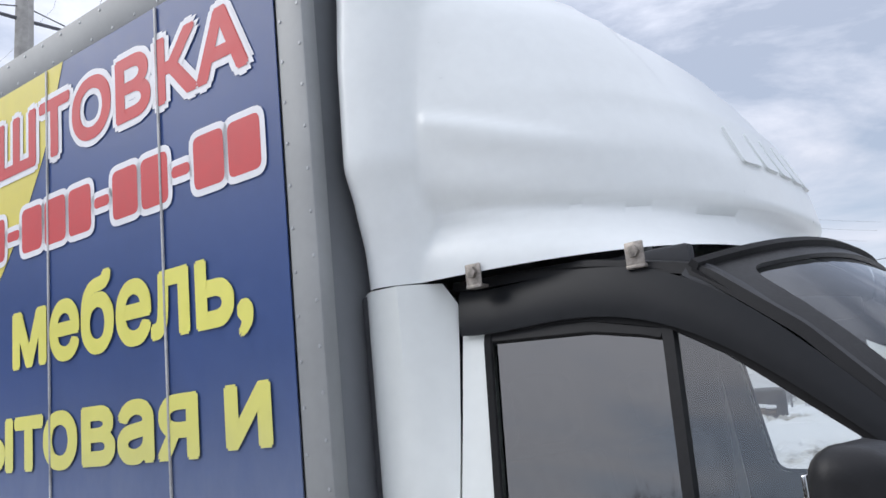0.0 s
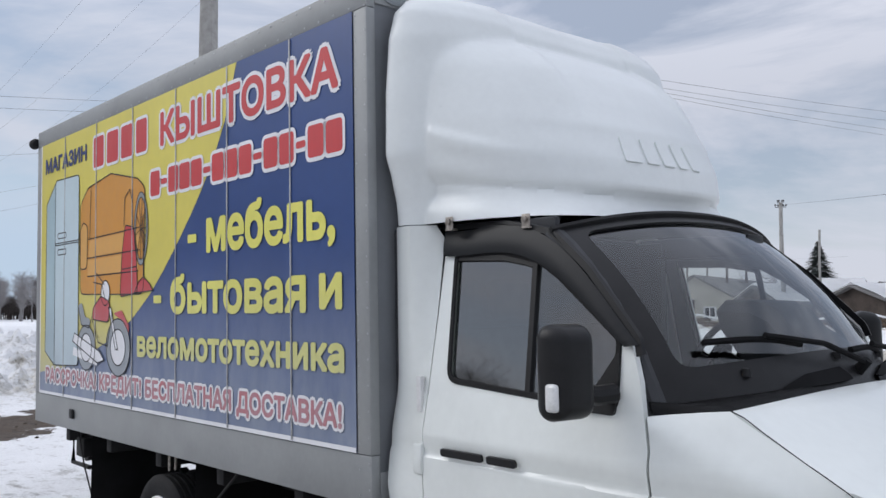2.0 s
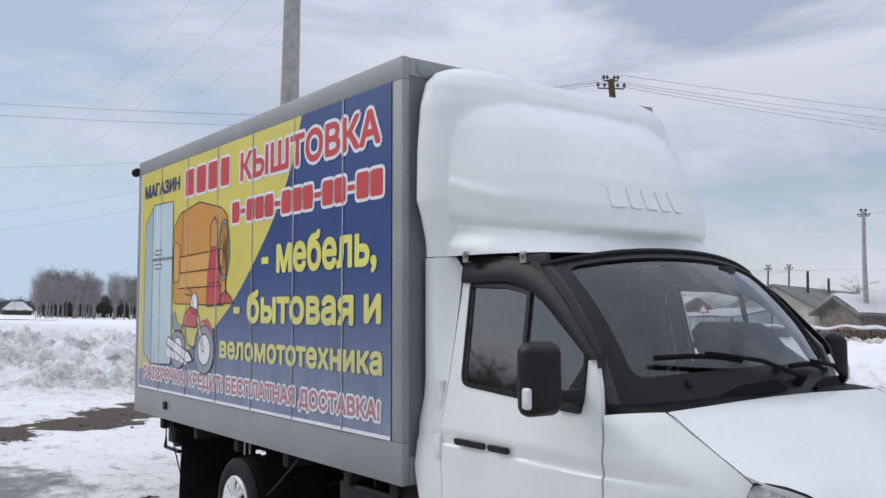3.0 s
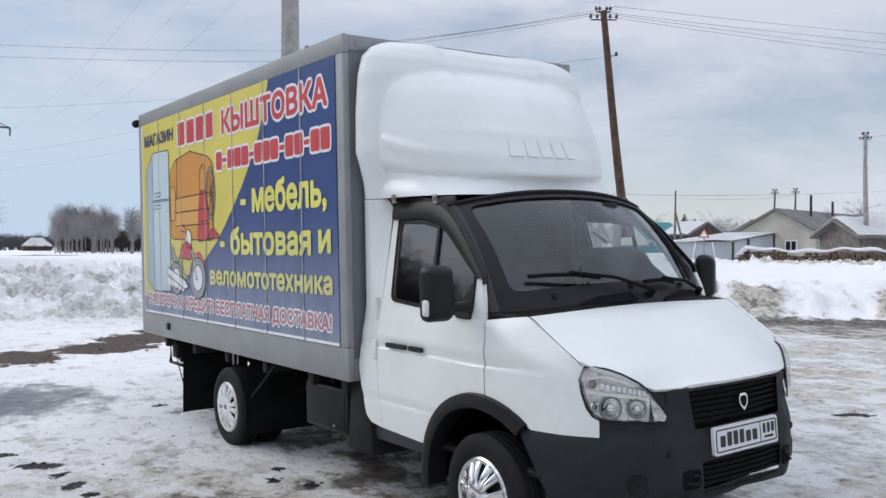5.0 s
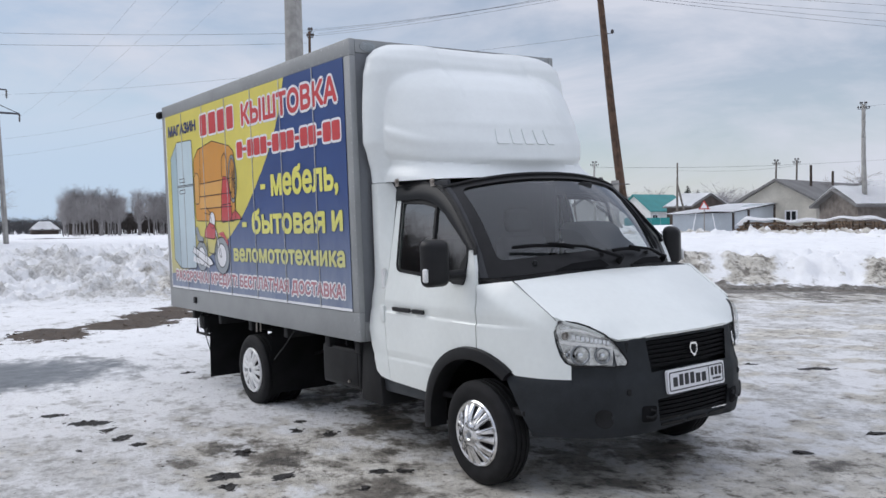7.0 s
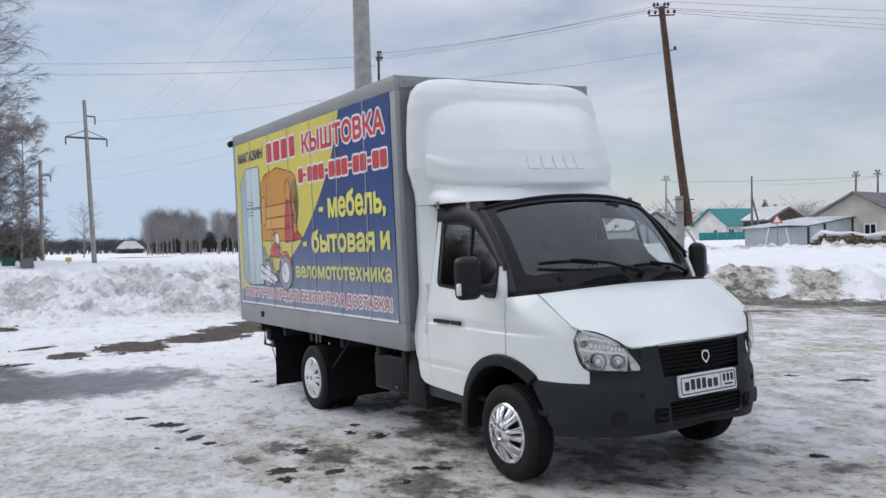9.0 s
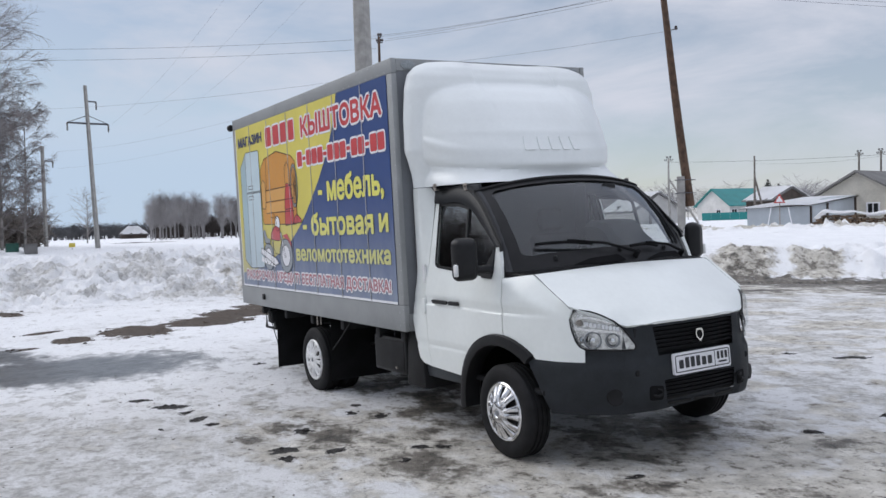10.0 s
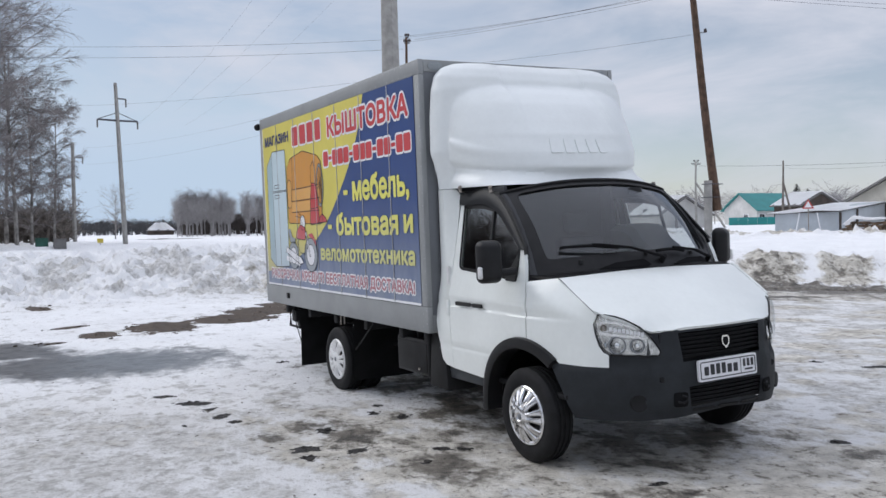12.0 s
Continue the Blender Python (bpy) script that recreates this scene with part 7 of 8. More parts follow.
def build_house(name, label, c, length, width, eave, ridge, turn, wall, roof, snow=0.0, windows=(), chimney=None, hip=False):
    """A gabled house; c: the middle of its floor, length along its ridge."""
    z = gz(c[0], c[1]) - 0.4
    h = thing(name, label, "house", Matrix.Translation((c[0], c[1], z)) @ pose(0, 0, 0, 0, 0, turn))
    L, W = length / 2, width / 2
    bm = bmesh.new()
    pts = [(-L, -W, 0), (L, -W, 0), (L, W, 0), (-L, W, 0), (-L, -W, eave), (L, -W, eave), (L, W, eave), (-L, W, eave), (-L, 0, ridge), (L, 0, ridge)]
    v = [bm.verts.new(p) for p in pts]
    for f in ((0, 1, 5, 4), (2, 3, 7, 6), (1, 2, 6, 9, 5), (3, 0, 4, 8, 7), (0, 3, 2, 1)):
        bm.faces.new([v[i] for i in f])
    part("wall", bm, wall, h)
    o, t = 0.45, 0.14
    sl = (ridge - eave) / W
    for s in (-1, 1):
        bm = bmesh.new()
        e0, e1 = eave - sl * o, ridge
        ps = [(-L - o, s * (W + o), e0), (L + o, s * (W + o), e0), (L + o - (2.2 if hip else 0), 0, e1), (-L - o + (2.2 if hip else 0), 0, e1)]
        lo = [bm.verts.new(p) for p in ps]
        up = [bm.verts.new((p[0], p[1], p[2] + t)) for p in ps]
        for i in range(4):
            j = (i + 1) % 4
            bm.faces.new((lo[i], lo[j], up[j], up[i]))
        bm.faces.new(lo[::-1])
        bm.faces.new(up)
        rf = part("roof", bm, roof, h)
        if snow:
            bm = bmesh.new()
            us, vs = span(-1, 1, 18), span(0.0, 1, 8)
            surface(bm, lambda u, q: Vector((u * (L + o - 0.1) * (1 - (2.2 / (L + o) if hip else 0.0) * q), s * (W + o) * (1 - q) * snow * (1 + 0.06 * math.sin(9 * u + q)), eave - sl * o + (ridge - eave + sl * o) * (1 - snow * (1 - q)) + t + 0.03 + 0.16 * min(1, 4 * q + 0.2) * (0.8 + 0.2 * math.sin(7 * u)))), us, vs)
            bmesh.ops.solidify(bm, geom=bm.faces[:], thickness=0.12)
            part("roof_snow", bm, M_SNOWCLEAN, h)
    for side, u, z0, w, hh in windows:
        bm = bmesh.new()
        m = {"gable": Matrix.Translation((L, u, z0)), "back": Matrix.Translation((-L, u, z0)) @ pose(0, 0, 0, 0, 0, 180), "right": Matrix.Translation((u, -W, z0)) @ pose(0, 0, 0, 0, 0, -90), "left": Matrix.Translation((u, W, z0)) @ pose(0, 0, 0, 0, 0, 90)}[side]
        box(bm, (-0.05, -w / 2 - 0.08, -0.08), (0.04, w / 2 + 0.08, hh + 0.08), 0.01, 1, m)
        win = part("window", bm, M_PWHITE, h)
        for k in (-1, 1):
            bm = bmesh.new()
            box(bm, (0.02, k * w / 4 - w / 4 + 0.04, 0.0), (0.05, k * w / 4 + w / 4 - 0.04, hh), 0.004, 1, m)
            part("pane", bm, M_GLOSSY, win)
    for u, w_, top in chimney or ():
        part("chimney", tube(bmesh.new(), (u, w_, ridge - 1.0), (u, w_, top), 0.10, 0.09, 8), M_LOGS, h, "thin dark stove pipe")
    return h


def build_tree(name, x, y, h, seed, label, spread=0.32, twigs=900, material=None, z=None, thick=1.0, droop=0.25):
    """A bare tree: tapered trunk, limbs and a haze of fine twigs."""
    rng = random.Random(seed)
    z = gz(x, y) if z is None else z
    t = thing(name, label, "tree", Matrix.Translation((x, y, z)), "birches at the field's edge")
    r0 = h * 0.013 * thick
    bm = bmesh.new()
    n = 9
    pts = [Vector((h * 0.02 * math.sin(3 * k + seed), h * 0.02 * math.cos(2.3 * k + seed), h * k)) for k in span(0, 1, n)]
    pts[0].z = -0.4
    taper_pipe(bm, pts, [r0 * (1.2 - 1.1 * i / n) for i in range(n)], 7)
    part("trunk", bm, M_BARK, t)
    bm = bmesh.new()

    def stick(a, b, ra, rb):
        d = (b - a)
        u = d.orthogonal().normalized()
        w = d.cross(u).normalized()
        va = [bm.verts.new(a + (u * math.cos(k) + w * math.sin(k)) * ra) for k in (0, 2.09, 4.19)]
        vb = [bm.verts.new(b + (u * math.cos(k) + w * math.sin(k)) * rb) for k in (0, 2.09, 4.19)]
        for k in range(3):
            bm.faces.new((va[k], va[(k + 1) % 3], vb[(k + 1) % 3], vb[k]))

    tips = []
    limbs = 46
    for i in range(limbs):
        k = 0.10 + 0.88 * (i + rng.random()) / limbs
        p = pts[min(n - 2, int(k * (n - 1)))].lerp(pts[min(n - 1, int(k * (n - 1)) + 1)], (k * (n - 1)) % 1)
        a = rng.uniform(0, 6.283)
        L = h * spread * (0.45 + 0.55 * math.sin(math.pi * min(1, 0.25 + 0.72 * (1 - k)))) * rng.uniform(0.7, 1.15)
        d = Vector((math.cos(a), math.sin(a), rng.uniform(0.5, 1.1))).normalized()
        q, rr = p, r0 * (1.0 - k) * 0.55 + 0.012
        for s in range(4):
            nx = q + d * L / 4
            stick(q, nx, rr, rr * 0.7)
            for m in range(2):
                tips.append((q.lerp(nx, rng.random()), d.copy(), L * 0.45, rr * 0.5))
            q, rr = nx, rr * 0.7
            d = (d + Vector((rng.uniform(-0.35, 0.35), rng.uniform(-0.35, 0.35), rng.uniform(-0.35, 0.12)))).normalized()
        tips.append((q, d, L * 0.4, rr))
    per = max(1, twigs // len(tips))
    for p, d, L, rr in tips:
        e = (d + Vector((rng.uniform(-0.9, 0.9), rng.uniform(-0.9, 0.9), rng.uniform(-0.5, 0.7)))).normalized()
        mid = p + e * L * 0.6
        stick(p, mid, max(0.009, rr * 0.45), 0.007)
        for m in range(per):
            q = p.lerp(mid, rng.uniform(0.15, 1.0))
            f = (e + Vector((rng.uniform(-1, 1), rng.uniform(-1, 1), rng.uniform(-0.9, 0.5) - droop))).normalized()
            m1 = q + f * L * rng.uniform(0.10, 0.30)
            m2 = m1 + (f + Vector((rng.uniform(-0.5, 0.5), rng.uniform(-0.5, 0.5), -droop * rng.uniform(0.6, 2.6)))).normalized() * L * rng.uniform(0.10, 0.30)
            stick(q, m1, 0.0052, 0.0042)
            stick(m1, m2, 0.0042, 0.0028)
    cr = part("crown", bm, material or M_TWIG, t)
    cr["kind"] = "stuff"
    return t


def build_wood(name, label, spots, hmin, hmax, seed, material, kind="stuff", wide=0.16, twigs=46, rise=0.0, fine=1.0):
    """A far wood as one object: thin trunks and sparse crowns."""
    rng = random.Random(seed)
    bm = bmesh.new()

    def stick(a, b, ra, rb):
        d = b - a
        u = d.orthogonal().normalized()
        w = d.cross(u).normalized()
        va = [bm.verts.new(a + (u * math.cos(k) + w * math.sin(k)) * ra) for k in (0, 2.09, 4.19)]
        vb = [bm.verts.new(b + (u * math.cos(k) + w * math.sin(k)) * rb) for k in (0, 2.09, 4.19)]
        for k in range(3):
            bm.faces.new((va[k], va[(k + 1) % 3], vb[(k + 1) % 3], vb[k]))
    for x, y in spots:
        h = rng.uniform(hmin, hmax)
        z = gz(x, y) - 0.5
        b = Vector((x, y, z))
        stick(b, b + Vector((rng.uniform(-0.3, 0.3), rng.uniform(-0.3, 0.3), h)), 0.13 - 0.05 * rise, 0.03)
        for k in range(twigs):
            q = rng.uniform(0.30 + 0.16 * rise, 0.97)
            a = rng.uniform(0, 6.283)
            L = h * wide * (0.5 + 1.0 * math.sin(math.pi * min(1.0, (q - 0.25) / 0.78))) * rng.uniform(0.6, 1.2)
            p = b + Vector((0, 0, h * q))
            e = p + Vector((math.cos(a) * L, math.sin(a) * L, L * (rng.uniform(0.1, 1.0) + 0.9 * rise)))
            stick(p, e, (0.05 - 0.022 * rise) * fine, (0.02 - 0.008 * rise) * fine)
            for m in range(3):
                s = p.lerp(e, rng.uniform(0.3, 1.0))
                stick(s, s + Vector((rng.uniform(-1, 1), rng.uniform(-1, 1), rng.uniform(-0.6, 0.8))) * L * 0.5, (0.03 - 0.012 * rise) * fine, 0.012 * fine)
    ob = link(name, bm, material, normals=False)
    return tagged(ob, label, "woodland", kind=kind)


def at(angle, r):
    return LOT[0] + r * math.cos(radians(angle)), LOT[1] + r * math.sin(radians(angle))


def build_poles():
    # tall concrete pole behind the truck
    build_concrete_pole(-24.5, 9.85, 16.6, 0.62, 0.40, (-0.55, 0.1), ((14.35, 1.95, 84, "truss"), (16.0, 1.2, 84, "one")))
    # wooden pole bound to a concrete stub
    g = gz(-15.65, 16.98)
    build_wood_pole("wooden_pole", -15.65, 16.98, 9.42 - g, 0.135, (-0.60, -0.06), "leaning brown wooden utility pole bound to a concrete stub", 0.42, 55, (0, 0, 3.04 - g), None, M_OLDWOOD, (0.13, 0.25, 2.05 - g))
    build_concrete_pole(-48.1, 3.9, 9.3, 0.24, 0.16, (-0.05, -0.35), ((7.15, 1.15, 100, "truss"), (8.4, 0.55, 100, "one")), "field power line")
    build_concrete_pole(-65.36, 3.03, 7.4, 0.26, 0.2, (0, 0), ((6.3, 0.7, 100, "one"),), "field power line")
    build_wood_pole("village_pole", -23.2, 46.4, 7.75, 0.15, (-0.10, -0.05), "slim pale concrete village pole with short cross-arms", 0.30, 30, None, None, M_CONCRETE)
    build_wood_pole("village_pole", -29.6, 65.1, 7.6, 0.12, (0.05, 0.0), "pale grey village pole before a spruce", 0.0, 30, None, None, M_CONCRETE)
    for x, y, h, st in ((-46.6, 57.8, 5.75, (0.9, 0.5)), (-42.1, 65.9, 5.8, None), (-40.6, 66.7, 5.9, None), (-56.2, 54.6, 2.7, (0.6, -0.4))):
        build_wood_pole("village_pole", x, y, h, 0.10, (0.05, 0.0), "grey wooden village utility pole" + (" with a strut" if st else ""), 0.0 if st else 0.3, 40, None, st)
    build_wood_pole("village_pole", -54.8, 55.8, 6.2, 0.11, (0.05, 0.0), "pale grey concrete village pole with a long strut", 0.36, 40, None, (2.1, 1.8), M_CONCRETE)
    build_wood_pole("village_pole", -31.4, 13.95, 9.6, 0.075, (0.05, 0.0), "tall reddish wooden pole with a strut and insulators", 0.13, 60, None, (1.5, 1.3), M_OLDWOOD)


def build_wires():
    T = Vector((-25.0, 9.95, gz(-24.5, 9.85) + 14.35))
    L = Vector((-48.1, 3.6, gz(-48, 4) + 7.3))
    Wp = Vector((-16.25, 16.92, 9.38))
    S = Vector((-31.35, 13.95, gz(-31.4, 13.95) + 9.55))
    V = Vector((-23.3, 46.4, gz(-23.2, 46.4) + 7.6))
    d = Vector((math.cos(radians(84)), math.sin(radians(84)), 0))
    for e, dz in ((-1.9, -0.5), (1.9, -0.5), (0.9, 0.7)):
        wire(T + d * e + Vector((0, 0, dz)), L + Vector((0, e * 0.7 + 2.5, dz * 0.6)), 0.9, 0.0028)
        wire(T + d * e + Vector((0, 0, dz)), T + d * e + Vector((38, -16, dz + 3)), 0.9, 0.005)
    # the field line, low and far
    for z0, z1 in ((7.1, 8.3), (6.5, 7.0)):
        wire((-24.6, 9.9, z0), (-69.2, 4.4, z1), 0.5, 0.0035)
    wire((-24.6, 9.9, 7.3), (-62.0, -2.0, 10.4), 0.4, 0.0045)
    # the village line over the reddish pole to the brown one
    c = Vector((math.cos(radians(55)), math.sin(radians(55)), 0))
    for dz, e in ((0.0, 0.2), (-0.52, -0.2)):
        wire(S + Vector((0, e, dz)), (-39.3, -4.6 + e, S.z - 0.42 + dz), 0.2, 0.0065)
    for e, dz in ((-0.42, -0.05), (-0.2, 0.0), (0.2, 0.0), (0.42, 0.2)):
        wire(Wp + c * e + Vector((0, 0, dz)), S + Vector((0, e, dz - 0.35 * (e + 0.2))), 0.14, 0.0055)
        wire(Wp + c * e + Vector((0, 0, dz)), (-12.5 + 2 * e, 66.0, 13.2 + 1.6 * e + dz), 0.4, 0.006)
    wire(Wp + Vector((0.3, 0.2, -1.45)), S + Vector((0.1, 0.2, -1.4)), 0.14, 0.0045)
    for e in (-0.3, 0.0, 0.3):
        wire(V + Vector((e, 0, 0)), (14.0 + e, 30.0, 7.6), 0.4, 0.005)
        wire((-54.8 + e, 55.8, 6.9), (-33.8 + e, 80.0, 7.4), 0.4, 0.0045)
    for e in (0, 0.4):
        wire((-46.6, 57.8 + e, 6.2), (-40.6, 66.7 + e, 6.5), 0.25, 0.0045)


def build_shed(a, b, c):
    """A low shed with one sloping roof: corners a and b along its front, c at the far end of its side."""
    a, b, c = (Vector((*p, 0)) for p in (a, b, c))
    d = a + c - b
    shed = thing("grey_shed", "long pale grey shed with snow on its sloping roof", "shed", Matrix.Translation((0, 0, 0)))
    base = [gz(p.x, p.y) - 0.4 for p in (a, b, c, d)]
    tops = (2.06, 2.17, 2.80, 2.69)
    bm = bmesh.new()
    lo = [bm.verts.new((p.x, p.y, z)) for p, z in zip((a, b, c, d), base)]
    up = [bm.verts.new((p.x, p.y, z)) for p, z in zip((a, b, c, d), tops)]
    for i in range(4):
        j = (i + 1) % 4
        bm.faces.new((lo[i], lo[j], up[j], up[i]))
    bm.faces.new(up)
    part("wall", bm, M_SIDING, shed)
    e, f = (b - a).normalized(), (c - b).normalized()
    bm = bmesh.new()
    surface(bm, lambda u, v: a + e * (-0.4 + u * ((b - a).length + 0.8)) + f * (-0.5 + v * ((c - b).length + 1.4)) + Vector((0, 0, 2.04 + 0.12 * u + 0.66 * v)), (0, 1), (0, 1))
    bmesh.ops.solidify(bm, geom=bm.faces[:], thickness=0.10)
    part("roof", bm, M_LOGS, shed)
    bm = bmesh.new()
    surface(bm, lambda u, v: a + e * (-0.35 + u * ((b - a).length + 0.7)) + f * (-0.45 + v * ((c - b).length + 1.3)) + Vector((0, 0, 2.10 + 0.12 * u + 0.66 * v + 0.05 * math.sin(7 * u + 3) * math.sin(5 * v + 1))), span(0, 1, 14), span(0, 1, 10))
    bmesh.ops.solidify(bm, geom=bm.faces[:], thickness=0.16)
    part("roof_snow", bm, M_SNOWCLEAN, shed)
    for k in (0.03, 0.36, 0.97):
        p = b.lerp(c, k) + e * 0.06
        part("post", box(bmesh.new(), (p.x - 0.07, p.y - 0.07, gz(p.x, p.y) - 0.3), (p.x + 0.07, p.y + 0.07, 2.12 + 0.58 * k), 0.01, 1), M_LOGS, shed)


def build_village():
    def ridge_house(name, label, p, q, width, eave, ridge, wall, roof, snow=0.0, windows=(), chimney=None, hip=False):
        """A house by the ends of its ridge in plan and the heights of eave and ridge above the lot."""
        c = ((p[0] + q[0]) / 2, (p[1] + q[1]) / 2)
        z = gz(*c) - 0.4
        return build_house(name, label, c, math.hypot(q[0] - p[0], q[1] - p[1]) - 0.9, width, eave - z, ridge - z, math.degrees(math.atan2(q[1] - p[1], q[0] - p[0])), wall, roof, snow, windows, chimney, hip)

    ridge_house("teal_roof_house", "low white house with a bright teal metal roof", at(132.34, 140), at(129.79, 146), 7.0, 3.45, 5.8, M_PLASTER, M_TEAL, 0.0, (("back", -1.2, 1.1, 0.9, 0.8), ("right", -3.0, 1.1, 1.0, 0.8)))
    ridge_house("cream_house", "cream plastered house with grey slate gable roof", (-30.21, 47.76), (-32.71, 62.66), 5.2, 2.9, 4.3, M_CREAM, M_SLATE, 0.0, (("back", -0.95, 1.05, 0.72, 0.72), ("back", 0.7, 1.05, 0.72, 0.72), ("right", 3.2, 1.1, 0.8, 0.8)), ((-3.5, -0.8, 5.0), (1.2, -0.5, 4.75)))
    build_shed(at(130.2, 53.5), at(126.7, 56.8), at(124.1, 63.4))
    ridge_house("annex", "low grey board annex with snow on its roof", at(121.0, 58.5), at(118.0, 60.5), 4.0, 2.55, 3.4, M_GREYWOOD, M_SLATE, 1.0)
    ridge_house("log_house", "dark log house with patchy snow on the roof", (-35.91, 64.92), (-27.72, 69.21), 7.0, 3.05, 4.55, M_LOGS, M_SLATE, 0.7, (("right", 0.0, 1.6, 1.0, 1.0),))
    ridge_house("blue_house", "blue board house with a grey slate roof", (-44.3, 114.1), (-44.4, 122.6), 3.4, 4.9, 6.2, M_BLUEWALL, M_SLATE, 0.0)
    ridge_house("outbuilding", "low dark outbuilding under a snow-covered roof", (-21.24, 50.65), (-18.67, 55.72), 4.7, 2.75, 3.5, M_LOGS, M_SLATE, 1.0)
    ridge_house("snowy_house", "small house under a snow-covered roof", at(129.3, 130), at(127.5, 127), 8.0, 3.7, 5.3, M_LOGS, M_SLATE, 1.0)
    ridge_house("brown_house", "far brown house with a steep roof", (-39.88, 59.38), (-42.54, 69.21), 5.1, 2.6, 4.05, M_LOGS, M_SLATE, 0.0)
    ridge_house("white_house", "low white house with snow on its roof", at(137.6, 92), at(135.4, 86), 5.0, 2.5, 4.0, M_PLASTER, M_SLATE, 1.0, (("right", 0.0, 1.4, 0.9, 0.8),))
    ridge_house("field_house", "small dark farmhouse with snowy hip roof", (-230.7, 38.0), (-229.6, 45.0), 7.0, 1.7, 3.4, M_LOGS, M_SLATE, 1.0, (), None, True)
    # long stack of split firewood under a cap of snow
    stack = thing("firewood_stack", "long stack of brown split firewood under a cap of snow", "firewood", Matrix.Translation((0, 0, 0)))
    rng = random.Random(33)
    a, b = Vector((*at(126.4, 53.5), 0)), Vector((*at(112.0, 51.0), 0))
    d = (b - a).normalized()
    out = Vector((d.y, -d.x, 0))
    if out.dot(Vector((LOT[0], LOT[1], 0)) - a) < 0:
        out = -out
    long = (b - a).length

    def stack_top(u):
        return min(1.0, 0.55 + u / 1.2) * (0.74 + 0.06 * math.sin(u * 1.3) + 0.05 * math.sin(u * 3.7))
    bm = bmesh.new()
    for row in range(10):
        u = 0.08 * (row % 2)
        while u < long:
            r = rng.uniform(0.060, 0.105)
            z = 0.05 + 0.165 * row + rng.uniform(-0.02, 0.02)
            if z < stack_top(u):
                p = a + d * u
                p.z = gz(p.x, p.y) + z
                k = rng.uniform(0.0, 0.10)
                tube(bm, p - out * 0.3, p + out * (0.18 + k), r, r * rng.uniform(0.85, 1.0), rng.choice((5, 6, 7)))
            u += r * 1.9
    logs = part("firewood", bm, M_FIREWOOD, stack, "split log ends")
    logs["kind"] = "stuff"
    bm = bmesh.new()
    surface(bm, lambda u, v: a + d * u + out * (0.36 - 0.85 * v) + Vector((0, 0, gz((a + d * u).x, (a + d * u).y) + stack_top(u) + 0.10 + (0.16 + 0.05 * math.sin(u * 2.1)) * math.sin(math.pi * min(1.0, 0.10 + 0.9 * v)))), span(0, long, 110), span(0, 1, 7))
    bmesh.ops.solidify(bm, geom=bm.faces[:], thickness=0.10)
    part("snow_cap", bm, M_SNOWCLEAN, stack)
    # teal gate beside the house, road sign, bins and field signs
    gate = thing("teal_gate", "teal sheet-metal yard gate", "gate", Matrix.Translation((*at(131.5, 124), gz(*at(131.5, 124)))) @ pose(0, 0, 0, 0, 0, 38))
    for i in range(5):
        part("gate_panel", box(bmesh.new(), (-3 + 1.22 * i, -0.04, -0.3), (-1.8 + 1.22 * i, 0.04, 1.05), 0.01, 1), M_TEAL, gate)
    x, y = at(128.32, 52.4)
    sg = thing("warning_sign", "red-edged triangular road sign on a post", "road sign", Matrix.Translation((x, y, gz(x, y))) @ pose(0, 0, 0, 0, 0, -60 + 90))
    tri = lambda k, d: [(k * math.cos(radians(a)), -d, 1.75 + k * math.sin(radians(a))) for a in (90, 210, 330)]
    for k, dd, m, nm in ((0.36, 0.02, M_SIGN, "plate"), (0.23, 0.05, M_PWHITE, "field")):
        bm = bmesh.new()
        f = [bm.verts.new(v) for v in tri(k, dd)]
        g = [bm.verts.new((v[0], v[1] + 0.02, v[2])) for v in tri(k, dd)]
        bm.faces.new(f)
        bm.faces.new(g[::-1])
        for i in range(3):
            bm.faces.new((f[i], f[(i + 1) % 3], g[(i + 1) % 3], g[i]))
        part(nm, bm, m, sg)
    for s in (-1, 1):
        part("leg", tube(bmesh.new(), (s * 0.75, 0, -0.3), (s * 0.45, 0, 1.35), 0.03, n=6), M_PWHITE, sg)
    part("post", tube(bmesh.new(), (0, 0.03, -0.3), (0, 0.03, 2.0), 0.03, n=6), M_STEEL, sg)
    for x, y, m, lb in ((-45.4, -0.75, M_BINGREEN, "green steel rubbish bin in the snow"), (-44.6, 0.05, M_SLATE, "grey steel rubbish bin in the snow")):
        bn = thing("rubbish_bin", lb, "bin", Matrix.Translation((x, y, gz(x, y) - 0.25)) @ Matrix.Scale(0.66, 4), "bins by the trees")
        part("body", box(bmesh.new(), (-0.5, -0.45, 0), (0.5, 0.45, 0.95), 0.04, 2), m, bn)
        part("lid", box(bmesh.new(), (-0.54, -0.48, 0.953), (0.54, 0.48, 1.03), 0.03, 2), m, bn)
    for x, y in ((-46.5, 2.3),):
        s = thing("marker_sign", "small yellow marker sign on a short post", "sign", Matrix.Translation((x, y, gz(x, y))) @ pose(0, 0, 0, 0, 0, 80))
        part("plate", box(bmesh.new(), (-0.16, -0.015, 0.12), (0.16, 0.015, 0.36), 0.01, 1), M_SIGNY, s)
        part("post", tube(bmesh.new(), (0, 0.02, -0.3), (0, 0.02, 0.2), 0.02, n=6), M_STEEL, s)


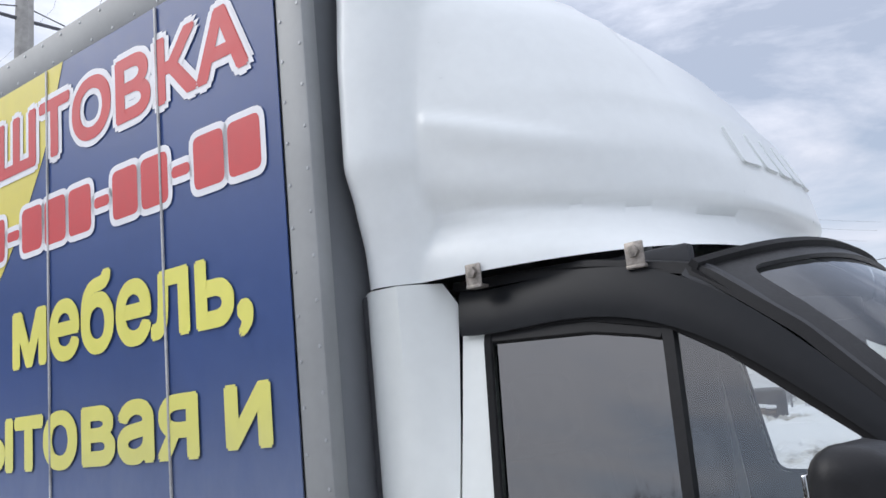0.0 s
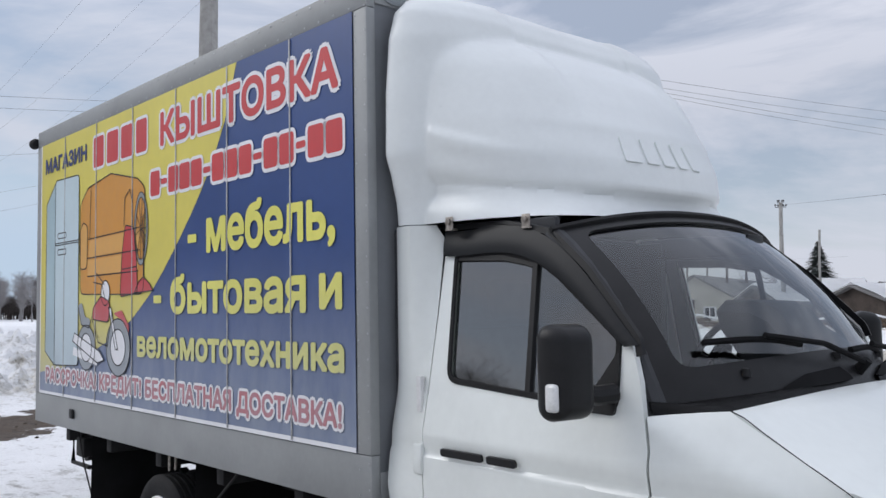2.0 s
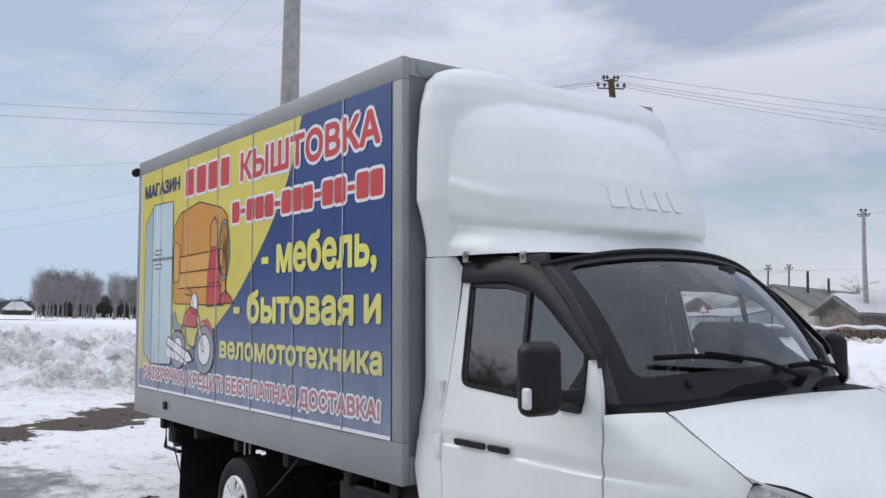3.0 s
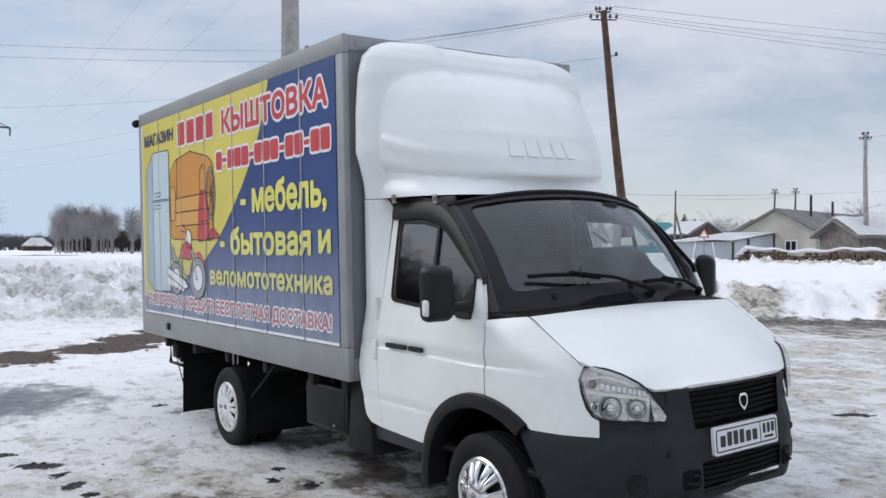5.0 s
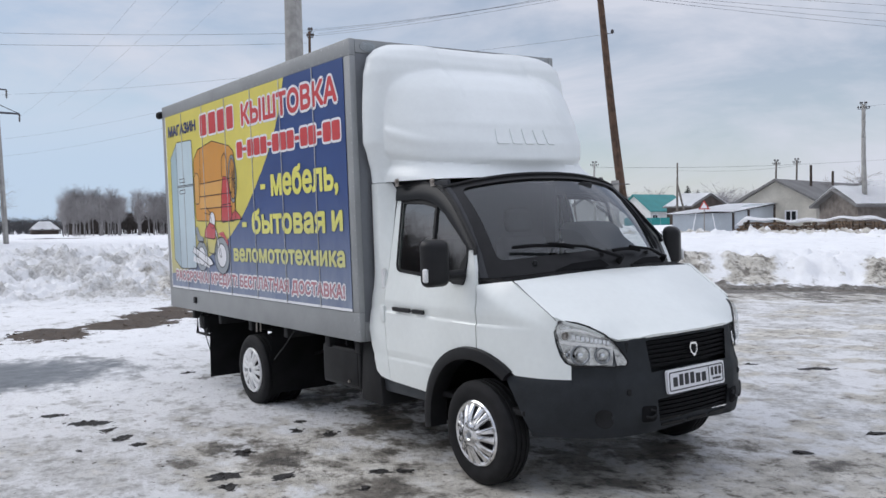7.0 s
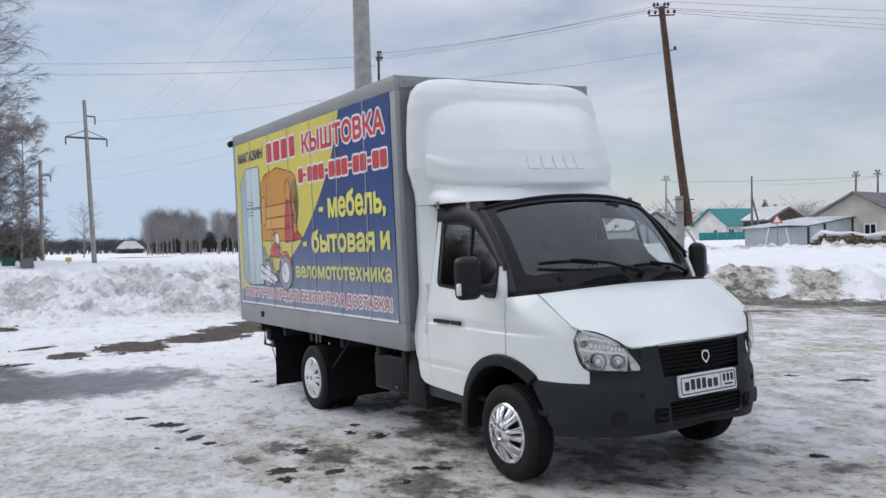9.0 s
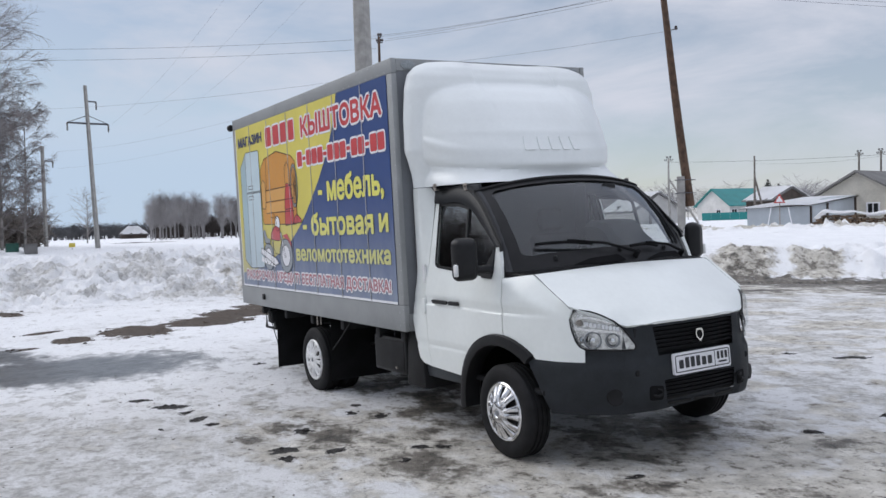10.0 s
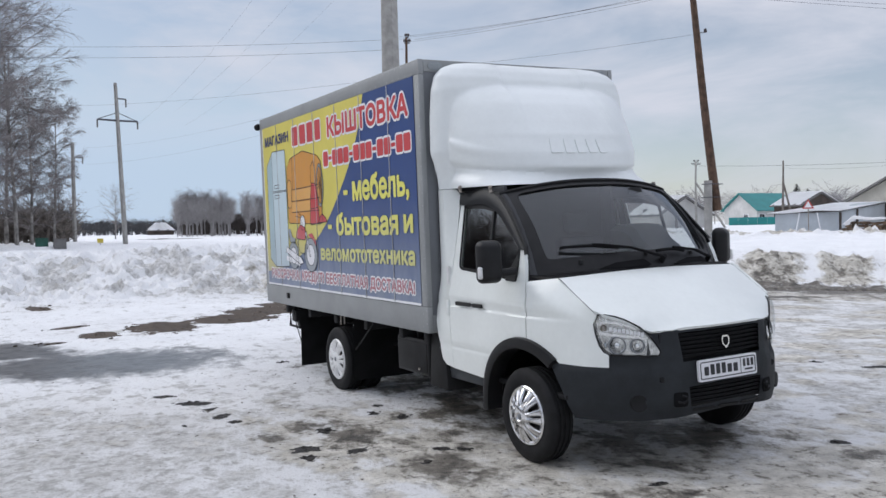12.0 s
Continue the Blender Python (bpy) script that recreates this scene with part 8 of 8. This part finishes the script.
def build_trees():
    k = 0
    for ang, r, h in ((178.8, 49, 15.5), (180.4, 53, 18), (177.3, 57, 12.5), (182.6, 50, 17), (178.9, 60, 16), (177.4, 66, 13.5), (175.0, 64, 8.9), (176.4, 60, 9.8), (184.5, 56, 17), (181.2, 63, 18)):
        x, y = at(ang, r)
        build_tree("birch_tree", x, y, h, 11 + k, "tall bare birch with fine drooping twigs", 0.27, 8200, thick=0.65, droop=0.13)
        k += 1
    rng = random.Random(5)
    spots = [at(rng.uniform(164.7, 168.0), rng.uniform(150, 190)) for _ in range(44)] + [at(rng.uniform(159.5, 163.7), rng.uniform(140, 170)) for _ in range(40)]
    build_wood("birch_grove", "distant grove of bare pale birches", spots, 5.6, 7.9, 3, M_GROVE, twigs=120, wide=0.155, rise=0.55, fine=0.62)
    spots = [at(rng.uniform(158.5, 167.7), rng.uniform(195, 230)) for _ in range(330)]
    build_wood("thicket", "dark brown thicket behind the far grove", spots, 3.4, 4.9, 14, M_THICKET, wide=0.34, twigs=26)
    spots = [at(rng.uniform(155, 200), rng.uniform(240, 330)) for _ in range(420)] + [at(rng.uniform(167, 178), rng.uniform(250, 320)) for _ in range(420)]
    build_wood("far_wood", "dark far woodland along the horizon", spots, 2.6, 4.6, 4, M_FARDARK, wide=0.34, twigs=16)
    spots = [at(rng.uniform(95, 140), rng.uniform(170, 230)) for _ in range(330)]
    build_wood("far_wood", "grey far woodland behind the village", spots, 3.6, 6.4, 6, M_FAR, wide=0.4, twigs=24)
    spots = [at(rng.uniform(174.2, 186), rng.uniform(70, 84)) for _ in range(150)]
    build_wood("undergrowth", "brown undergrowth below the birches", spots, 1.3, 2.9, 9, M_GREYWOOD, wide=0.5, twigs=26)
    spots = [at(rng.uniform(200, 450), rng.uniform(105, 150)) for _ in range(520)]
    build_wood("far_wood", "dark woodland on the other side of the lot", spots, 14.0, 22.0, 8, M_FARDARK, wide=0.2, twigs=40)
    spots = [at(rng.uniform(187.5, 234), rng.uniform(58, 72)) for _ in range(150)]
    build_wood("tree_belt", "dark bare tree belt that goes on round the lot", spots, 9.5, 13.0, 12, M_THICKET, wide=0.17, twigs=220, fine=0.33)
    # unseen belt, added for the dark band mirrored low in the side window
    spots = [at(rng.uniform(233, 262), rng.uniform(44, 52)) for _ in range(110)]
    build_wood("tree_belt", "dense dark tree belt out of view, mirrored in the side window", spots, 10.0, 12.5, 13, M_THICKET, wide=0.17, twigs=260, fine=0.33)
    for x, y, h, sd in ((-28.3, 55.2, 3.5, 71), (-30.2, 55.0, 3.0, 72), (-74.5, 66.0, 5.0, 73), (-120.0, 14.0, 6.5, 74), (-135.0, 10.0, 6.0, 75)):
        build_tree("garden_tree", x, y, h, sd, "small bare garden tree in a village yard", 0.42, 500)
    for x, y, h in ((*at(128.95, 130), 5.5), (*at(128.35, 131), 4.9), (-33.7, 73.8, 7.3)):
        t = thing("spruce_tree", "dark spruce behind the village roofs", "tree", Matrix.Translation((x, y, gz(x, y))), "spruces")
        part("trunk", tube(bmesh.new(), (0, 0, -0.3), (0, 0, h), 0.16, 0.03, 7), M_OLDWOOD, t)
        bm = bmesh.new()
        r2 = random.Random(int(h * 10))
        for i in range(420 if h < 7 else 1100):
            q = r2.uniform(0.12, 1.0)
            L = min(1.0, (1 - q) * 2.2) * h * (0.34 if h < 7 else 0.29) * r2.uniform(0.6, 1.1) + 0.2
            a = r2.uniform(0, 6.283)
            p = Vector((0, 0, h * q))
            e = p + Vector((math.cos(a) * L, math.sin(a) * L, -L * 0.25))
            w = Vector((-math.sin(a), math.cos(a), 0)) * 0.16
            f = [bm.verts.new(c) for c in (p, p.lerp(e, 0.6) + w, e, p.lerp(e, 0.6) - w)]
            bm.faces.new(f)
        part("crown", bm, M_PINE, t)["kind"] = "stuff"


build_poles()
build_wires()
build_village()
build_trees()
